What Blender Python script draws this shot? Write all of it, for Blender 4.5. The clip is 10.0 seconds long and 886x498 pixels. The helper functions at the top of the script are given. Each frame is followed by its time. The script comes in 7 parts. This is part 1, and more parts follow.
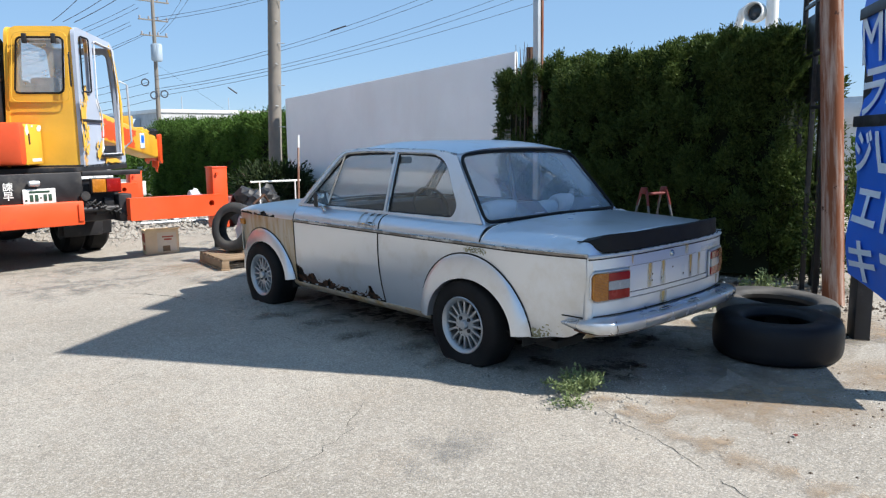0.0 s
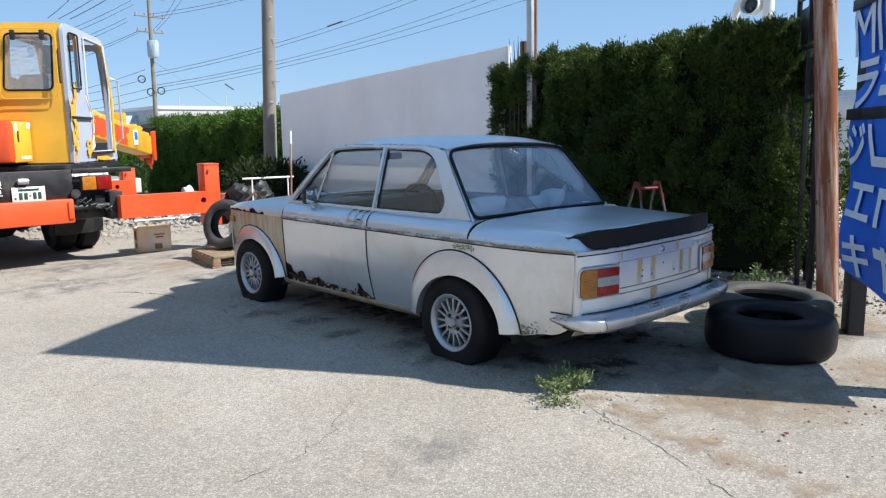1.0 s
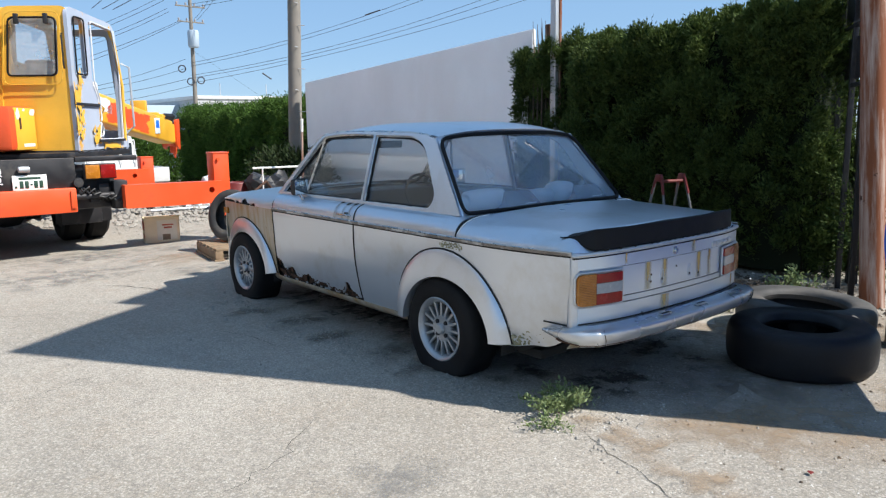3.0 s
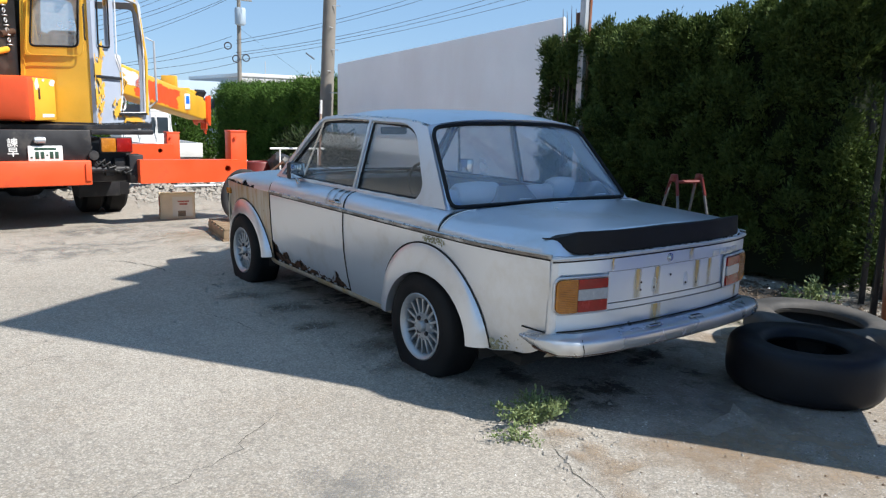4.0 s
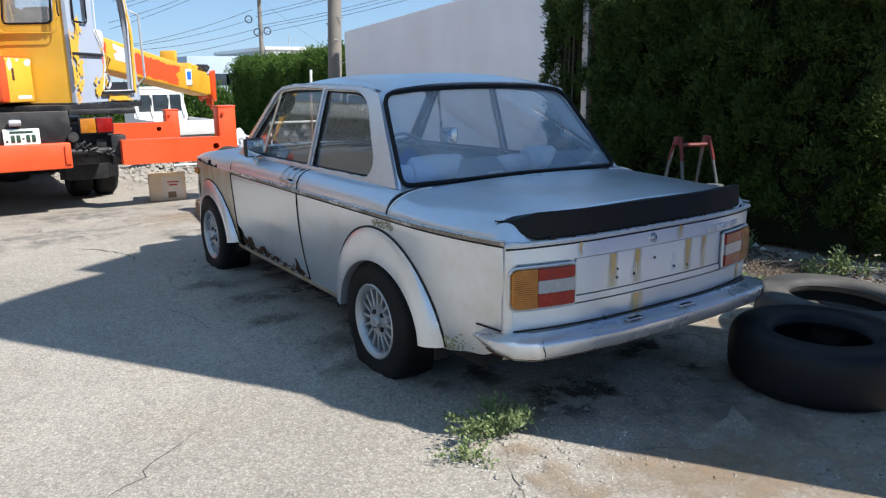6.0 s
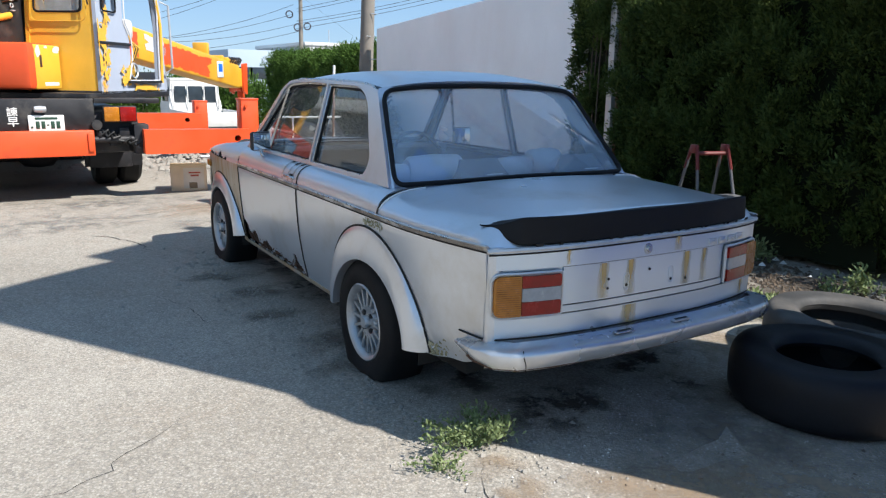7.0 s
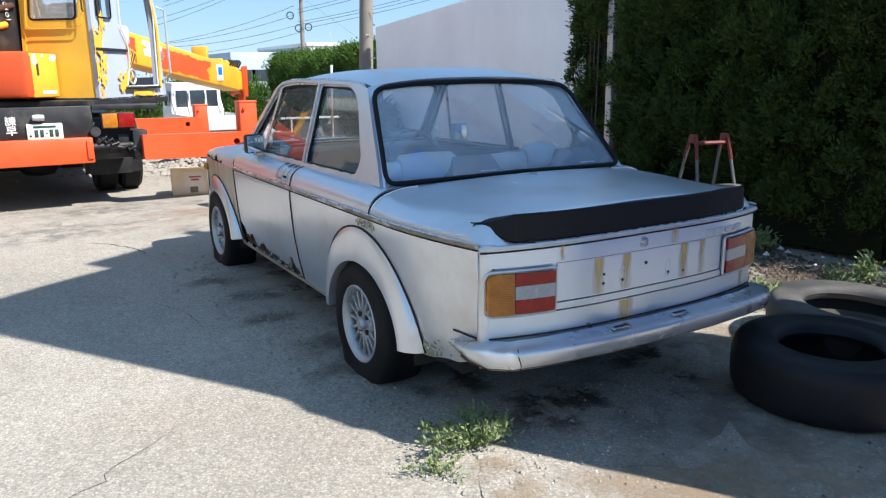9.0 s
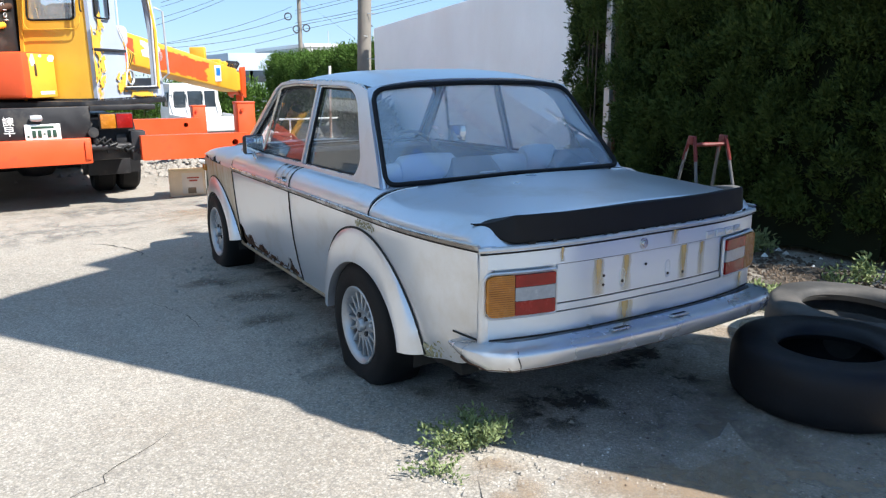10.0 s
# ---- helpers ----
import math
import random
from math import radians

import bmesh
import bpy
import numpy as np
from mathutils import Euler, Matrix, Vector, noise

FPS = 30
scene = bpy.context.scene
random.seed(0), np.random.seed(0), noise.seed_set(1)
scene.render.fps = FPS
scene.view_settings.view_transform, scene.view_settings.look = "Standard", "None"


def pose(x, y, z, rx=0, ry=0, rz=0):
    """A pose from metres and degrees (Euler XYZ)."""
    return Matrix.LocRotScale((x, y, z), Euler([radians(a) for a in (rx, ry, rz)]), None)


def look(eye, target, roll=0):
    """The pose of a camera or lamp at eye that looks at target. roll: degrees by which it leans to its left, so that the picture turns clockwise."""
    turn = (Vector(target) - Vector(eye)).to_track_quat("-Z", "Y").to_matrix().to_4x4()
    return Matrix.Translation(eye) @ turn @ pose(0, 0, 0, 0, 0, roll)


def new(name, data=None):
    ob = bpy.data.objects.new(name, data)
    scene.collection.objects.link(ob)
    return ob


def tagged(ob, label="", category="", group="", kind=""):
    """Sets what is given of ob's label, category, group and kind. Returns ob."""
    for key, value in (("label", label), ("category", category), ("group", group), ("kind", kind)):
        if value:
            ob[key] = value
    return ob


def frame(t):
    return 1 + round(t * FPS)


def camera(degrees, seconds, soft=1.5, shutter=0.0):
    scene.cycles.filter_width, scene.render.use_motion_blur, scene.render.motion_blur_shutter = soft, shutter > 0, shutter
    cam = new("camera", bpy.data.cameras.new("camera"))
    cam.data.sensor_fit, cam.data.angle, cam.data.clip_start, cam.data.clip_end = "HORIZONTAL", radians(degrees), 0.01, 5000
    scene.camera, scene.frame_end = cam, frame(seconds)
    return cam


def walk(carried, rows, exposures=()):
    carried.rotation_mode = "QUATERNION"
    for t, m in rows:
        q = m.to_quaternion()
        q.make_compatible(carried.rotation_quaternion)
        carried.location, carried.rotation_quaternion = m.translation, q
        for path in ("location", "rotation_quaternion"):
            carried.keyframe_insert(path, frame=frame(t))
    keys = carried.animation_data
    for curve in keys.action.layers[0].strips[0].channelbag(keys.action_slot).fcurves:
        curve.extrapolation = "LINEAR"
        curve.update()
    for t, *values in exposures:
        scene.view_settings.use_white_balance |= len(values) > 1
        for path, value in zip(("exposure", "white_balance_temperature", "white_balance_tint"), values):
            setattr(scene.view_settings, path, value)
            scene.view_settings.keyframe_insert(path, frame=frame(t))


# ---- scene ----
import itertools
cam = camera(61.7, 10.0, soft=1.25)
PATH = [
    (0, (-3.878, -3.235, 1.384), (-2.539, -1.779, 1.091), -0.7),
    (0.5, (-3.852, -3.246, 1.382), (-2.517, -1.787, 1.085), -0.5),
    (1, (-3.787, -3.239, 1.382), (-2.448, -1.785, 1.077), -1.0),
    (1.5, (-3.693, -3.21, 1.37), (-2.366, -1.75, 1.042), -0.8),
    (2, (-3.56, -3.154, 1.375), (-2.255, -1.674, 1.05), 0.1),
    (2.2, (-3.506, -3.133, 1.37), (-2.214, -1.639, 1.056), -0.0),
    (3.3, (-3.168, -3.103, 1.349), (-1.941, -1.561, 1.005), -1.2),
    (3.5, (-3.103, -3.115, 1.355), (-1.91, -1.55, 0.996), -0.7),
    (4, (-2.915, -3.128, 1.362), (-1.747, -1.546, 0.998), 1.5),
    (4.5, (-2.738, -3.1, 1.35), (-1.605, -1.504, 0.94), -0.2),
    (5, (-2.58, -3.036, 1.356), (-1.45, -1.443, 0.93), -0.1),
    (5.2, (-2.507, -2.994, 1.357), (-1.378, -1.392, 0.955), 0.1),
    (6.3, (-2.268, -2.943, 1.342), (-1.199, -1.316, 0.884), -0.8),
    (6.5, (-2.229, -2.945, 1.342), (-1.181, -1.299, 0.904), -0.0),
    (7, (-2.122, -2.972, 1.338), (-1.114, -1.303, 0.889), 1.0),
    (7.5, (-2.052, -2.98, 1.341), (-1.041, -1.315, 0.884), 0.7),
    (8, (-2.026, -2.975, 1.337), (-1.005, -1.317, 0.881), -0.2),
    (8.5, (-2.037, -2.966, 1.337), (-1.04, -1.293, 0.881), -0.7),
    (9, (-2.047, -2.965, 1.336), (-1.059, -1.287, 0.879), -0.7),
    (9.5, (-2.055, -2.964, 1.334), (-1.064, -1.288, 0.875), -0.6),
    (10, (-2.054, -2.96, 1.336), (-1.06, -1.285, 0.882), -0.6),
]
walk(cam, [(t, look(eye, target, roll)) for t, eye, target, roll in PATH], [(0.0, 0.57), (3.5, 0.53), (5.0, 0.53), (6.5, 0.55), (8.0, 0.64), (9.0, 0.80), (10.0, 0.92)])

# ---- light ----
SUN_TO = Vector((0.545, -0.84, 1.12)).normalized()
world = bpy.data.worlds.new("sky")
scene.world = world
world.use_nodes = True
wn = world.node_tree.nodes
sky = wn.new("ShaderNodeTexSky")
sky.sky_type, sky.sun_disc = "NISHITA", False
sky.sun_elevation = math.asin(SUN_TO.z)
sky.sun_rotation = math.atan2(SUN_TO.x, SUN_TO.y)
sky.air_density, sky.dust_density, sky.ozone_density = 1.0, 0.0, 2.4
sky.altitude = 1500
wn["Background"].inputs["Strength"].default_value = 0.110
haze_mix = wn.new("ShaderNodeMix")
haze_mix.data_type = "RGBA"
haze_mix.inputs[0].default_value = 0.72
haze_mix.inputs[7].default_value = (1.80, 3.2, 5.15, 1.0)
world.node_tree.links.new(sky.outputs["Color"], haze_mix.inputs[6])
world.node_tree.links.new(haze_mix.outputs[2], wn["Background"].inputs["Color"])
sun = new("sun", bpy.data.lights.new("sun", "SUN"))
sun.data.energy, sun.data.angle, sun.data.color = 5.5, radians(0.5), (1.0, 0.965, 0.91)
sun.matrix_basis = look(SUN_TO * 40, (0, 0, 0))


# ---- materials ----
def hexrgb(r, g, b):
    return tuple(((c / 255) / 12.92 if c / 255 < 0.04045 else ((c / 255 + 0.055) / 1.055) ** 2.4) for c in (r, g, b))


def noise_node(nt, scale, detail=4.0, rough=0.6, stretch=None, coord="Object", loc=(0, 0, 0)):
    tc = nt.nodes.new("ShaderNodeTexCoord")
    mp = nt.nodes.new("ShaderNodeMapping")
    nt.links.new(tc.outputs[coord], mp.inputs["Vector"])
    if stretch:
        mp.inputs["Scale"].default_value = stretch
    mp.inputs["Location"].default_value = loc
    n = nt.nodes.new("ShaderNodeTexNoise")
    n.inputs["Scale"].default_value, n.inputs["Detail"].default_value, n.inputs["Roughness"].default_value = scale, detail, rough
    nt.links.new(mp.outputs["Vector"], n.inputs["Vector"])
    return n.outputs["Fac"]


def ramp(nt, fac, lo, hi, a=0.0, b=1.0):
    m = nt.nodes.new("ShaderNodeMapRange")
    m.inputs["From Min"].default_value, m.inputs["From Max"].default_value = lo, hi
    m.inputs["To Min"].default_value, m.inputs["To Max"].default_value = a, b
    nt.links.new(fac, m.inputs["Value"])
    return m.outputs["Result"]


def mixc(nt, fac, a, b):
    m = nt.nodes.new("ShaderNodeMix")
    m.data_type = "RGBA"
    if isinstance(fac, (int, float)):
        m.inputs["Factor"].default_value = fac
    else:
        nt.links.new(fac, m.inputs["Factor"])
    for key, v in (("A", a), ("B", b)):
        sock = [s for s in m.inputs if s.name == key and s.type == "RGBA"][0]
        if isinstance(v, tuple):
            sock.default_value = (*v, 1)
        else:
            nt.links.new(v, sock)
    return [s for s in m.outputs if s.type == "RGBA"][0]


def mul(nt, a, b):
    m = nt.nodes.new("ShaderNodeMath")
    m.operation = "MULTIPLY"
    for k, v in enumerate((a, b)):
        if isinstance(v, (int, float)):
            m.inputs[k].default_value = v
        else:
            nt.links.new(v, m.inputs[k])
    return m.outputs[0]


def mat(name, base, rough=0.5, metal=0.0, var=0.12, scale=6.0, bump=0.08, bscale=80.0, stain=None, stain_lo=0.55, stain_hi=0.7,
        stain_scale=3.0, stain_stretch=None, coat=0.0, rough_var=0.1, depth=0.004, spots=None, spots_lo=0.64, spots_scale=25.0, spec=0.5):
    """Two scales of variation, an optional stain colour with a shape of its own, small spots, and fine relief."""
    m = bpy.data.materials.new(name)
    m.use_nodes = True
    nt = m.node_tree
    b = nt.nodes["Principled BSDF"]
    big = noise_node(nt, scale)
    col = mixc(nt, ramp(nt, big, 0.3, 0.7), tuple(c * (1 - var) for c in base), tuple(min(1, c * (1 + var)) for c in base))
    fine = noise_node(nt, bscale, 3.0)
    col = mixc(nt, ramp(nt, fine, 0.35, 0.75, 0, 0.5 * var + 0.05), col, tuple(c * 0.6 for c in base))
    if stain:
        col = mixc(nt, ramp(nt, noise_node(nt, stain_scale, 6.0, 0.65, stain_stretch), stain_lo, stain_hi), col, stain)
    if spots:
        col = mixc(nt, ramp(nt, noise_node(nt, spots_scale, 4.0, 0.7, None, "Object", (3, 7, 1)), spots_lo, spots_lo + 0.04), col, spots)
    nt.links.new(col, b.inputs["Base Color"])
    nt.links.new(ramp(nt, big, 0.3, 0.7, max(0.02, rough - rough_var), min(1, rough + rough_var)), b.inputs["Roughness"])
    b.inputs["Metallic"].default_value = metal
    b.inputs["Coat Weight"].default_value = coat
    b.inputs["Coat Roughness"].default_value = 0.08
    b.inputs["Specular IOR Level"].default_value = spec
    if bump:
        bp = nt.nodes.new("ShaderNodeBump")
        bp.inputs["Strength"].default_value, bp.inputs["Distance"].default_value = bump, depth
        nt.links.new(fine, bp.inputs["Height"])
        nt.links.new(bp.outputs["Normal"], b.inputs["Normal"])
    return m


def glass_mat(name, tint=(0.75, 0.85, 0.9), haze=0.1, haze_col=(0.45, 0.5, 0.55), gloss=0.08):
    m = bpy.data.materials.new(name)
    m.use_nodes = True
    nt = m.node_tree
    out = nt.nodes["Material Output"]
    nt.nodes.remove(nt.nodes["Principled BSDF"])
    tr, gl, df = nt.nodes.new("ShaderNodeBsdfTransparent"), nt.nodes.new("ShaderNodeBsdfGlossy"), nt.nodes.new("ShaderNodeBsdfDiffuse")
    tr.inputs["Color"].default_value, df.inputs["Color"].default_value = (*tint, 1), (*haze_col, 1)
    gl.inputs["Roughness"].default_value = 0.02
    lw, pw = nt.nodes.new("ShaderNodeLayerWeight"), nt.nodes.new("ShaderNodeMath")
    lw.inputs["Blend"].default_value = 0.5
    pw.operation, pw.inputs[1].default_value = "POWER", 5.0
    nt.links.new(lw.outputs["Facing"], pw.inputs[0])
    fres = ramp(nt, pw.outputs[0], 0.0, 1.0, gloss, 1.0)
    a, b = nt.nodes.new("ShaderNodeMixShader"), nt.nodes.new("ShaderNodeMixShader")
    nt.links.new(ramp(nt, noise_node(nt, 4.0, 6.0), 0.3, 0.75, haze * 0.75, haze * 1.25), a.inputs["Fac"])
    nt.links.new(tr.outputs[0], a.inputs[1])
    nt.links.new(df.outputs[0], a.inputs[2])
    nt.links.new(fres, b.inputs["Fac"])
    nt.links.new(a.outputs[0], b.inputs[1])
    nt.links.new(gl.outputs[0], b.inputs[2])
    nt.links.new(b.outputs[0], out.inputs["Surface"])
    return m


RUST = (0.115, 0.052, 0.024)
M = dict(
    paint=mat("silver_paint", (0.63, 0.675, 0.74), 0.32, 0.78, 0.03, 1.6, 0.0, 260, stain=(0.46, 0.45, 0.42), stain_lo=0.52, stain_hi=0.85, stain_scale=2.2, coat=0.22, rough_var=0.05),
    paint_rear=mat("streaked_silver_paint", (0.60, 0.67, 0.74), 0.33, 0.72, 0.03, 1.6, 0.0, 260, stain=(0.55, 0.45, 0.28), stain_lo=0.66, stain_hi=0.80, stain_scale=6.0, stain_stretch=(1.6, 0.1, 0.12), coat=0.15),
    paint_rust=mat("rusting_silver_paint", (0.47, 0.43, 0.36), 0.40, 0.35, 0.1, 3, 0.1, 160, stain=(0.36, 0.23, 0.085), stain_lo=0.44, stain_hi=0.68, stain_scale=2.2, stain_stretch=(1, 5, 0.8), spots=RUST, spots_lo=0.66, spots_scale=12),
    hood=mat("hood_paint", (0.58, 0.60, 0.62), 0.36, 0.65, 0.08, 3, 0.0, 200, spots=RUST, spots_lo=0.68, spots_scale=9),
    seam=mat("dark_seam", (0.012, 0.011, 0.01), 0.8, 0, 0.2),
    rust=mat("rust", (0.075, 0.036, 0.02), 0.9, 0.1, 0.4, 14, 0.6, 90, stain=(0.05, 0.025, 0.015), stain_scale=9),
    moss=mat("mossy_lichen", (0.30, 0.29, 0.20), 0.95, 0, 0.4, 18, 0.7, 120, stain=(0.13, 0.14, 0.06), stain_scale=16, stain_lo=0.45),
    chrome=mat("dull_chrome", (0.55, 0.55, 0.54), 0.28, 0.95, 0.12, 9, 0.05, 200, spots=(0.22, 0.13, 0.07), spots_lo=0.68, spots_scale=18),
    bumper=mat("worn_bumper_paint", (0.58, 0.60, 0.62), 0.30, 0.65, 0.08, 5, 0.04, 180, stain=(0.40, 0.33, 0.24), stain_lo=0.60, stain_hi=0.85, stain_scale=4, spots=RUST, spots_lo=0.74, spots_scale=40),
    trim=mat("blackened_trim", (0.22, 0.20, 0.18), 0.45, 0.6, 0.4, 8, 0.1, 90, stain=(0.52, 0.52, 0.51), stain_lo=0.5, stain_hi=0.6, stain_scale=7),
    rubber=mat("black_rubber", (0.010, 0.010, 0.011), 0.6, 0, 0.3, 9, 0.15, 130, spec=0.2),
    tyre=mat("dusty_tyre_rubber", (0.012, 0.012, 0.013), 0.7, 0, 0.35, 6, 0.25, 90, stain=(0.022, 0.021, 0.019), stain_lo=0.5, stain_hi=0.8, spec=0.15),
    oldtyre_dark=mat("dark_tyre_rubber", (0.010, 0.010, 0.012), 0.55, 0, 0.3, 5, 0.2, 70, stain=(0.018, 0.017, 0.016), stain_lo=0.5, stain_hi=0.8, spec=0.25),
    oldtyre=mat("weathered_tyre_rubber", (0.040, 0.039, 0.038), 0.75, 0, 0.3, 5, 0.3, 70, stain=(0.10, 0.09, 0.078), stain_lo=0.42, stain_hi=0.75, stain_scale=4),
    alloy=mat("dull_alloy", (0.42, 0.44, 0.46), 0.42, 0.7, 0.12, 14, 0.1, 160, stain=(0.22, 0.20, 0.18), stain_lo=0.6),
    dark=mat("dark_underside", (0.014, 0.013, 0.012), 0.85, 0.0, 0.3, 6, 0.3, 60),
    glass=glass_mat("dusty_window_glass", (0.88, 0.90, 0.90), 0.14, (0.50, 0.48, 0.44), 0.12),
    # blue of this haze is reflected sky put into the diffuse colour
    rearglass=glass_mat("sky_tinted_rear_glass", (0.92, 0.95, 0.98), 0.30, (0.62, 0.77, 0.90), 0.16),
    # pale haze brightens the pane: daylight through the cab, put into its colour
    cabglass=glass_mat("light_hazed_cab_glass", (0.85, 0.86, 0.86), 0.40, (0.62, 0.63, 0.62)),
    amber=mat("amber_lens", (0.42, 0.15, 0.012), 0.25, 0, 0.15, 20, 0.2, 60, coat=0.1),
    amber_rib=mat("amber_lens_rib", (0.22, 0.055, 0.008), 0.3, 0, 0.1, 20, 0.1, 60),
    redlens=mat("red_lens", (0.25, 0.008, 0.006), 0.22, 0, 0.2, 20, 0.2, 60, coat=0.05, spec=0.35),
    clear=mat("clear_lens", (0.27, 0.29, 0.31), 0.2, 0, 0.12, 60, 0.3, 90, coat=0.4),
    seat=mat("grey_seat_cloth", (0.10, 0.11, 0.13), 0.9, 0, 0.2, 8, 0.3, 200),
    mirror=mat("mirror_glass", (0.75, 0.78, 0.80), 0.06, 1.0, 0.03, 9, 0),
    pale=mat("pale_plastic_cover", (0.80, 0.84, 0.86), 0.6, 0, 0.15, 5, 0.1, 60),
    bezel=mat("tarnished_bezel", (0.62, 0.62, 0.61), 0.4, 0.5, 0.1, 20, 0.1, 120),
    wedge=mat("grey_speaker_cloth", (0.20, 0.22, 0.25), 0.7, 0, 0.15, 12, 0.2, 200),
    black=mat("black_plastic", (0.02, 0.02, 0.022), 0.5, 0, 0.3, 8, 0.1, 100),
    crane_y=mat("crane_yellow", (0.78, 0.43, 0.045), 0.42, 0, 0.09, 2.5, 0.05, 120, stain=(0.62, 0.31, 0.025), stain_lo=0.58, stain_hi=0.75, coat=0.15),
    crane_p=mat("primer_patched_yellow", (0.37, 0.42, 0.51), 0.6, 0, 0.06, 3, 0.08, 120, stain=(0.76, 0.36, 0.02), stain_lo=0.61, stain_hi=0.67, stain_scale=1.7),
    crane_p2=mat("boom_primer", (0.62, 0.63, 0.66), 0.6, 0, 0.08, 3, 0.05, 100),
    crane_r=mat("crane_red", (0.72, 0.085, 0.02), 0.42, 0, 0.1, 3, 0.06, 120, stain=(0.50, 0.06, 0.02), stain_lo=0.6, stain_hi=0.75, coat=0.1),
    boom=mat("boom_paint", (0.74, 0.39, 0.03), 0.45, 0, 0.1, 2, 0.08, 100, stain=(0.62, 0.24, 0.02), stain_lo=0.60, stain_hi=0.7, stain_scale=1.6),
    black_m=mat("greasy_black_steel", (0.025, 0.025, 0.028), 0.5, 0.3, 0.3, 6, 0.15, 80, stain=(0.09, 0.08, 0.07), stain_lo=0.55, stain_hi=0.75),
    hose=mat("hydraulic_hose", (0.02, 0.02, 0.02), 0.5, 0, 0.2),
    white=mat("white_paint", (0.78, 0.78, 0.76), 0.45, 0, 0.06, 3, 0.05, 90, stain=(0.55, 0.52, 0.47), stain_lo=0.62, stain_hi=0.8),
    wall=mat("white_panel_wall", (0.88, 0.88, 0.89), 0.7, 0, 0.05, 0.7, 0.05, 40, stain=(0.80, 0.77, 0.76), stain_lo=0.52, stain_hi=0.85, stain_scale=0.8, stain_stretch=(1, 1, 0.3)),
    truck_white=mat("chalky_white_paint", (0.60, 0.60, 0.59), 0.5, 0, 0.08, 3, 0.05, 90, stain=(0.42, 0.40, 0.37), stain_lo=0.6, stain_hi=0.8),
    concrete=mat("pole_concrete", (0.21, 0.19, 0.165), 0.85, 0, 0.15, 3, 0.3, 60, stain=(0.17, 0.155, 0.13), stain_lo=0.5, stain_hi=0.75, stain_stretch=(1, 1, 0.2)),
    rustpole=mat("rust_streaked_post", (0.44, 0.33, 0.27), 0.8, 0.1, 0.12, 3, 0.4, 60, stain=(0.20, 0.062, 0.022), stain_lo=0.36, stain_hi=0.54, stain_scale=4.0, stain_stretch=(3.5, 3.5, 0.30), spots=(0.07, 0.025, 0.012), spots_lo=0.66, spots_scale=9),
    dull_leg=mat("dull_ladder_tube", (0.15, 0.15, 0.15), 0.5, 0.4, 0.2, 6, 0.05, 120),
    galv=mat("galvanised_steel", (0.50, 0.52, 0.54), 0.45, 0.5, 0.1, 5, 0.05, 120, stain=(0.40, 0.22, 0.10), stain_lo=0.68, stain_hi=0.78),
    sign=mat("blue_banner", (0.018, 0.15, 0.72), 0.45, 0, 0.12, 1.5, 0.04, 200),
    lettering=mat("pale_lettering", (0.66, 0.74, 0.82), 0.6, 0, 0.05, 4, 0.0),
    board=mat("weathered_board", (0.42, 0.42, 0.42), 0.7, 0, 0.15, 2, 0.1, 60),
    wood=mat("grey_pallet_wood", (0.26, 0.18, 0.11), 0.85, 0, 0.25, 5, 0.4, 60, stain=(0.14, 0.10, 0.07)),
    carton=mat("cardboard", (0.78, 0.62, 0.42), 0.85, 0, 0.1, 5, 0.1, 100),
    red=mat("faded_red_paint", (0.15, 0.018, 0.014), 0.5, 0, 0.15, 8, 0.1, 100),
    plastic=mat("white_plastic_sheet", (0.50, 0.52, 0.54), 0.35, 0, 0.1, 6, 0.3, 30),
    grit=mat("pale_grit", (0.62, 0.59, 0.54), 0.85, 0, 0.2, 30, 0.3, 90),
    rubble=mat("rubble_stone", (0.27, 0.25, 0.22), 0.9, 0, 0.25, 9, 0.5, 60),
    bark=mat("bark", (0.09, 0.065, 0.045), 0.9, 0, 0.3, 12, 0.5, 50),
    shed=mat("corrugated_shed_sheet", (0.42, 0.38, 0.33), 0.6, 0.1, 0.1, 2, 0.05, 40),
    bluebuild=mat("pale_blue_cladding", (0.36, 0.44, 0.52), 0.7, 0, 0.06, 0.3, 0.0),
    window=mat("dark_window_pane", (0.03, 0.04, 0.05), 0.12, 0, 0.2, 2, 0.0),
    wire=mat("cable_sheath", (0.05, 0.055, 0.07), 0.6, 0, 0.1),
    ceramic=mat("grey_insulator", (0.28, 0.28, 0.30), 0.4, 0, 0.1),
)


def leaf_mat(name, lo, hi):
    m = bpy.data.materials.new(name)
    m.use_nodes = True
    nt = m.node_tree
    b = nt.nodes["Principled BSDF"]
    g = nt.nodes.new("ShaderNodeNewGeometry")
    col = mixc(nt, g.outputs["Random Per Island"], lo, hi)
    col = mixc(nt, ramp(nt, noise_node(nt, 1.6, 3.0), 0.35, 0.7, 0.0, 0.6), col, hi)
    nt.links.new(col, b.inputs["Base Color"])
    b.inputs["Roughness"].default_value = 0.7
    b.inputs["Specular IOR Level"].default_value = 0.2
    tl, mx = nt.nodes.new("ShaderNodeBsdfTranslucent"), nt.nodes.new("ShaderNodeMixShader")
    mx.inputs["Fac"].default_value = 0.28
    nt.links.new(col, tl.inputs["Color"])
    nt.links.new(b.outputs[0], mx.inputs[1])
    nt.links.new(tl.outputs[0], mx.inputs[2])
    nt.links.new(mx.outputs[0], nt.nodes["Material Output"].inputs["Surface"])
    return m


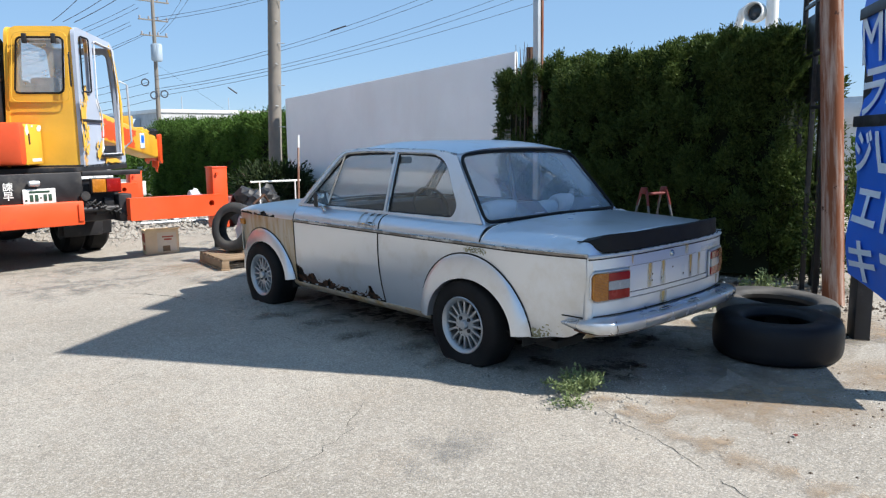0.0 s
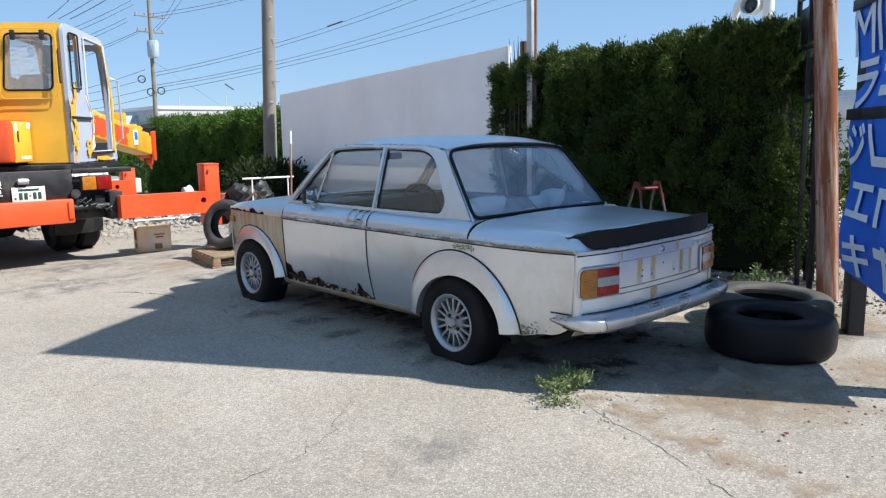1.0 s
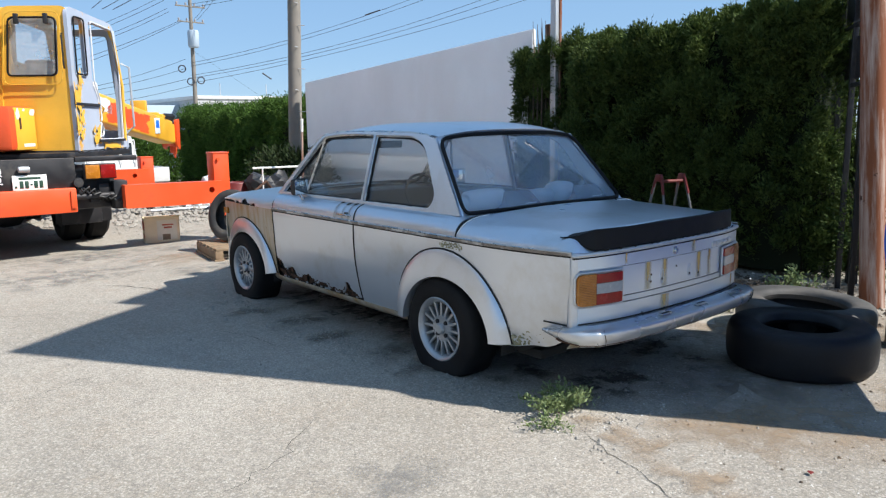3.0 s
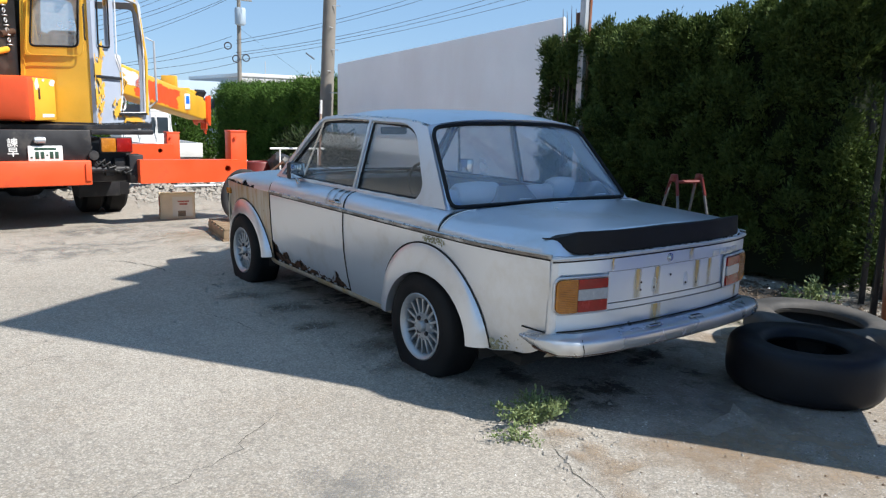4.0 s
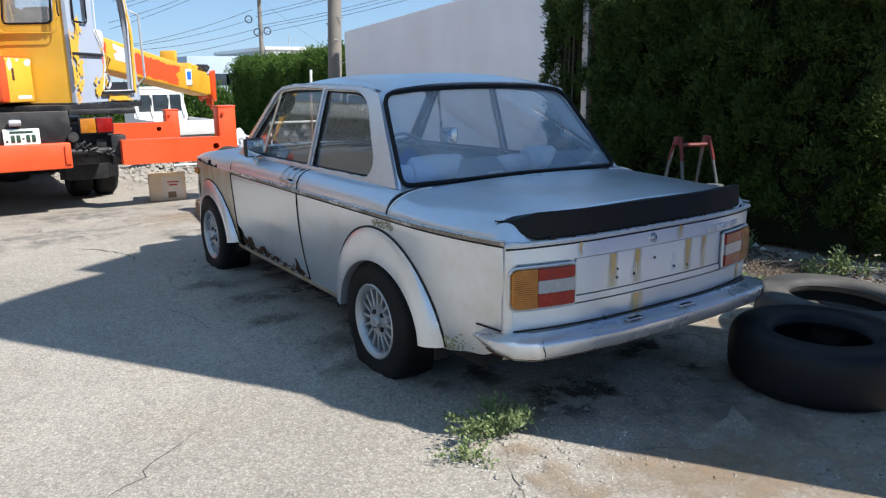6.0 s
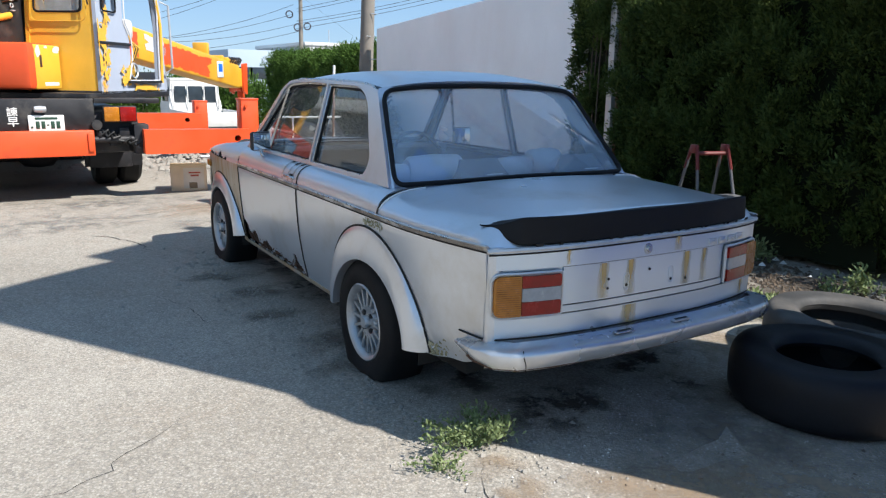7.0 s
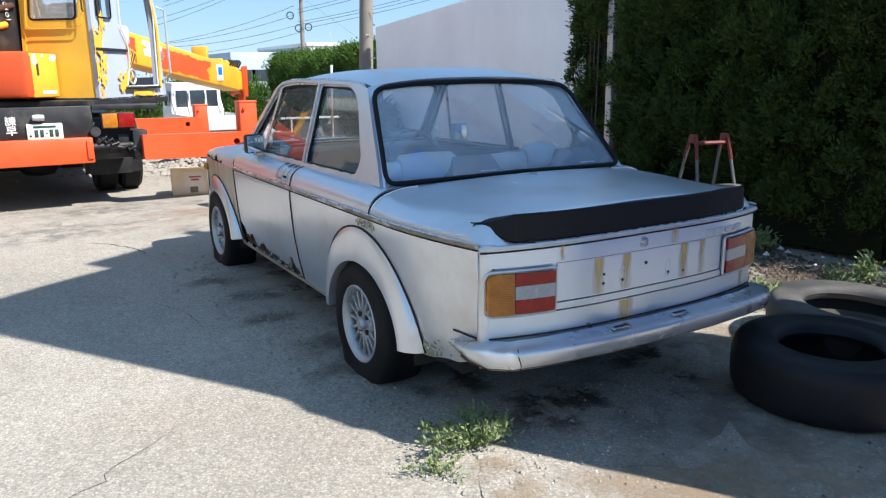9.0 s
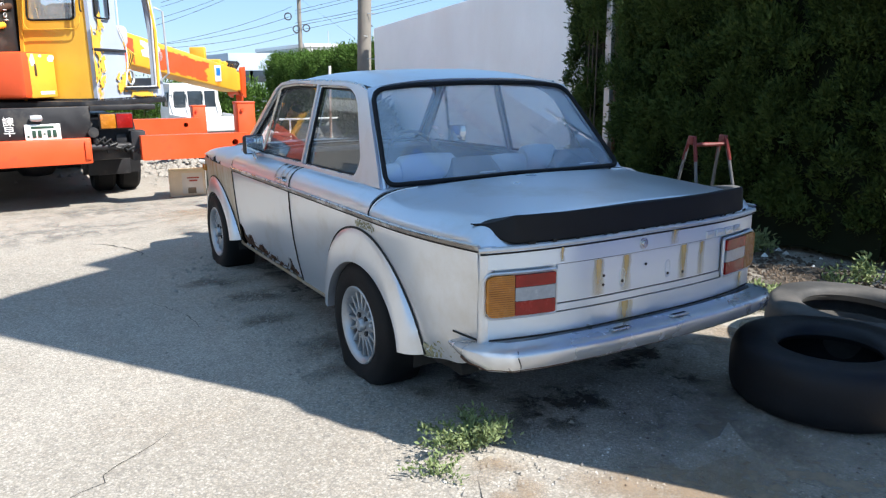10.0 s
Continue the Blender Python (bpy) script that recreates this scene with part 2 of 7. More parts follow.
M["hedge"] = leaf_mat("juniper_foliage", (0.014, 0.033, 0.010), (0.105, 0.150, 0.036))
M["hedge2"] = leaf_mat("sunlit_hedge_foliage", (0.016, 0.040, 0.008), (0.095, 0.18, 0.030))
M["hedge_in"] = leaf_mat("painted_inner_shade", (0.008, 0.012, 0.004), (0.014, 0.02, 0.007))
# darker copy of the leaf colour: the shade on these shrubs is painted
M["shade_shrub"] = leaf_mat("shade_darkened_shrub_foliage", (0.007, 0.016, 0.006), (0.035, 0.055, 0.018))
M["weed"] = leaf_mat("dusty_weed_leaves", (0.12, 0.17, 0.06), (0.30, 0.36, 0.17))


def ground_mat():
    m = bpy.data.materials.new("old_bleached_asphalt")
    m.use_nodes = True
    nt = m.node_tree
    b = nt.nodes["Principled BSDF"]
    tone = noise_node(nt, 0.55, 5.0, 0.6)
    col = mixc(nt, ramp(nt, tone, 0.36, 0.64), (0.32, 0.284, 0.234), (0.475, 0.43, 0.365))
    col = mixc(nt, ramp(nt, noise_node(nt, 1.4, 6.0, 0.7, None, "Object", (5, 2, 0)), 0.50, 0.75, 0, 0.6), col, (0.35, 0.275, 0.20))
    col = mixc(nt, ramp(nt, noise_node(nt, 0.9, 6.0, 0.7, None, "Object", (1, 9, 0)), 0.54, 0.74, 0, 0.55), col, (0.21, 0.20, 0.18))
    col = mixc(nt, ramp(nt, noise_node(nt, 9, 5.0, 0.7, None, "Object", (2, 3, 0)), 0.48, 0.68, 0, 0.42), col, (0.235, 0.205, 0.168))
    col = mixc(nt, ramp(nt, noise_node(nt, 17, 5.0, 0.7, None, "Object", (8, 1, 0)), 0.52, 0.70, 0, 0.5), col, (0.55, 0.505, 0.44))
    grain = noise_node(nt, 55, 5.0, 0.75)
    col = mixc(nt, ramp(nt, grain, 0.50, 0.66, 0, 0.5), col, (0.17, 0.157, 0.138))
    fine = noise_node(nt, 190, 3.0, 0.7)
    col = mixc(nt, ramp(nt, fine, 0.52, 0.68, 0, 0.45), col, (0.16, 0.15, 0.13))
    col = mixc(nt, ramp(nt, noise_node(nt, 120, 3.0, 0.7, None, "Object", (4, 4, 0)), 0.56, 0.68, 0, 0.6), col, (0.60, 0.555, 0.49))
    tc = nt.nodes.new("ShaderNodeTexCoord")
    vo = nt.nodes.new("ShaderNodeTexVoronoi")
    vo.inputs["Scale"].default_value = 100
    nt.links.new(tc.outputs["Object"], vo.inputs["Vector"])
    cell = nt.nodes.new("ShaderNodeSeparateColor")
    nt.links.new(vo.outputs["Color"], cell.inputs[0])
    col = mixc(nt, ramp(nt, cell.outputs[0], 0.45, 1.0, 0, 0.6), col, (0.53, 0.49, 0.43))
    col = mixc(nt, ramp(nt, cell.outputs[1], 0.60, 1.0, 0, 0.6), col, (0.20, 0.188, 0.17))
    col = mixc(nt, ramp(nt, vo.outputs["Distance"], 0.30, 0.58, 0, 0.34), col, (0.14, 0.127, 0.108))
    nt.links.new(col, b.inputs["Base Color"])
    b.inputs["Roughness"].default_value = 0.93
    b.inputs["Specular IOR Level"].default_value = 0.25
    bp = nt.nodes.new("ShaderNodeBump")
    bp.inputs["Strength"].default_value, bp.inputs["Distance"].default_value = 0.95, 0.008
    nt.links.new(grain, bp.inputs["Height"])
    nt.links.new(bp.outputs["Normal"], b.inputs["Normal"])
    return m


M["ground"] = ground_mat()


def veil_mat(name, colour, lo, hi, scale, stretch=None, round_edge=True):
    """A thin overlay whose edge breaks up: oily, soil or rust deposit, or painted shade."""
    m = bpy.data.materials.new(name)
    m.use_nodes = True
    nt = m.node_tree
    b, out = nt.nodes["Principled BSDF"], nt.nodes["Material Output"]
    b.inputs["Base Color"].default_value = (*colour, 1)
    b.inputs["Roughness"].default_value = 0.85
    fac = ramp(nt, noise_node(nt, scale, 6.0, 0.65, stretch), lo, hi)
    if isinstance(round_edge, str):
        tc, sp = nt.nodes.new("ShaderNodeTexCoord"), nt.nodes.new("ShaderNodeSeparateXYZ")
        nt.links.new(tc.outputs["Generated"], sp.inputs[0])
        pg = nt.nodes.new("ShaderNodeMath")
        pg.operation = "PINGPONG"
        pg.inputs[1].default_value = 0.5
        nt.links.new(sp.outputs["XYZ".index(round_edge.upper())], pg.inputs[0])
        fac = mul(nt, mul(nt, fac, ramp(nt, pg.outputs[0], 0.0, 0.45)), ramp(nt, sp.outputs[2], 0.0, 0.8, 0.40, 0.75))
    elif round_edge:
        tc, sub_, ln = nt.nodes.new("ShaderNodeTexCoord"), nt.nodes.new("ShaderNodeVectorMath"), nt.nodes.new("ShaderNodeVectorMath")
        sub_.operation, ln.operation = "SUBTRACT", "LENGTH"
        sub_.inputs[1].default_value = (0.5, 0.5, 0.5)
        nt.links.new(tc.outputs["Generated"], sub_.inputs[0])
        nt.links.new(sub_.outputs[0], ln.inputs[0])
        fac = mul(nt, fac, ramp(nt, ln.outputs["Value"], 0.48, 0.15))
    tr, mx = nt.nodes.new("ShaderNodeBsdfTransparent"), nt.nodes.new("ShaderNodeMixShader")
    nt.links.new(fac, mx.inputs["Fac"])
    nt.links.new(tr.outputs[0], mx.inputs[1])
    nt.links.new(b.outputs[0], mx.inputs[2])
    nt.links.new(mx.outputs[0], out.inputs["Surface"])
    return m


M["oil_shade"] = veil_mat("oil_and_underbody_shade", (0.075, 0.062, 0.050), 0.45, 0.56, 7.0)
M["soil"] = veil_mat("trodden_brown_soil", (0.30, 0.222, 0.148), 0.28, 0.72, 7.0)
M["damp"] = veil_mat("dark_worn_asphalt", (0.20, 0.19, 0.175), 0.42, 0.75, 5.0)
M["mud_shade"] = veil_mat("mud_and_tyre_shade", (0.15, 0.125, 0.098), 0.30, 0.68, 6.0)
M["bed"] = veil_mat("hedge_soil", (0.060, 0.046, 0.034), 0.20, 0.50, 6.0)
M["run"] = veil_mat("rust_run", (0.60, 0.38, 0.10), 0.02, 0.55, 26.0, (1.0, 0.2, 0.10), "x")
M["grime"] = veil_mat("grimy_run", (0.30, 0.27, 0.22), 0.30, 0.70, 26.0, (1.0, 1.0, 0.15), "y")


# ---- mesh helpers ----
def mesh_of(name, bm, material, smooth=True, angle=40):
    bmesh.ops.recalc_face_normals(bm, faces=bm.faces)
    me = bpy.data.meshes.new(name)
    bm.to_mesh(me)
    bm.free()
    me.materials.append(M[material] if isinstance(material, str) else material)
    if smooth:
        me.polygons.foreach_set("use_smooth", [True] * len(me.polygons))
        me.set_sharp_from_angle(angle=radians(angle))
    return me


def part(name, bm, material, parent=None, label="", smooth=True, angle=40):
    ob = new(name, mesh_of(name, bm, material, smooth, angle))
    if parent is not None:
        ob.parent = parent
    return tagged(ob, label) if label else ob


def thing(name, m, label, category, group="", kind=""):
    ob = new(name)
    ob.empty_display_size = 0.1
    ob.matrix_basis = m
    return tagged(ob, label, category, group, kind)


def boxes(*bs, bevel=0.004):
    """One mesh of bevelled boxes, each (x0, x1, y0, y1, z0, z1)."""
    bm = bmesh.new()
    for x0, x1, y0, y1, z0, z1 in bs:
        r = bmesh.ops.create_cube(bm, size=1)
        bmesh.ops.scale(bm, vec=(x1 - x0, y1 - y0, z1 - z0), verts=r["verts"])
        bmesh.ops.translate(bm, vec=((x0 + x1) / 2, (y0 + y1) / 2, (z0 + z1) / 2), verts=r["verts"])
    if bevel:
        bmesh.ops.bevel(bm, geom=list(bm.edges), offset=bevel, segments=2, affect="EDGES", profile=0.5)
    return bm


def join(bm, other):
    me = bpy.data.meshes.new("tmp")
    other.to_mesh(me)
    other.free()
    bm.from_mesh(me)
    bpy.data.meshes.remove(me)
    return bm


def moved(bm, m):
    bmesh.ops.transform(bm, matrix=m, verts=bm.verts)
    return bm


def tube(points, r, segs=8, closed=False, taper=None, flat=1.0):
    """A round bar along points; taper gives the radius factor at each point."""
    bm = bmesh.new()
    pts = [Vector(p) for p in points]
    n = len(pts)
    rings = []
    for k, p in enumerate(pts):
        a = pts[(k - 1) % n] if closed or k else pts[0]
        b = pts[(k + 1) % n] if closed or k < n - 1 else pts[-1]
        d = (b - a).normalized()
        up = Vector((0, 0, 1)) if abs(d.z) < 0.95 else Vector((0, 1, 0))
        s = d.cross(up).normalized()
        u = s.cross(d).normalized()
        rr = r * (taper[k] if taper else 1)
        rings.append([bm.verts.new(p + (s * math.cos(t) * flat + u * math.sin(t)) * rr) for t in [2 * math.pi * q / segs for q in range(segs)]])
    last = n if closed else n - 1
    for k in range(last):
        A, B = rings[k], rings[(k + 1) % n]
        for q in range(segs):
            bm.faces.new((A[q], A[(q + 1) % segs], B[(q + 1) % segs], B[q]))
    if not closed:
        bm.faces.new(rings[0][::-1])
        bm.faces.new(rings[-1])
    return bm


def lathe(profile, segs=48, axis="x", arc=None, closed=True):
    """Turn (radius, along) points about an axis through the origin."""
    bm = bmesh.new()
    rows = []
    steps = segs if arc is None else segs + 1
    for k in range(steps):
        t = 2 * math.pi * k / segs if arc is None else arc[0] + (arc[1] - arc[0]) * k / segs
        c, s = math.cos(t), math.sin(t)
        rows.append([bm.verts.new((a, r * c, r * s) if axis == "x" else (r * c, r * s, a)) for r, a in profile])
    for k in range(segs):
        A, B = rows[k], rows[(k + 1) % len(rows)]
        m = len(profile)
        for q in range(m if closed else m - 1):
            try:
                bm.faces.new((A[q], A[(q + 1) % m], B[(q + 1) % m], B[q]))
            except ValueError:
                pass
    bmesh.ops.remove_doubles(bm, verts=bm.verts, dist=1e-5)
    return bm


def sheet(fn, us, vs, thick=0.0, skip=None):
    """A surface fn(u, v) -> point over a grid, with real thickness."""
    bm = bmesh.new()
    g = [[bm.verts.new(fn(u, v)) for v in vs] for u in us]
    for i in range(len(us) - 1):
        for j in range(len(vs) - 1):
            if skip and skip((us[i] + us[i + 1]) / 2, (vs[j] + vs[j + 1]) / 2):
                continue
            bm.faces.new((g[i][j], g[i + 1][j], g[i + 1][j + 1], g[i][j + 1]))
    loose = [v for v in bm.verts if not v.link_faces]
    bmesh.ops.delete(bm, geom=loose, context="VERTS")
    if thick:
        bmesh.ops.recalc_face_normals(bm, faces=bm.faces)
        bmesh.ops.solidify(bm, geom=list(bm.faces), thickness=thick)
    return bm


def rounded(pts, r, n=5):
    """A closed 2D outline with rounded corners."""
    out = []
    m = len(pts)
    for k in range(m):
        p, a, b = Vector(pts[k]), Vector(pts[k - 1]), Vector(pts[(k + 1) % m])
        rr = r[k] if isinstance(r, (list, tuple)) else r
        da, db = (a - p), (b - p)
        t = min(rr, da.length * 0.49, db.length * 0.49)
        p0, p1 = p + da.normalized() * t, p + db.normalized() * t
        for q in range(n + 1):
            s = q / n
            out.append(tuple((1 - s) ** 2 * p0 + 2 * s * (1 - s) * p + s * s * p1))
    return out


def plate(outline, holes, fn, thick=0.0):
    """A filled 2D outline with holes, laid on the surface fn(a, b)."""
    bm = bmesh.new()
    edges = []
    for loop in [outline] + list(holes):
        vs = [bm.verts.new((a, b, 0)) for a, b in loop]
        edges += [bm.edges.new((vs[k], vs[(k + 1) % len(vs)])) for k in range(len(vs))]
    bmesh.ops.triangle_fill(bm, use_beauty=True, use_dissolve=False, edges=edges, normal=(0, 0, 1))
    for v in bm.verts:
        v.co = Vector(fn(v.co.x, v.co.y))
    if thick:
        bmesh.ops.recalc_face_normals(bm, faces=bm.faces)
        bmesh.ops.solidify(bm, geom=list(bm.faces), thickness=thick)
    return bm


def span(a, b, n):
    return [a + (b - a) * k / n for k in range(n + 1)]


def lerp_table(table, x):
    if x <= table[0][0]:
        return table[0][1]
    for (x0, y0), (x1, y1) in zip(table, table[1:]):
        if x <= x1:
            return y0 + (y1 - y0) * (x - x0) / (x1 - x0)
    return table[-1][1]

# ---- ground ----
def relief(x, y):
    """Very slight unevenness of the yard, which falls away gently beyond the machines."""
    q = min(1.0, max(0.0, (y - 12.0) / 4.5))
    drop = 0.38 * q * q * (3 - 2 * q) + 0.055 * max(0.0, y - 12.5) ** 2 / (max(0.0, y - 12.5) + 3.0)
    return 0.004 * noise.noise(Vector((x * 0.9, y * 0.9, 0))) + 0.002 * noise.noise(Vector((x * 3.1, y * 3.1, 4))) - drop


def axis_steps(lo, hi, fine, far):
    inner = span(lo, hi, int((hi - lo) / fine))
    out = [hi + (far - hi) * (k / 8) ** 2 for k in range(1, 9)]
    low = [lo - (far + lo) * (k / 8) ** 2 for k in range(8, 0, -1)]
    return low + inner + out


part("ground", sheet(lambda x, y: (x, y, relief(x, y)), axis_steps(-7, 7, 0.14, 900), axis_steps(-5, 13, 0.14, 900)), "ground")
tagged(bpy.data.objects["ground"], "sun-bleached old asphalt yard with cracks and dust", "ground", kind="structure")

# ---- white panel wall along the yard's edge ----
WALL_A, WALL_B = Vector((3.98, 3.75, 0)), Vector((4.80, 11.15, 0))
wdir = (WALL_B - WALL_A).normalized()
WALL = Matrix.Translation(WALL_A) @ Matrix.Rotation(math.atan2(wdir.y, wdir.x), 4, "Z")
wl = (WALL_B - WALL_A).length
wall = thing("wall_boundary", WALL, "plain white sheet panel wall standing in shade", "wall", kind="structure")
part("panel", plate([(0, 0.0), (wl, 0.0), (wl, 2.28), (0, 2.55)], [], lambda a, b: (a, 0, b), 0.05), "wall", wall, smooth=False)
part("cap", tube([(0, 0.025, 2.555), (wl, 0.025, 2.285)], 0.012, 6), "wall", wall)
for a in span(0.05, wl - 0.05, 5):
    part("post", boxes((a - 0.03, a + 0.03, -0.16, -0.06, 0, 2.3), bevel=0.004), "galv", wall)
tagged(part("rusty_steel_post", boxes((4.10, 4.22, 3.62, 3.70, 0, 2.62), bevel=0.006), "rust"), "rusty steel channel post at the wall's end", "post")


# ---- foliage ----
def tufts(centres, ups, count, length, width, spread, seed, droop=0.0):
    """Pointed leaf sprays round many centres, as vertex and face lists."""
    rng = np.random.default_rng(seed)
    n = len(centres) * count
    c = np.repeat(np.asarray(centres, float), count, 0)
    u = np.repeat(np.asarray(ups, float), count, 0)
    d = u + rng.normal(0, spread, (n, 3))
    d[:, 2] -= droop
    d /= np.linalg.norm(d, axis=1)[:, None]
    base = c + rng.normal(0, 0.6 * length, (n, 3))
    ln = length * rng.uniform(0.5, 1.35, n)[:, None]
    side = np.cross(d, rng.normal(0, 1, (n, 3)))
    side /= np.linalg.norm(side, axis=1)[:, None]
    nrm = np.cross(d, side)
    w = width * rng.uniform(0.6, 1.3, n)[:, None]
    v = np.stack([base, base + d * ln * 0.45 + side * w, base + d * ln * 0.5 - side * w * 0.8 + nrm * w * 0.5, base + d * ln], 1).reshape(-1, 3)
    k = np.arange(n)[:, None] * 4
    f = np.concatenate([np.hstack([k, k + 1, k + 3]), np.hstack([k, k + 3, k + 2]), np.hstack([k, k + 2, k + 1])])
    return v, f


def foliage_mesh(name, sets, material):
    vs, fs, o = [], [], 0
    for v, f in sets:
        vs.append(v)
        fs.append(f + o)
        o += len(v)
    me = bpy.data.meshes.new(name)
    me.from_pydata(np.concatenate(vs).tolist(), [], np.concatenate(fs).tolist())
    me.materials.append(M[material])
    return me


def hedge(name, m, size, label, material, seed, clumps, count, length, width, clump, height_at, density=58):
    """A clipped but shaggy hedge: stems, an inner shell painted shade-dark and sprays of foliage over its face, top and
    ends.
    """
    lx, ly = size
    rng = np.random.default_rng(seed)
    h = thing(name, m, label, "hedge")
    cs, us = [], []
    heads = []
    n_face, n_top, n_end = int(ly * density), int(ly * density * 0.5), 90
    for k in range(n_face + n_top + n_end):
        y = rng.uniform(0.0, ly)
        top = height_at(y)
        if k < n_face:
            z = rng.uniform(0.06, 1.0) ** 0.9 * top
            heads.append((0.03 + 0.16 * noise.noise(Vector((y * 1.7, z * 1.5, seed))) + rng.normal(0, 0.06) + 0.05 * (1 - z / top), y, z, -1.0, 0.0))
        elif k < n_face + n_top:
            x = rng.uniform(0, lx)
            heads.append((x, y, top - 0.06 + rng.normal(0, 0.05) - 0.10 * (abs(2 * x / lx - 1)) ** 3, -0.3, 0.0))
        else:
            e = k % 2
            heads.append((rng.uniform(0, lx), (0 if e == 0 else ly) + rng.normal(0, 0.06), rng.uniform(0.05, 1.0) * height_at(e * ly), -0.3, -1.0 if e == 0 else 1.0))
    for k in range(clumps):
        hx, hy, hz, ox, oy = heads[k % len(heads)]
        d = Vector(rng.normal(0, 1, 3)) + Vector((ox * 0.9, oy * 0.9, 0.35))
        d.normalize()
        s_ = clump * (0.75 + 0.5 * ((k % len(heads)) * 0.618 % 1.0)) * (0.72 + 0.28 * rng.uniform())
        cs.append((hx + d.x * s_ * 0.85, hy + d.y * s_ * 0.85, hz + d.z * s_ * 1.35))
        us.append((d.x * 0.8 + 0.25 * ox, d.y * 0.8 + 0.25 * oy, d.z * 0.5 + 0.6))
    me = foliage_mesh("foliage", [tufts(cs, us, count, length, width, 0.42, seed)], material)
    ob = new("foliage", me)
    ob.parent = h
    tagged(ob, kind="stuff")
    # near-black shell: the shade between the sprays is put into its colour
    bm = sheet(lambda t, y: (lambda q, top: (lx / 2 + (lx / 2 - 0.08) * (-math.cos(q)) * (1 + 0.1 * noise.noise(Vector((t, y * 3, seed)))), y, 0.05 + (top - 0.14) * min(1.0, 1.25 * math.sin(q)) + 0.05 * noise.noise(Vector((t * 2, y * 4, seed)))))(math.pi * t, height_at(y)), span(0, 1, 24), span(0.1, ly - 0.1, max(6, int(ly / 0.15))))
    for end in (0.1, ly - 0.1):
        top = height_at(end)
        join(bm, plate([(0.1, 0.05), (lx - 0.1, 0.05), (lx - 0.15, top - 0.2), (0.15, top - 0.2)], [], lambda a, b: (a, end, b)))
    part("inner_shade_shell", bm, "hedge_in", h, "near-black shell, shade painted inside the hedge")
    for y in span(0.3, ly - 0.3, max(2, int(ly / 0.8))):
        part("stem", tube([(lx * 0.45, y, 0), (lx * 0.5, y + 0.05, 0.5), (lx * 0.48, y, 1.2)], 0.05, 8, taper=[1, 0.8, 0.5]), "bark", h)
    return h


hedge("hedge", pose(2.98, -0.34, 0), (1.1, 2.62), "tall shaggy juniper hedge, dark green, in shade", "hedge", 3, 14000, 17, 0.046, 0.0085, 0.085,
      lambda y: 2.20 + 0.06 * math.sin(y * 1.2 + 0.7) - 0.045 * max(0.0, y - 1.1) + 0.05 * noise.noise(Vector((y * 3, 0, 2))), 120)
hedge("hedge", pose(3.74, 2.30, 0), (0.42, 1.55), "dark juniper growing round the wall's end", "hedge", 5, 10000, 17, 0.046, 0.0085, 0.085,
      lambda y: 2.26 - 0.12 * max(0.0, y - 0.7) + 0.08 * noise.noise(Vector((y * 4, 0, 3))), 120)
hedge("hedge", pose(4.95, 11.9, -0.78, 0, 0, -6), (1.2, 10.0), "long clipped hedge, sunlit on top", "hedge2", 9, 6500, 16, 0.085, 0.013, 0.17,
      lambda y: 2.62 + 0.06 * math.sin(y * 0.9) + 0.05 * noise.noise(Vector((y * 2, 0, 6))))

# ---- the derelict coupe ----
BELT = 0.757
W_TAB = [(0.18, 0.69), (0.235, 0.735), (0.35, 0.757), (0.5, 0.777), (0.65, 0.79), (0.73, 0.795), (BELT, 0.793)]


def taper(y):
    d = 0.0
    if y < -0.3:
        d += 0.075 * ((-0.3 - y) / 0.6) ** 2
    if y > 2.1:
        d += 0.055 * ((y - 2.1) / 0.8) ** 2
    return d


def half_width(y, z):
    return lerp_table(W_TAB, z) - taper(y)


def shoulder(y, a, xi, zt):
    """The rounded shoulder from the belt line (a = 0) in to xi at height zt (a = 1)."""
    wb = half_width(y, BELT)
    c, s = max(0.0, math.cos(a * math.pi / 2)), math.sin(a * math.pi / 2)
    return xi + (wb - xi) * c ** 0.85, BELT + (zt - BELT) * s ** 0.85


def rear_y(x):
    return -0.992 + 0.087 * (min(1.0, abs(x) / 0.72)) ** 3


def greenhouse_w(z):
    return 0.685 - (z - 0.868) * 0.28


ARCH = {"rear": (-0.055, 0.24, 0.405, 0.405), "front": (2.43, 0.24, 0.40, 0.36)}


def in_arch(y, z):
    return any(((y - c) / a) ** 2 + ((z - h) / b) ** 2 < 1 for c, h, a, b in ARCH.values())


def rear_lift(y):
    """How far the lower edge sweeps up behind the rear wheel."""
    q, r = min(1.0, max(0.0, (-0.50 - y) / 0.20)), min(1.0, max(0.0, (-0.70 - y) / 0.17))
    return 0.035 * q * q * (3 - 2 * q) + 0.085 * r * r


def body_side(s, y_rear, y_front, z0, ny, nz, top=None, skip=None):
    """A pressed side panel between two edges y(z), from z0 up to the belt, and over the shoulder when top = (xi, zt)."""
    vs = span(0, 1, nz) + (span(1, 2, 7)[1:] if top else [])

    def at(u, v):
        if v <= 1:
            z = z0 + (BELT - z0) * v
            y = y_rear(z) + (y_front(z) - y_rear(z)) * u
            z = z + rear_lift(y) * (1 - v)
            return (s * half_width(y, z), y, z)
        y = y_rear(BELT) + (y_front(BELT) - y_rear(BELT)) * u
        x, z = shoulder(y, v - 1, *top)
        return (s * x, y, z)

    def out(u, v):
        x, y, z = at(u, v)
        return in_arch(y, z) or (skip is not None and v < 1 and skip(y, z))
    return sheet(at, span(0, 1, ny), vs, 0.006, out)


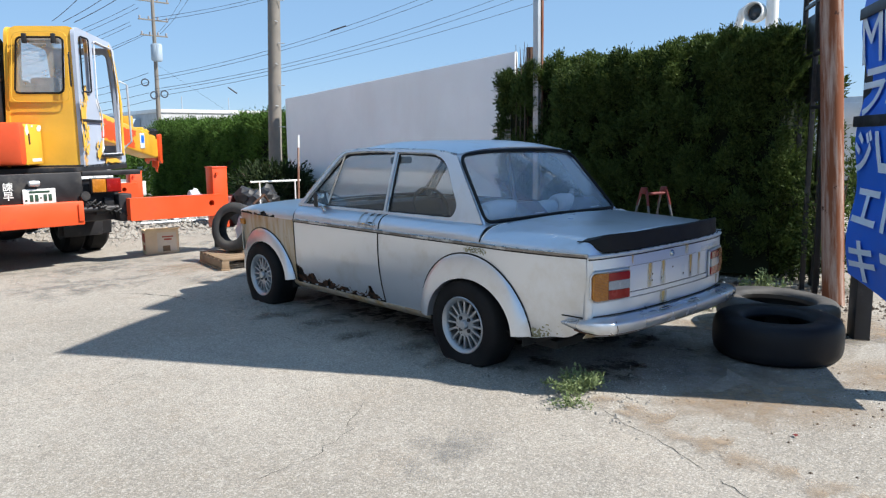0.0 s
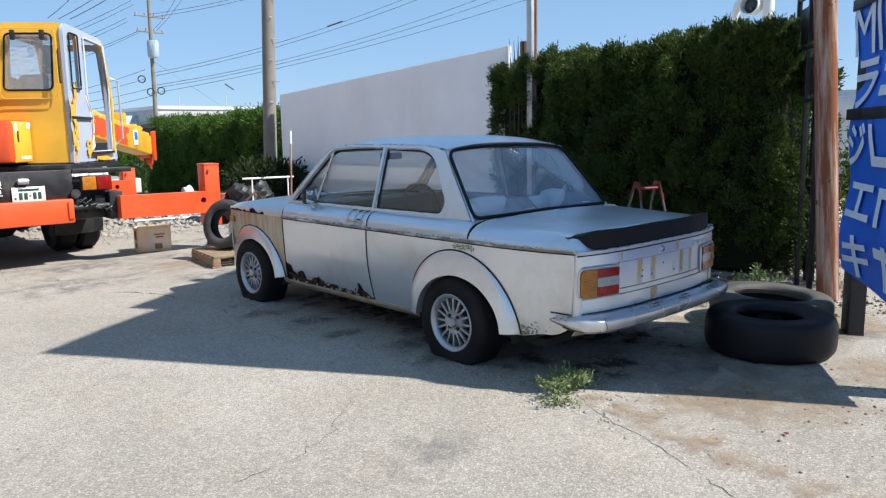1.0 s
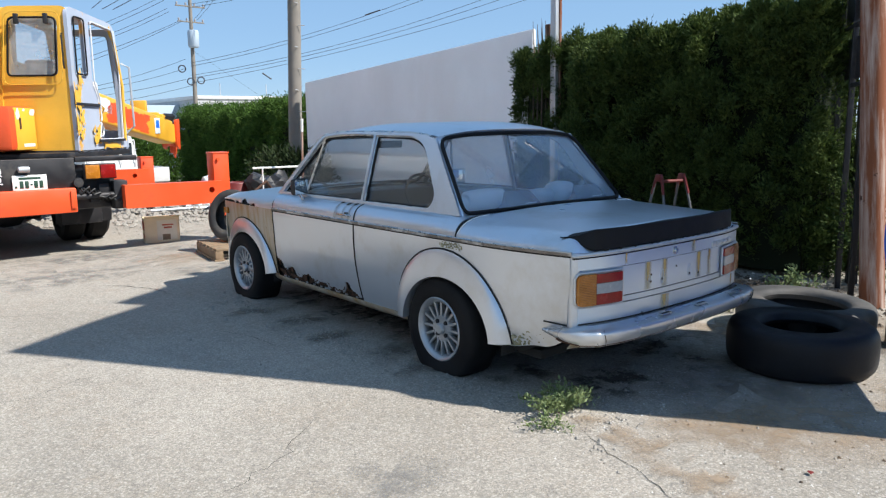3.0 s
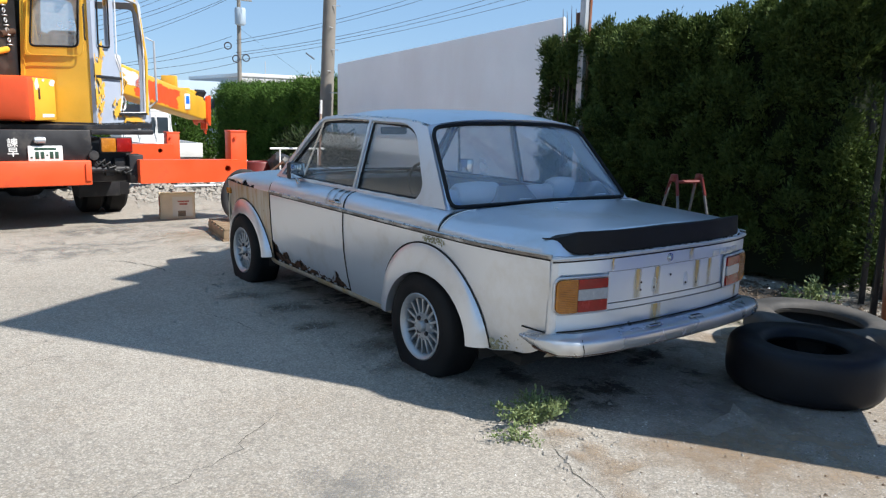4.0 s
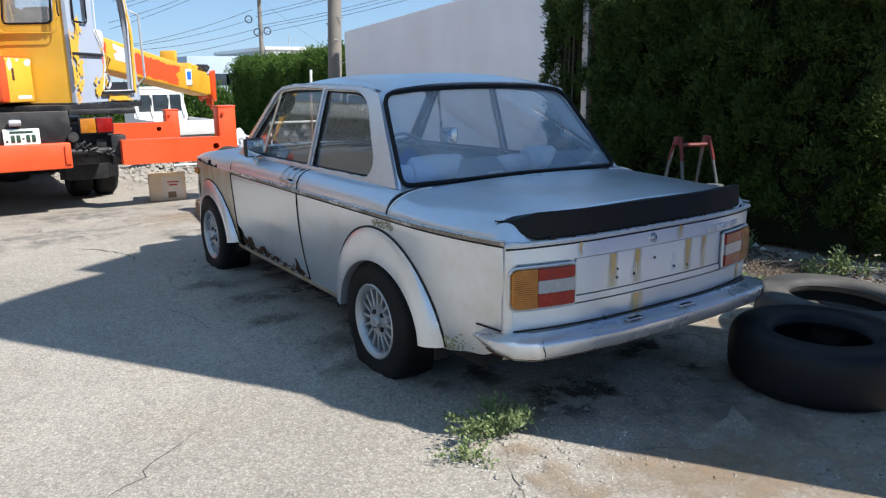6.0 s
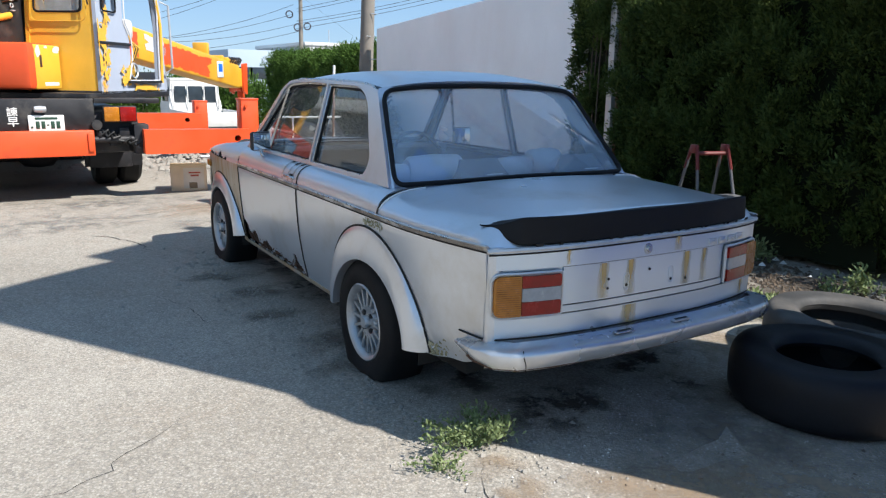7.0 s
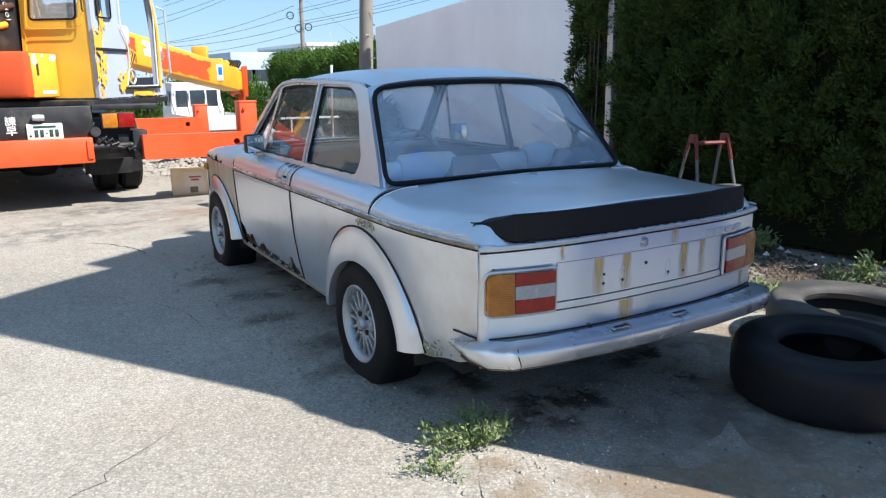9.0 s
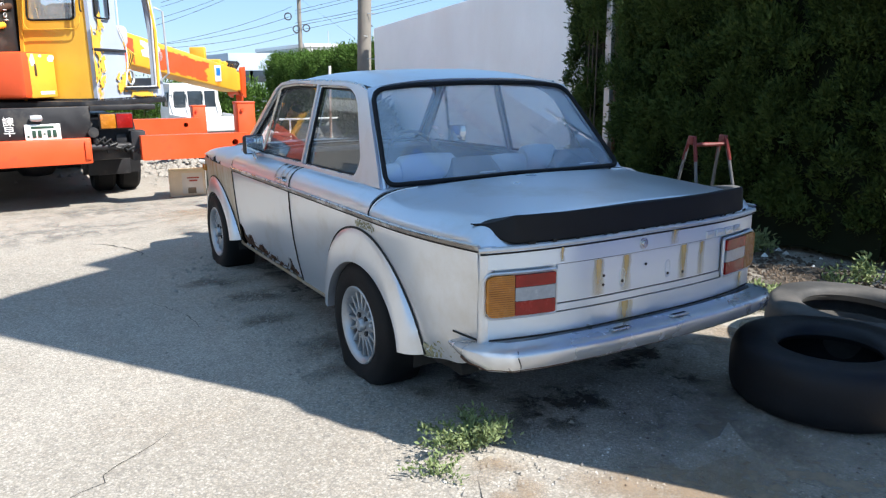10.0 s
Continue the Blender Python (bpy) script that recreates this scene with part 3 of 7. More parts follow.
HOLE = [(0.86, 0.262), (0.90, 0.30), (1.0, 0.325), (1.06, 0.26), (1.2, 0.262), (1.28, 0.305), (1.42, 0.27), (1.5, 0.325), (1.64, 0.285), (1.74, 0.345), (1.86, 0.33), (1.9, 0.39), (1.98, 0.40)]


def rusted_through(y, z):
    n = noise.noise(Vector((y * 19, z * 19, 2.0))) * 0.035
    m = noise.noise(Vector((y * 30, z * 30, 7.0)))
    return z < lerp_table(HOLE, y) + n and z > 0.252 + 0.012 * m


def wheel(car, s, y, name):
    w = new(name)
    w.parent = car
    w.location = (s * 0.683, y, 0.236)
    if s < 0:
        w.rotation_euler = (0, 0, math.pi)
    prof = [(0.172, -0.095), (0.19, -0.108), (0.235, -0.112), (0.272, -0.103), (0.288, -0.085), (0.293, -0.05), (0.294, 0.0), (0.293, 0.05), (0.288, 0.085), (0.272, 0.103), (0.235, 0.112), (0.19, 0.108), (0.172, 0.095)]
    bm = lathe(prof, 64)
    for v in bm.verts:
        low = -0.232
        if v.co.z < low + 0.06:
            f = min(1.0, (low + 0.06 - v.co.z) / 0.06)
            v.co.x *= 1 + 0.11 * f
            v.co.y *= 1 + 0.05 * f
        if v.co.z < low:
            v.co.z = low - 0.003
    part("tyre", bm, "tyre", w, "flat perished black tyre")
    rim = lathe([(0.179, 0.098), (0.181, 0.104), (0.176, 0.108), (0.166, 0.104), (0.158, 0.094), (0.153, 0.088), (0.150, 0.060), (0.142, -0.06), (0.158, -0.09), (0.176, -0.095), (0.179, -0.09), (0.168, -0.07), (0.166, 0.08)], 64)
    rim = part("rim", rim, "alloy", w, "dull silver alloy rim")
    me = mesh_of("spoke", boxes((0.058, 0.084, -0.0075, 0.0075, 0.066, 0.152), bevel=0.003), "alloy")
    for k in range(16):
        sp = new("spoke", me)
        sp.parent, sp.rotation_euler = rim, (2 * math.pi * k / 16, 0, 0)
    part("hub", lathe([(0.0, 0.104), (0.024, 0.104), (0.029, 0.098), (0.030, 0.078), (0.052, 0.074), (0.074, 0.082), (0.080, 0.074), (0.080, 0.03), (0.0, 0.03)], 32, closed=False), "alloy", rim, "worn grey wheel centre")
    for k in range(4):
        part("wheel_nut", moved(lathe([(0.0, 0.086), (0.012, 0.086), (0.014, 0.07), (0.0, 0.07)], 6, closed=False), Matrix.Rotation(math.pi / 4 + k * math.pi / 2, 4, "X") @ Matrix.Translation((0, 0, 0.05))), "black_m", rim)
    part("brake_drum", lathe([(0.0, 0.02), (0.125, 0.02), (0.13, 0.01), (0.13, -0.06), (0.0, -0.06)], 32, closed=False), "dark", w)


def arch_flare(car, s, which):
    c, h, ry, rz, ci, iy, iz = {"rear": (-0.055, 0.24, 0.468, 0.456, -0.065, 0.362, 0.302), "front": (2.45, 0.24, 0.455, 0.412, 2.42, 0.365, 0.30)}[which]
    lip = 0.812

    def at(t, q):
        a = radians(t)
        k = min(q, 1.0)
        yy = c + ry * math.cos(a) + (ci + iy * math.cos(a) - c - ry * math.cos(a)) * k
        zz = h + math.sin(a) * (rz + (iz - rz) * k)
        zb = max(0.2, zz)
        xb = half_width(yy, min(zb, BELT)) + 0.002
        x = xb + (lip - taper(yy) * 0.8 - xb) * math.sin(k * math.pi / 2) ** 0.5
        if q > 1:
            x -= 0.10 * (q - 1) / 0.4
        return (s * x, yy, max(zz, 0.2))
    t0 = 2 if which == "rear" else 3
    bm = sheet(at, span(t0, 180 - t0, 48), [0, 0.08, 0.2, 0.35, 0.5, 0.65, 0.8, 0.92, 1.0, 1.08, 1.4], 0.004)
    fl = part("wheel_arch_flare", bm, "paint", car, "flared silver wheel arch with a dark edge")
    edge = [at(t, 0) for t in span(t0, 180 - t0, 48)]
    part("flare_joint", tube([(x + s * 0.001, y, z) for x, y, z in edge], 0.005, 6), "seam", fl, "dark perished joint")
    # the dark wheel well behind
    bm = sheet(lambda t, x: (s * x, c - 0.02 + 0.40 * math.cos(radians(t)), 0.24 + 0.385 * math.sin(radians(t))), span(-8, 188, 30), span(0.40, 0.755, 3), 0.004)
    part("wheel_well", bm, "dark", car)
    part("well_wall", plate([(c - 0.42, 0.235), (c + 0.42, 0.235)] + [(c + 0.42 * math.cos(radians(t)), 0.24 + 0.40 * math.sin(radians(t))) for t in span(0, 180, 20)], [], lambda y, z: (s * 0.42, y, z), 0.004), "dark", car)


def build_car():
    car = thing("derelict_car", pose(0.035, 0, 0), "abandoned rusty silver coupe on flat tyres with a black tail spoiler", "car")
    # underbody and inner shell
    part("floor_pan", boxes((-0.62, 0.62, -0.62, 2.75, 0.17, 0.22), bevel=0.01), "dark", car)
    part("rear_bulkhead", boxes((-0.66, 0.66, -0.10, -0.06, 0.2, 0.83), bevel=0.005), "dark", car)
    part("front_bulkhead", boxes((-0.66, 0.66, 1.98, 2.02, 0.2, 0.84), bevel=0.005), "dark", car)
    part("engine_bay", boxes((-0.62, 0.62, 2.82, 2.86, 0.25, 0.74), (-0.40, 0.40, 2.05, 2.8, 0.22, 0.55), bevel=0.01), "dark", car)
    for s in (-1, 1):
        part("inner_side", plate([(-0.86, 0.36), (-0.52, 0.2), (2.84, 0.2), (2.84, 0.73), (-0.86, 0.73)], [[(ARCH[k][0] + 0.40 * math.cos(radians(t)), max(0.21, 0.24 + 0.38 * math.sin(radians(t)))) for t in span(0, 180, 14)] for k in ARCH], lambda y, z: (s * (half_width(y, z) - 0.035), y, z), 0.004), "dark", car)
        part("sill", sheet(lambda u, v: (s * (0.675 + 0.065 * math.sin(v * math.pi * 0.55)), 2.04 - 1.70 * u, 0.185 + 0.062 * v), span(0, 1, 30), span(0, 1, 5), 0.006), "paint_rust", car, "dirty silver sill with rust")
        door_r = lambda z: 0.822 + 0.02 * math.sin((z - 0.25) * 6)
        door_f = lambda z: 1.918 + 0.20 * max(0.0, 0.73 - z) * (0.73 - z + 0.4) * 0.6
        quarter = part("quarter_panel", body_side(s, lambda z: -0.887, lambda z: door_r(z) - 0.008, 0.245, 64, 20), "paint", car)
        part("quarter_shoulder", sheet(lambda u, v: (lambda p: (s * p[0], 0.814 - 0.97 * u, p[1]))(shoulder(0.814 - 0.97 * u, v, 0.685 - 0.05 * max(0.0, u - 0.8) / 0.2, 0.87)), span(0, 1, 24), span(0, 1, 7), 0.006), "paint", car)
        door = part("door", body_side(s, door_r, door_f, 0.25, 110 if s < 0 else 30, 48 if s < 0 else 14, (0.685, 0.868), rusted_through if s < 0 else None), "paint", car, "silver door with its lower edge rusted through")
        part("rust_lip", sheet(lambda u, v: (s * (half_width(0.86 + 1.12 * u, 0.25 + 0.16 * v) - 0.016 + 0.006 * noise.noise(Vector((u * 30, v * 6, 1)))), 0.86 + 1.12 * u, 0.25 + v * (lerp_table(HOLE, 0.86 + 1.12 * u) - 0.235 + 0.02 * noise.noise(Vector((u * 40, 3, 1))))), span(0, 1, 90), span(0, 1, 6), 0.003, lambda u, v: noise.noise(Vector((u * 24, v * 3, 5))) > 0.05), "rust", door, "ragged brown rust")
        part("front_wing", body_side(s, lambda z: door_f(z) + 0.010, lambda z: 2.90 - 0.03 * (z - 0.5), 0.235, 40, 20), "paint_rust", car, "silver front wing with brown rust runs")
        # shut lines
        part("door_shut_line", tube([(s * (half_width(door_r(z), z) + 0.001), door_r(z) - 0.004, z) for z in span(0.252, BELT, 24)] + [(s * (x + 0.001), 0.8185, z) for a in span(0, 1, 8)[1:] for x, z in [shoulder(0.82, a, 0.685, 0.868)]], 0.0048, 6), "seam", car, "dark gap behind the door")
        part("wing_shut_line", tube([(s * (half_width(door_f(z), z) + 0.001), door_f(z) + 0.005, z) for z in span(0.26, BELT, 20)], 0.0040, 6), "seam", car)
        # holes and grime by the handle
        for yy, w, hh in ((1.045, 0.050, 0.022), (0.955, 0.040, 0.034), (0.885, 0.036, 0.028)):
            part("rust_hole", sheet(lambda u, v: (lambda p: (s * (p[0] + 0.0015), yy + w * (u - 0.5), p[1] + 0.0015))(shoulder(yy, 0.93 - (hh * 9) * v, 0.685, 0.868)), span(0, 1, 16), span(0, 1, 12), 0.0, lambda u, v: ((2 * u - 1) ** 2 + (2 * v - 1) ** 2) > 0.75 + 0.9 * noise.noise(Vector((u * 5 + yy * 40, v * 5, 1)))), "seam", door, "small black rust hole")
            part("grime_run", sheet(lambda u, v: (lambda p: (s * (p[0] + 0.0025), yy + 0.045 * (u - 0.5), p[1] + 0.0025))(shoulder(yy, 0.05 + 0.8 * v, 0.685, 0.868)), span(0, 1, 4), span(0, 1, 8)), "grime", door, "grey grime run")
        # handle and lock
        h = part("door_handle", tube([(s * 0.785, 0.86, 0.797), (s * 0.803, 0.875, 0.80), (s * 0.803, 1.0, 0.80), (s * 0.785, 1.02, 0.797)], 0.008, 8), "chrome", door, "tarnished chrome pull handle")
        part("handle_cups", boxes((s * 0.782 - 0.01, s * 0.782 + 0.01, 0.895, 0.935, 0.788, 0.815), bevel=0.004), "seam", h)
        # belt strip
        ys = span(1.93, -0.90, 36)
        strip = part("belt_moulding", tube([(s * (half_width(y, BELT) + 0.004), y, BELT + 0.003) for y in ys], 0.011, 8, flat=0.6), "trim", car, "tarnished belt moulding")
        part("moulding_highlight", tube([(s * (half_width(y, BELT) + 0.008), y, BELT + 0.012) for y in ys], 0.005, 6), "chrome", strip)
        part("lower_joint", tube([(s * (half_width(y, BELT) + 0.001), y, BELT - 0.011) for y in ys], 0.004, 6), "seam", strip)
        arch_flare(car, s, "rear")
        arch_flare(car, s, "front")
        wheel(car, s, 0.0, "rear_wheel")
        wheel(car, s, 2.5, "front_wheel")
        # side window frame
        gmap = lambda y, z: (s * greenhouse_w(z), y, z)
        gout = lambda d: (lambda y, z: (s * (greenhouse_w(z) + d), y, z))
        outline = [(1.99, 0.862), (1.76, 1.06), (1.60, 1.21), (1.515, 1.275), (1.44, 1.302), (1.2, 1.312), (0.88, 1.312), (0.5, 1.305), (0.33, 1.292), (0.232, 1.270), (0.110, 1.12), (-0.034, 0.95), (-0.105, 0.862)]
        door_w = rounded([(0.872, 0.882), (0.866, 1.296), (1.22, 1.300), (1.480, 1.282), (1.912, 0.880)], [0.01, 0.012, 0.1, 0.05, 0.02], 4)
        quarter_w = rounded([(0.848, 0.880), (0.842, 1.293), (0.45, 1.288), (0.318, 1.232), (0.238, 1.10), (0.140, 0.955), (0.172, 0.882)], [0.01, 0.012, 0.06, 0.08, 0.1, 0.05, 0.05], 4)
        frame_ = part("side_window_frame", plate(outline, [door_w, quarter_w], gmap, 0.022), "paint", car)
        part("door_window", plate(door_w, [], gout(-0.008)), "glass", frame_, "dusty side glass")
        part("quarter_window", plate(quarter_w, [], gout(-0.008)), "glass", frame_, "dusty side glass")
        for nm, loop in (("door_window_trim", door_w), ("quarter_window_trim", quarter_w)):
            part(nm, tube([gout(0.004)(*p) for p in loop], 0.0075, 6, True), "chrome", frame_, "dull chrome window edging")
            part("window_rubber", tube([gout(-0.001)(*(Vector(p) + (Vector((sum(a for a, b in loop) / len(loop), sum(b for a, b in loop) / len(loop))) - Vector(p)).normalized() * 0.013)) for p in loop], 0.007, 6, True), "rubber", frame_)
        part("pillar_strip", tube([gout(0.006)(0.866, 0.87), gout(0.006)(0.859, 1.305)], 0.009, 8, flat=0.7), "chrome", frame_, "chrome door pillar strip")
        part("pillar_gap", tube([gout(0.003)(0.852, 0.87), gout(0.003)(0.846, 1.300)], 0.008, 8), "seam", frame_)
        part("vent_window_bar", tube([gout(0.004)(1.60, 0.872), gout(0.004)(1.482, 1.286)], 0.009, 8), "chrome", frame_, "chrome quarter-light bar")
        part("drip_rail", tube([gout(0.012)(*p) for p in [(1.90, 0.95), (1.67, 1.165), (1.56, 1.262), (1.48, 1.296), (1.3, 1.316), (0.88, 1.318), (0.5, 1.312), (0.33, 1.298), (0.262, 1.272)]], 0.009, 8), "chrome", car, "dull chrome drip rail")
        part("waist_strip", tube([(s * 0.69, y, 0.872) for y in span(1.95, 0.16, 12)], 0.008, 6), "trim", car)
    # roof
    def roof(u, v):
        y = 0.245 + (1.475 - 0.245) * v
        w = 0.578 - 0.02 * abs(2 * v - 1) ** 3
        e = 1 - abs(2 * v - 1) ** 5
        lift = 0.026 * max(0.0, 1 - 3 * v)
        z = 1.288 + 0.024 * e + (0.012 + lift + (0.052 - lift) * e) * (1 - abs(u) ** 2.8)
        y += (0.035 if v > 0.5 else -0.02) * (1 - u * u) * abs(2 * v - 1) ** 4
        return (w * u, y, z)
    part("roof", sheet(roof, span(-1, 1, 36), span(0, 1, 30), 0.012), "paint", car, "silver roof panel")
    # rear screen
    def rear_map(d):
        def at(a, z):
            t = (z - 0.862) / (1.30 - 0.862)
            y = -0.107 + 0.361 * t - (0.045 - 0.012 * t) * (1 - min(1, (a / greenhouse_w(z)) ** 2)) - d * 0.75
            return (a, y, z + d * 0.6)
        return at
    screen = rounded([(-0.674, 0.873), (0.0, 0.884), (0.674, 0.873), (0.570, 1.272), (0.36, 1.294), (0.0, 1.300), (-0.36, 1.294), (-0.570, 1.272)], [0.05, 0.05, 0.05, 0.06, 0.1, 0.1, 0.1, 0.06], 6)
    def dense(loop, step=0.05):
        out = []
        for k in range(len(loop)):
            a, b = Vector(loop[k]), Vector(loop[(k + 1) % len(loop)])
            n = max(1, int((b - a).length / step))
            out += [tuple(a + (b - a) * q / n) for q in range(n)]
        return out
    screen = dense(screen)
    surround = dense([(-0.690, 0.856), (0.690, 0.856), (0.584, 1.286), (0.36, 1.312), (0.0, 1.320), (-0.36, 1.312), (-0.584, 1.286)], 0.06)
    front_surround = dense([(-0.688, 0.858), (0.688, 0.858), (0.566, 1.298), (-0.566, 1.298)], 0.06)
    rs = part("rear_window_surround", plate(surround, [screen], rear_map(0.0), 0.015), "paint", car)
    part("rear_window", sheet(lambda u, z: rear_map(-0.004)(u * (0.674 - (z - 0.874) * 0.258), z + 0.012 * (1 - u * u) * (z > 1.2)), span(-0.99, 0.99, 24), span(0.876, 1.282, 10)), "rearglass", car, "hazy curved rear glass, its blue sky sheen painted in")
    part("rear_window_gasket", tube([rear_map(0.006)(*p) for p in screen], 0.0115, 8, True), "rubber", car, "black rubber gasket")
    for s in (-1, 1):
        part("rear_pillar", tube([rear_map(-0.004)(s * (greenhouse_w(z) - 0.004), z) for z in span(0.862, 1.275, 12)], 0.010, 10), "paint", car, "silver rear pillar")
    # windscreen
    def front_map(d):
        def at(a, z):
            t = (z - 0.862) / (1.30 - 0.862)
            return (a, 1.99 + (1.47 - 1.99) * t + 0.09 * (1 - min(1, (a / greenhouse_w(z)) ** 2)) + d * 0.6, z + d * 0.7)
        return at
    wind = dense(rounded([(-0.635, 0.885), (0.635, 0.885), (0.535, 1.272), (-0.535, 1.272)], 0.07, 6))
    part("windscreen_surround", plate(front_surround, [wind], front_map(0.0), 0.015), "paint", car)
    part("windscreen", sheet(lambda u, z: front_map(-0.004)(u * (0.635 - (z - 0.885) * 0.25), z), span(-0.985, 0.985, 20), span(0.89, 1.268, 8)), "glass", car, "dusty windscreen")
    part("windscreen_gasket", tube([front_map(0.005)(*p) for p in wind], 0.014, 8, True), "rubber", car)
    part("wiper_arm", tube([(-0.2, 2.09, 0.89), (-0.5, 1.93, 0.97)], 0.006, 6), "black", car)
    # bonnet: a shell that wraps over to the belt line
    def bonnet_top(y):
        return lerp_table([(1.94, 0.872), (2.3, 0.858), (2.6, 0.845), (2.85, 0.822), (2.97, 0.785), (3.03, 0.735)], y)
    def bonnet(u, v):
        a = abs(u)
        y0 = 1.925 + 0.075 * (1 - a * a) if v < 0.02 else 1.925 + 0.075 * (1 - a * a)
        yf = 3.03 - 0.13 * a ** 4
        y = y0 + (yf - y0) * v
        zt = bonnet_top(y)
        if a > 0.72:
            x, z = shoulder(min(y, 2.95), (1 - a) / 0.28, 0.56, zt)
        else:
            x, z = 0.56 * a / 0.72, zt + 0.022 * (1 - (a / 0.72) ** 2)
        n = noise.noise(Vector((y * 14, u * 5, 1)))
        return (math.copysign(x, u), y, z + (0.004 * n if a > 0.97 else 0))
    part("bonnet", sheet(bonnet, span(-1, -0.86, 14) + span(-0.86, 0.86, 44)[1:] + span(0.86, 1, 14)[1:], span(0, 1, 70), 0.006, lambda u, v: v > 0.30 and abs(u) > 0.985 - 0.10 * max(0.0, noise.noise(Vector((v * 9, 4, 2))) + 0.15) - 0.03 * noise.noise(Vector((v * 30, 1, 2)))), "hood", car, "silver bonnet with a rusted edge")
    for s in (-1, 1):
        part("bonnet_shut_line", tube([(x, y - 0.006, z + 0.001) for u in span(0.55, 1.0, 14) for x, y, z in [bonnet(s * u, 0.0)]], 0.0055, 6), "seam", car)
        part("bonnet_rust_edge", sheet(lambda u, v: (s * (half_width(1.95 + 0.98 * u, BELT) - 0.012 - 0.02 * v), 1.95 + 0.98 * u, 0.752 + 0.035 * v + 0.004 * noise.noise(Vector((u * 30, v, 3)))), span(0, 1, 50), span(0, 1, 3), 0.003), "seam", car, "black rusted bonnet edge")
        part("front_indicator", boxes((s * 0.755 - 0.012, s * 0.755 + 0.012, 2.80, 2.875, 0.655, 0.705), bevel=0.006), "amber", car, "small amber side indicator")
    part("front_panel", sheet(lambda u, v: (0.745 * u, 3.04 - 0.15 * abs(u) ** 4 - 0.06 * (2 * v - 1) ** 2, 0.30 + 0.45 * v), span(-1, 1, 24), span(0, 1, 8), 0.01), "paint_rust", car)
    for s in (-1, 1):
        part("headlamp", moved(lathe([(0.0, 0.02), (0.07, 0.015), (0.088, 0.0), (0.09, -0.04), (0.0, -0.04)], 24, closed=False), Matrix.Translation((s * 0.52, 3.035, 0.62)) @ Matrix.Rotation(math.pi / 2, 4, "Z")), "clear", car)
    # boot lid: a shell that wraps over to the belt line
    def lid_top(y):
        return lerp_table([(-0.95, 0.838), (-0.6, 0.850), (-0.16, 0.868)], y)
    def lid(u, v):
        a = abs(u)
        x0 = 0.735 * a
        y0 = -0.155 - 0.02 * (1 - a * a)
        ye = rear_y(x0) + 0.03
        y = y0 + (ye - y0) * v
        zt = lid_top(y)
        if a > 0.74:
            x, z = shoulder(max(y, -0.905), (1 - a) / 0.26, 0.55, zt)
        else:
            x, z = 0.55 * a / 0.74, zt + 0.018 * (1 - (a / 0.74) ** 2)
        if v > 0.90:
            z -= (z - 0.757) * ((v - 0.90) / 0.10) ** 2.2
        return (math.copysign(x, u), y, z)
    part("boot_lid", sheet(lid, span(-1, 1, 60), span(0, 0.9, 24) + span(0.9, 1, 8)[1:], 0.006), "paint", car, "silver boot lid")
    part("scuttle_panel", sheet(lambda u, v: (0.69 * u, 0.02 - 0.165 * v - 0.075 * (1 - u * u) * (1 - v) , 0.862 + 0.006 * (1 - u * u)), span(-1, 1, 20), span(0, 1, 3), 0.006), "paint", car)
    for s in (-1, 1):
        part("chipped_lid_edge", tube([(s * x, -0.170 - 0.012 * math.sin(a * 3), z + 0.001) for a in span(0.15, 1, 8) for x, z in [shoulder(-0.17, a, 0.56, 0.869)]], 0.0035, 6), "white", car)
        part("lid_seam", tube([(s * x, -0.158 - 0.012 * math.sin(a * 3), z + 0.001) for a in span(0, 1, 8) for x, z in [shoulder(-0.16, a, 0.56, 0.869)]], 0.005, 6), "seam", car)
    # rear face
    def rear(d, k=0.0):
        return lambda x, z: (x, rear_y(x) - d + 0.012 * max(0.0, (0.5 - z)) , z)
    def strip(x0, x1, z0, z1, d, th=0.008, nx=30, nz=3):
        return sheet(lambda x, z: rear(d)(x, z), span(x0, x1, nx), span(z0, z1, nz), th)
    part("tail_backing", strip(-0.69, 0.69, 0.36, 0.75, -0.014, 0.004), "paint_rear", car)
    for zz in (0.5045, 0.5345, 0.6795):
        part("panel_joint", tube([rear(-0.010)(x, zz) for x in span(-0.43 if zz > 0.51 else -0.69, 0.43 if zz > 0.51 else 0.69, 30)], 0.0025, 6), "seam", car)
    part("tail_upper_band", strip(-0.695, 0.695, 0.682, 0.752, 0.0), "paint_rear", car)
    part("number_plate_panel", strip(-0.432, 0.432, 0.536, 0.678, -0.006, 0.008, 20), "paint_rear", car, "plain tail panel with brown rust runs")
    part("tail_lower_band", strip(-0.695, 0.695, 0.405, 0.503, 0.002), "paint_rear", car)
    part("tail_ledge", strip(-0.436, 0.436, 0.507, 0.532, -0.002), "paint_rear", car)
    part("tail_moulding", tube([rear(-0.006)(x, 0.757 - 0.006 * (x / 0.7) ** 2) for x in span(-0.725, 0.725, 40)], 0.010, 8), "bezel", car, "tarnished tail moulding")
    part("tail_joint", tube([rear(-0.001)(x, 0.744 - 0.006 * (x / 0.7) ** 2) for x in span(-0.72, 0.72, 40)], 0.004, 6), "seam", car)
    for s in (-1, 1):
        part("tail_corner", tube([(s * 0.6825, -0.8835, z) for z in span(0.405, 0.762, 6)], 0.0325, 16), "paint", car)
        lo = rounded([(s * 0.444, 0.506), (s * 0.712, 0.506), (s * 0.712, 0.668), (s * 0.444, 0.668)], [0.012, 0.035, 0.035, 0.012], 5)
        lamp = part("tail_lamp", plate(dense(lo, 0.03), [], rear(-0.008), 0.01), "bezel", car, "square tail lamp with amber, red and clear lenses")
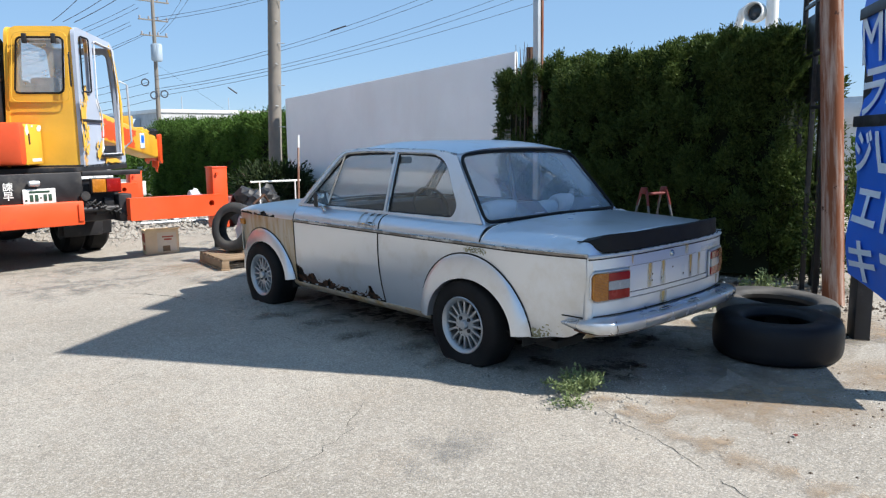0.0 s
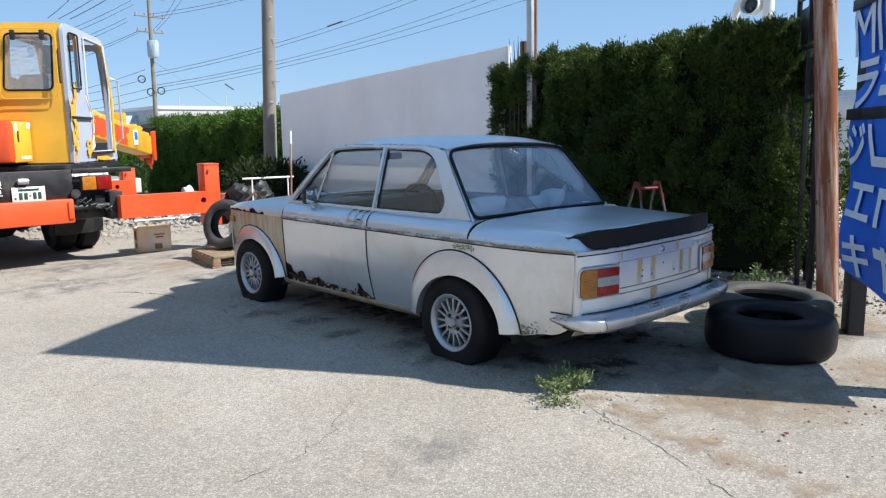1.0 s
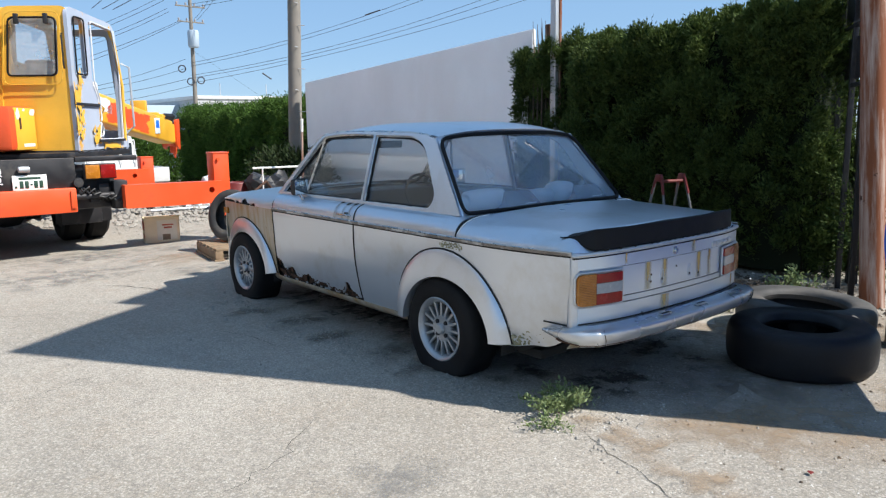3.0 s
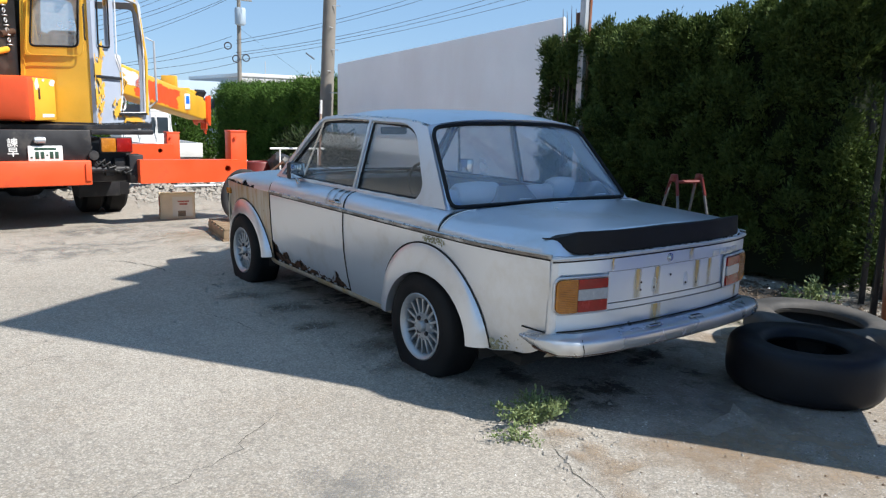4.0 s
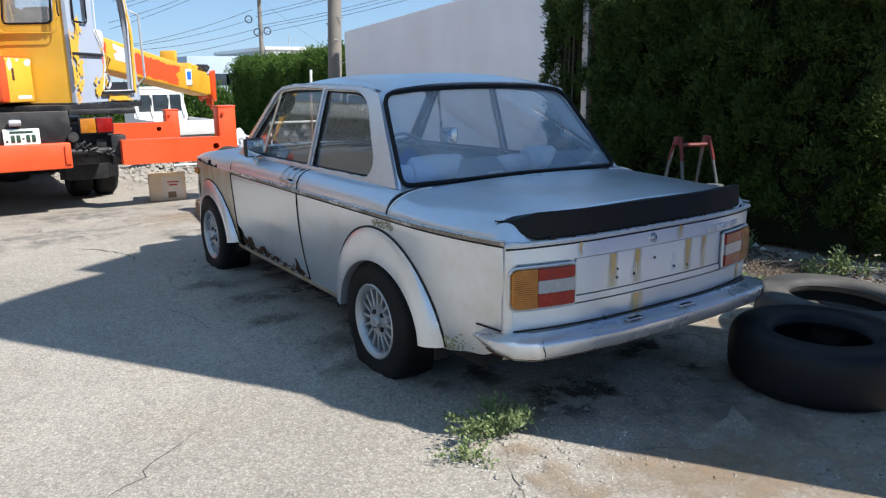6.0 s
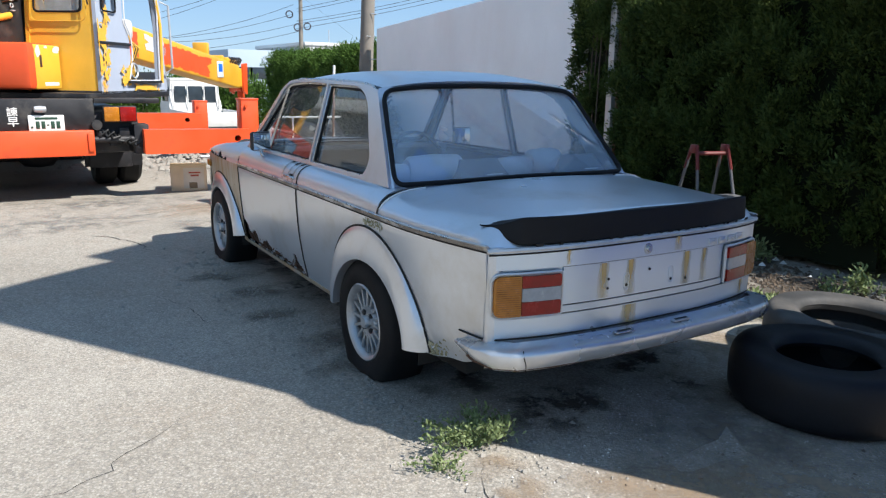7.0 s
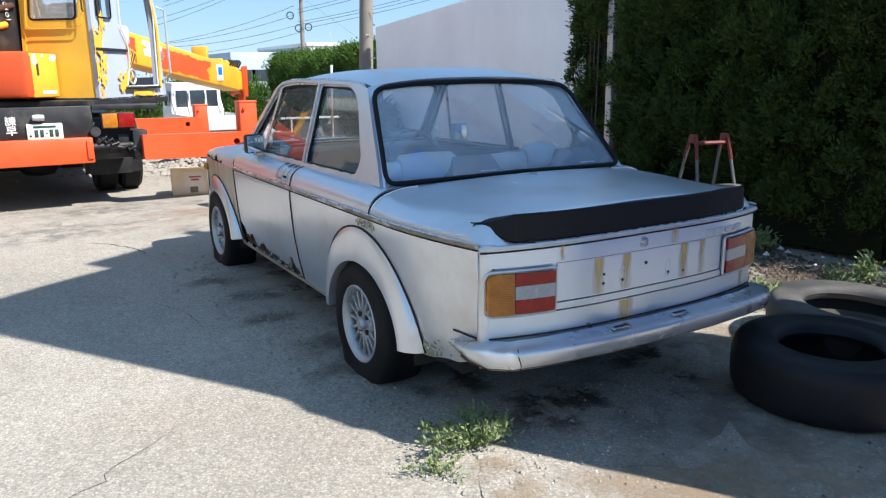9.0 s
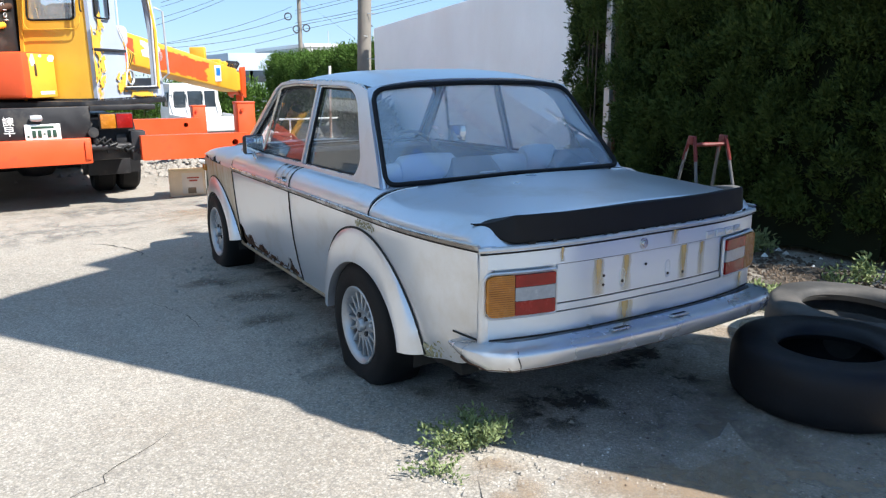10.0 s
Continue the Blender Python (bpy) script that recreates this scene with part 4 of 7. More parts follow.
        part("bezel", tube([rear(0.004)(*p) for p in dense(lo, 0.03)], 0.006, 6, True), "bezel", lamp, "dull chrome bezel")
        def lens(nm, m, x0, x1, z0, z1, r=0.004):
            lp = dense(rounded([(s * x0, z0), (s * x1, z0), (s * x1, z1), (s * x0, z1)], r, 4), 0.025)
            part(nm, plate(lp, [], rear(0.0), 0.016), m, lamp)
        lens("amber_lens", "amber", 0.606, 0.704, 0.513, 0.661, [0.004, 0.03, 0.03, 0.004])
        lens("red_lens", "redlens", 0.452, 0.604, 0.617, 0.660)
        lens("clear_lens", "clear", 0.452, 0.604, 0.566, 0.6155)
        lens("red_lens", "redlens", 0.452, 0.604, 0.514, 0.5645)
        part("lens_ribs", (lambda b: [join(b, tube([rear(0.0165)(s * x, z) for x in (0.609, 0.70)], 0.0016, 5)) for z in span(0.520, 0.655, 17)] and b)(bmesh.new()), "amber_rib", lamp)
    part("boot_lock", moved(lathe([(0.0, 0.014), (0.010, 0.014), (0.013, 0.006), (0.020, 0.006), (0.022, 0.0), (0.0, 0.0)], 20, closed=False), Matrix.Translation((-0.037, rear_y(0) + 0.002, 0.712)) @ Matrix.Rotation(-math.pi / 2, 4, "Z")), "chrome", car, "round boot lock")
    for k in range(4):
        part("model_badge_bar", moved(boxes((-0.024, 0.024, -0.004, 0.004, -0.014, 0.014), (-0.015, 0.015, -0.007, 0.003, -0.006, 0.006), bevel=0.003), Matrix.Translation((0.342 + k * 0.066, rear_y(0.342 + k * 0.066) - 0.004, 0.701)) @ Matrix.Rotation(0.05 + 0.035 * k, 4, "Z")), "bezel", car, "small dull chrome badge block")
    for x, z in ((-0.228, 0.576), (-0.226, 0.611), (-0.134, 0.578), (-0.015, 0.627), (0.107, 0.573), (0.193, 0.566)):
        part("plate_bolt_hole", moved(lathe([(0.0, 0.002), (0.005, 0.002), (0.006, 0.0)], 10, closed=False), Matrix.Translation((x, rear_y(x) + 0.004, z)) @ Matrix.Rotation(-math.pi / 2, 4, "Z")), "seam", car)
    for x in (-0.134, 0.107):
        part("mounting_slot", tube([(x + 0.013 * math.cos(t), rear_y(x) + 0.005, 0.592 + 0.034 * math.copysign(abs(math.sin(t)) ** 0.5, math.sin(t))) for t in span(0, 5.9, 20)], 0.0016, 5, True), "paint_rear", car)
    # bumper
    half = [(0.758, -0.755), (0.772, -0.83), (0.772, -0.905), (0.748, -0.98), (0.68, -1.04), (0.55, -1.068), (0.3, -1.09), (0.0, -1.098)]
    path = [(-x, y) for x, y in half] + [(x, y) for x, y in half[-2::-1]]
    path = [(Vector(a) + (Vector(b) - Vector(a)) * q / 3) for a, b in zip(path, path[1:]) for q in range(3)] + [Vector(path[-1])]
    prof = [(-0.080, 0.424), (-0.035, 0.420), (-0.006, 0.412), (0.002, 0.406), (0.004, 0.398), (0.003, 0.374), (-0.006, 0.350), (-0.026, 0.335), (-0.060, 0.332)]
    def bump(k, q):
        k, q = int(k), int(q)
        a, b = path[max(0, k - 1)], path[min(len(path) - 1, k + 1)]
        d = (b - a).normalized()
        n = Vector((d.y, -d.x))
        if n.dot(path[k]) < 0 and abs(path[k].x) < 0.7:
            n = -n
        if abs(path[k].x) >= 0.7 and n.x * path[k].x < 0:
            n = -n
        o, z = prof[q]
        f = min(1.0, 0.30 + 0.70 * min(k, len(path) - 1 - k) / 9)
        z = 0.412 + (z - 0.412) * f - 0.028 * (1 - f)
        return (path[k].x + n.x * o, path[k].y + n.y * o, z)
    bp_ = part("rear_bumper", sheet(bump, list(range(len(path))), list(range(len(prof))), 0.004), "bumper", car, "worn silver bumper with rust spots")
    part("bumper_gap", tube([(-half_width(y, 0.43) - 0.001, y, 0.412 + 0.03 * (y + 0.9)) for y in span(-0.735, -0.885, 6)] + [(lambda p: (p[0], p[1], 0.426))(rear(0.003)(x, 0.426)) for x in span(-0.69, 0.69, 30)] + [(half_width(y, 0.43) + 0.001, y, 0.424) for y in span(-0.885, -0.735, 6)], 0.0035, 6), "seam", bp_, "dark gap above the bumper")
    for s in (-1, 1):
        part("bumper_joint", tube([(s * 0.655, -1.038, 0.418), (s * 0.66, -1.050, 0.395), (s * 0.65, -1.049, 0.37), (s * 0.64, -1.035, 0.34)], 0.0022, 6), "seam", bp_)
    part("bumper_rust_edge", tube([(lambda p: (p[0], p[1] + 0.006, p[2] - 0.002))(bump(k, 6)) for k in range(4, len(path) - 4)], 0.007, 6, taper=[0.4 + 0.9 * abs(noise.noise(Vector((k * 0.7, 2, 5)))) for k in range(4, len(path) - 4)]), "rust", bp_, "rusty lower lip")
    for x in (-0.205, 0.10):
        sl = part("bumper_slot", boxes((x - 0.045, x + 0.045, -1.075, -1.05, 0.421, 0.430), bevel=0.004), "chrome", bp_, "raised slot bracket")
        part("slot_opening", boxes((x - 0.034, x + 0.034, -1.069, -1.056, 0.428, 0.4315), bevel=0.001), "seam", sl)
    part("rear_valance", sheet(lambda x, v: (x, rear_y(x) + 0.004 + 0.06 * v * v, 0.42 - 0.125 * v), span(-0.69, 0.69, 24), span(0, 1, 6), 0.005), "paint_rust", car, "dirty silver lower valance")
    for x, w, z0, z1 in ((-0.252, 0.065, 0.54, 0.676), (-0.117, 0.060, 0.54, 0.676), (0.193, 0.065, 0.54, 0.676), (0.303, 0.050, 0.54, 0.676), (-0.121, 0.10, 0.41, 0.50), (0.127, 0.05, 0.69, 0.745), (-0.42, 0.02, 0.69, 0.742), (0.60, 0.05, 0.41, 0.50)):
        part("rust_run", sheet(lambda u, v: (lambda xx: (xx, rear_y(xx) - 0.0035 if z1 < 0.51 or z0 > 0.68 else rear_y(xx) + 0.0045, z0 + (z1 - z0) * v))(x + w * (u - 0.5) * (1 - 0.3 * v) + 0.004 * math.sin(v * 9)), span(0, 1, 4), span(0, 1, 6)), "run", car, "yellow-brown rust run")
    for s in (-1, 1):
        part("lichen_patch", sheet(lambda u, v: (s * (half_width(-0.52 - 0.30 * u, 0.25 + 0.07 * v) + 0.004 + 0.006 * noise.noise(Vector((u * 20, v * 6, 9)))), -0.52 - 0.30 * u, 0.249 + rear_lift(-0.52 - 0.30 * u) + (0.075 - 0.02 * u) * v + 0.02 * v * noise.noise(Vector((u * 12, 1, 4)))), span(0, 1, 60), span(0, 1, 14), 0.002, lambda u, v: noise.noise(Vector((u * 14, v * 4, 3))) < -0.25 + 0.55 * v), "moss", car, "grey-green lichen on the lower panel")
    part("peeled_paint_patch", sheet(lambda u, v: (-(half_width(-0.02 - 0.22 * u, 0.70 + 0.035 * v) + 0.0025), -0.02 - 0.20 * u, 0.705 + 0.034 * v), span(0, 1, 34), span(0, 1, 7), 0.001, lambda u, v: noise.noise(Vector((u * 16, v * 3, 8))) < 0.02), "moss", car, "peeled paint above the wheel arch")
    # tail spoiler
    def spoil(u, q):
        a = abs(u)
        x = 0.698 * u
        end = max(0.0, (a - 0.855) / 0.145)
        ye = rear_y(x)
        zb = 0.766 + 0.063 * end ** 1.6
        yb = ye + 0.012 + 0.075 * end ** 1.6
        yt, zt = ye + 0.016 + 0.085 * end ** 1.3, 0.867 - 0.034 * min(1.0, 1.6 * end)
        zd = min(lid_top(-0.82) + 0.012 * (1 - a) - 0.022 * end ** 2, zt - 0.002)
        sec = [(ye + 0.15 - 0.04 * end, zd - 0.008), (ye + 0.105, zd - 0.001), (yt + 0.012, zt - 0.003), (yt, zt), (yt - 0.004, zt - 0.005), (yb - 0.004, zb + 0.006), (yb, zb), (yb + 0.03, zb)]
        y, z = sec[int(q)]
        k = end ** 3
        return (x, y + (ye + 0.105 - y) * k, z + (0.829 - z) * k)
    part("tail_spoiler", sheet(spoil, span(-1, 1, 80), list(range(8)), 0.003), "rubber", car, "black rubber tail spoiler", True, 22)
    tagged(part("perished_sealant", sheet(lambda u, v: (0.62 * u, rear_y(0.62 * u) + 0.004 - 0.003 * v, 0.760 + 0.013 * v), span(-1, 1, 90), span(0, 1, 2), 0.002, lambda u, v: noise.noise(Vector((u * 26, 3, 8))) < 0.1), "seam", car, "flaking black sealant"), kind="stuff")
    # mirrors
    for s in (-1, 1):
        mr = part("door_mirror", moved(boxes((-0.066, 0.066, -0.022, 0.022, -0.058, 0.058), bevel=0.016), Matrix.Translation((s * 0.74, 1.595, 0.938)) @ Matrix.Rotation(s * -0.2, 4, "Z")), "black", car, "black door mirror on a chrome stalk")
        part("mirror_glass", moved(boxes((-0.058, 0.058, -0.0245, -0.0225, -0.050, 0.050), bevel=0.0008), Matrix.Translation((s * 0.74, 1.595, 0.938)) @ Matrix.Rotation(s * -0.2, 4, "Z")), "mirror", mr)
        part("mirror_stalk", tube([(s * 0.735, 1.52, 0.84), (s * 0.745, 1.55, 0.86), (s * 0.745, 1.59, 0.90)], 0.011, 8), "chrome", mr)
    # cabin
    part("cabin_floor", boxes((-0.64, 0.64, -0.02, 1.95, 0.24, 0.27), bevel=0.01), "black", car)
    part("door_cards", boxes((-0.70, -0.67, 0.1, 1.95, 0.3, 0.85), (0.67, 0.70, 0.1, 1.95, 0.3, 0.85), bevel=0.01), "seat", car)
    part("rear_bench", boxes((-0.62, 0.62, 0.28, 0.80, 0.28, 0.50), (-0.62, 0.62, 0.12, 0.30, 0.45, 0.845), bevel=0.05), "seat", car, "dark rear bench")
    part("parcel_shelf", boxes((-0.64, 0.64, -0.09, 0.16, 0.835, 0.86), bevel=0.006), "wedge", car)
    for x in (-0.34, 0.34):
        st = part("front_seat", boxes((x - 0.25, x + 0.25, 0.95, 1.45, 0.30, 0.48), bevel=0.05), "seat", car, "grey front seat")
        part("seat_back", moved(boxes((-0.24, 0.24, -0.06, 0.06, 0.0, 0.42), bevel=0.05), Matrix.Translation((x, 0.93, 0.42)) @ Matrix.Rotation(radians(14), 4, "X")), "seat", st)
    part("dashboard", boxes((-0.64, 0.64, 1.70, 2.0, 0.62, 0.865), bevel=0.04), "black", car)
    part("steering_wheel", moved(lathe([(0.185 + 0.012 * math.cos(t), 0.012 * math.sin(t)) for t in span(0, 5.4, 6)], 32, "z"), Matrix.Translation((0.36, 1.55, 0.80)) @ Matrix.Rotation(radians(65), 4, "X")), "black", car)
    part("interior_mirror", boxes((-0.11, 0.11, 1.50, 1.525, 1.19, 1.245), bevel=0.012), "black", car)
    # on the parcel shelf
    def wedge_box(x, w, d, h):
        bm = bmesh.new()
        lo = [bm.verts.new((x + sx * w / 2, yy, 0.862)) for sx, yy in ((-1, -d / 2), (1, -d / 2), (1, d / 2), (-1, d / 2))]
        hi = [bm.verts.new((x + sx * w * 0.36, 0.012, 0.862 + h)) for sx in (-1, 1)]
        for f in ((lo[0], lo[1], hi[1], hi[0]), (lo[1], lo[2], hi[1]), (lo[2], lo[3], hi[0], hi[1]), (lo[3], lo[0], hi[0]), lo[::-1]):
            bm.faces.new(f)
        bmesh.ops.bevel(bm, geom=list(bm.edges), offset=0.006, segments=2, affect="EDGES", profile=0.5)
        return moved(bm, Matrix.Translation((0, -0.01, 0)))
    for x, w in ((-0.17, 0.30), (0.44, 0.32)):
        sp = part("shelf_speaker", wedge_box(x, w, 0.15, 0.105), "wedge", car, "wedge-shaped parcel shelf loudspeaker")
        part("speaker_mark", tube([(x + 0.01, -0.062, 0.894), (x + 0.10, -0.062, 0.894)], 0.003, 6), "pale", sp)
    for x, r, l in ((-0.39, 0.062, 0.30), (-0.575, 0.044, 0.15), (0.08, 0.048, 0.24), (0.26, 0.066, 0.20)):
        part("wrapped_roll", tube([(x - l / 2, 0.045, 0.86 + r), (x - l / 2 + 0.02, 0.045, 0.86 + r), (x, 0.05, 0.86 + r + 0.004), (x + l / 2 - 0.02, 0.055, 0.86 + r), (x + l / 2, 0.055, 0.86 + r)], r, 14, taper=[0.75, 1, 1.04, 1, 0.75]), "pale", car, "pale wrapped roll on the parcel shelf")
    return car


build_car()

# ---- utility poles and wires ----
def round_pole(name, x, y, h, r0, r1, label, lean=(0, 0), material="concrete"):
    p = thing(name, pose(x, y, 0, lean[0], lean[1], 0), label, "pole")
    part("shaft", lathe([(0.0, -9.0), (r0, -9.0), (r0, 0), (r1, h), (0.0, h)], 24, "z", closed=False), material, p)
    return p


pole = round_pole("utility_pole", 4.645, 11.57, 11.0, 0.15, 0.11, "grey concrete utility pole with climbing bolts", (0.1, 2.2))
for k in range(12):
    part("climbing_bolt", tube([(0.0, -0.15, 1.7 + 0.45 * k), (0.12 * (-1) ** k, -0.24, 1.7 + 0.45 * k)], 0.009, 6), "galv", pole)
far_pole = round_pole("utility_pole", 16.4, 46.9, 13.0, 0.16, 0.10, "distant concrete utility pole carrying a transformer and cross-arms", (-0.6, 0.8))
for z, l in ((11.2, 1.4), (10.6, 1.1), (9.4, 1.0), (8.4, 0.9)):
    arm = part("cross_arm", boxes((-l, l, -0.05, 0.05, z - 0.04, z + 0.04), bevel=0.01), "concrete", far_pole)
    for x in span(-l * 0.9, l * 0.9, 3):
        part("insulator", lathe([(0.0, 0.2), (0.05, 0.18), (0.07, 0.1), (0.05, 0.0), (0.0, 0.0)], 10, "z", closed=False), "ceramic", arm).location = (x, 0, z + 0.05)
part("transformer", moved(lathe([(0.0, 1.15), (0.32, 1.1), (0.36, 1.0), (0.36, 0.1), (0.3, 0.0), (0.0, 0.0)], 20, "z", closed=False), Matrix.Translation((-0.1, -0.5, 6.7))), "bluebuild", far_pole, "grey pole transformer")
for x, z in ((-0.9, 5.3), (-0.35, 4.5), (0.35, 4.6)):
    part("cable_coil", moved(lathe([(0.22 + 0.04 * math.cos(t), 0.04 * math.sin(t)) for t in span(0, 5.2, 5)], 20, "x"), Matrix.Translation((x, -0.3, z)) @ Matrix.Rotation(1.2, 4, "Z")), "wire", far_pole)


def wire(a, b, sag, r=0.012):
    a, b = Vector(a), Vector(b)
    pts = [a + (b - a) * t + Vector((0, 0, -4 * sag * t * (1 - t))) for t in span(0, 1, 20)]
    tagged(part("overhead_wire", tube(pts, r, 5), "wire"), "dark overhead cable strung between the poles", "cable", "overhead wires")


# cables rising past the yard, then those running off behind the crane
for x0, y0, z0, x1, y1, z1, th in (
    (10.8, 48.7, 9, 14, 47.2, 12.7, 1.5),
    (11.4, 48.6, 9, 16.3, 46.4, 12.9, 1.5),
    (12, 48.4, 9, 17.5, 45.9, 13.1, 1.8),
    (8, 50, 6.7, 15.4, 47, 10.3, 1),
    (7.9, 50.1, 6.4, 15.6, 47, 10.1, 1),
    (8.2, 50, 6.2, 15.1, 47.3, 9.2, 1),
    (8.1, 50, 5.9, 15.2, 47.3, 9, 1),
    (7.6, 50.3, 5.1, 15.9, 47.1, 8.5, 1),
    (7.6, 50.3, 4.7, 15.9, 47.1, 8.4, 1),
    (16.4, 46.7, 9.5, 21.7, 34, 10.7, 1),
    (16.4, 46.8, 9.3, 21.7, 34.1, 10.5, 1),
    (16.8, 46.7, 8.5, 16.3, 39.1, 10.8, 0.8),
):
    wire((x0, y0, z0), (x1, y1, z1), 0.25, 0.014 * th)
for x0, y0, z0, x1, y1, z1, th in (
    (16.7, 46.8, 8.6, 15.8, 39.4, 10.7, 0.8),
    (7.3, 50.4, 3.5, 16.1, 47.3, 6, 1),
    (7.3, 50.4, 3.5, 16.1, 47.4, 5.4, 1),
    (7.2, 50.4, 3.3, 16.1, 47.4, 4.7, 1),
    (7.2, 50.5, 2.7, 16.4, 46.9, 4.3, 1),
):
    wire((x0, y0, z0), (x1, y1, z1), 0.3, 0.014 * th)
for x0, y0, z0, x1, y1, z1, sag in (
    (15.1, 43.92, 5.47, 25.93, 30.83, 9.56, 0.43),
    (15.1, 43.94, 5.27, 26.6, 30.23, 9.55, 0.43),
    (15.08, 43.99, 4.71, 29.27, 27.6, 9.55, 0.6),
    (15.07, 44.01, 4.54, 30.15, 26.62, 9.57, 0.6),
    (15.06, 44.03, 4.23, 31.88, 24.47, 9.72, 0.5),
):
    wire((x0, y0, z0), (x1, y1, z1), sag, 0.013)
tagged(part("cable_sleeve", tube([(23.01, 35.97, 8.05), (23.64, 35.23, 8.32)], 0.035, 8), "wire"), "black sleeve clamped on an overhead cable", "cable sleeve", "overhead wires")
tagged(part("cable_sleeve", tube([(17.36, 38.63, 4.60), (17.82, 38.42, 4.24)], 0.04, 8), "wire"), "black sleeve on a slanting service cable", "cable sleeve", "overhead wires")
wire((16.4, 46.9, 6.6), (22.0, 33.6, -1.5), 0.0, 0.006)

# ---- posts at the hedge ----
wp = thing("steel_post", pose(3.62, 3.08, 0, -0.4, 0.2, 0), "galvanised square post with a rusty flank", "post")
part("post", boxes((-0.045, 0.015, -0.045, 0.04, 0, 5.0), bevel=0.006), "galv", wp)
part("rusty_flank", boxes((0.017, 0.050, -0.06, 0.02, 0, 5.0), bevel=0.005), "rustpole", wp, "rusty angle iron")
part("clamp", boxes((-0.06, 0.03, -0.06, 0.06, 1.27, 1.33), bevel=0.004), "galv", wp)

# ---- sign frame: a line of posts, banners and boards ----
SA, SD = Vector((0.37, -2.32, 0)), Vector((0.83, 0.557, 0)).normalized()
SIGN = Matrix.Translation(SA) @ Matrix.Rotation(math.atan2(SD.y, SD.x), 4, "Z")
sg = thing("banner_sign", SIGN, "tall blue vinyl banner sign with pale lettering on black posts", "sign")
for a in (0.20, 1.44):
    part("post", boxes((a - 0.085, a + 0.085, -0.05, 0.05, 0, 5.8), bevel=0.005), "black_m", sg, "black steel post")
EDGE = [(1.95, 0.0), (2.03, 0.07), (2.19, 0.118), (2.29, 0.112), (2.35, 0.094), (2.49, 0.106), (2.58, 0.088), (2.66, 0.074), (2.75, 0.070), (2.85, 0.02), (2.93, 0.0)]
for z0, z1 in ((0.39, 1.464), (1.466, 2.151), (2.153, 2.50), (2.505, 3.52), (3.52, 4.62), (4.62, 5.8)):
    def banner(u, v, z0=z0, z1=z1):
        lo = 0.32 + 0.12 * u if z0 < 0.5 else z0
        z = lo + (z1 - lo) * v
        return (-0.055 + 1.545 * u - lerp_table(EDGE, z) * (1 - u) ** 2 + 0.016 * math.sin(z * 9.5) * (1 if u > 0.8 else 0), 0.075 + 0.018 * math.sin(z * 9 + 2 * u) + 0.012 * math.sin(u * 6 + z * 3), z)
    part("banner", sheet(banner, span(0, 1, 24), span(0, 1, 40), 0.003), "sign", sg, "wavy blue vinyl banner")
for z in (1.465, 2.152, 3.525, 4.625):
    part("cross_bar", boxes((0.0, 1.48, 0.10, 0.112, z - 0.035, z + 0.035), bevel=0.003), "black_m", sg)


def glyph(body, weight=0.022):
    """The flat mesh of one character, its corners scaled to a unit square."""
    cu = bpy.data.curves.new("lettering", "FONT")
    cu.body, cu.offset = body, weight
    tmp = bpy.data.objects.new("tmp", cu)
    scene.collection.objects.link(tmp)
    me = bpy.data.meshes.new_from_object(tmp.evaluated_get(bpy.context.evaluated_depsgraph_get()))
    bpy.data.objects.remove(tmp)
    xs, ys = [v.co.x for v in me.vertices], [v.co.y for v in me.vertices]
    for v in me.vertices:
        v.co = ((v.co.x - min(xs)) / (max(xs) - min(xs)), (v.co.y - min(ys)) / (max(ys) - min(ys)), 0)
    return me


def painted(body, at, material, parent, label):
    """One painted character laid on the surface at(u, v)."""
    me = glyph(body, 0.008 if material == "white" else 0.0 if body == "M" else 0.022)
    for v in me.vertices:
        v.co = at(v.co.x, v.co.y)
    me.materials.clear()
    me.materials.append(M[material])
    ob = new("painted_character", me)
    ob.parent = parent
    return tagged(ob, label)


def on_banner(a, z):
    """A point on the banner's face, a metres in from its far edge."""
    x = 1.5 - a
    u = (x + 0.055) / 1.545
    return (x, 0.092 + 0.018 * math.sin(z * 9 + 2 * u) + 0.012 * math.sin(u * 6 + z * 3), z)


for body, a0, a1, z0, z1 in (("M", 0.03, 0.40, 1.83, 2.13), ("ラ", 0.02, 0.50, 1.50, 1.80), ("ジ", 0.07, 0.45, 1.14, 1.41), ("エ", 0.12, 0.58, 0.81, 1.04), ("キ", 0.12, 0.58, 0.44, 0.71)):
    painted(body, lambda u, v: on_banner(a0 + (a1 - a0) * u + 0.05 * (v - 0.5), z0 + (z1 - z0) * v), "lettering", sg, "pale katakana or roman character")
# what stands further along the banner cannot be read: plain bars
for a0, a1, z0, z1 in ((0.47, 0.53, 1.83, 2.13), (0.62, 0.68, 1.83, 2.13), (0.62, 1.0, 1.70, 1.76), (0.62, 1.0, 1.56, 1.62), (0.52, 0.58, 1.15, 1.40), (0.58, 0.90, 1.15, 1.21), (0.66, 0.72, 0.80, 1.03), (0.72, 1.0, 0.97, 1.03), (0.68, 1.0, 0.62, 0.68), (0.80, 0.86, 0.44, 0.70)):
    part("lettering_bar", sheet(lambda a, z: on_banner(a, z), span(a0, a1, 8), span(z0, z1, 8), 0.002), "lettering", sg)

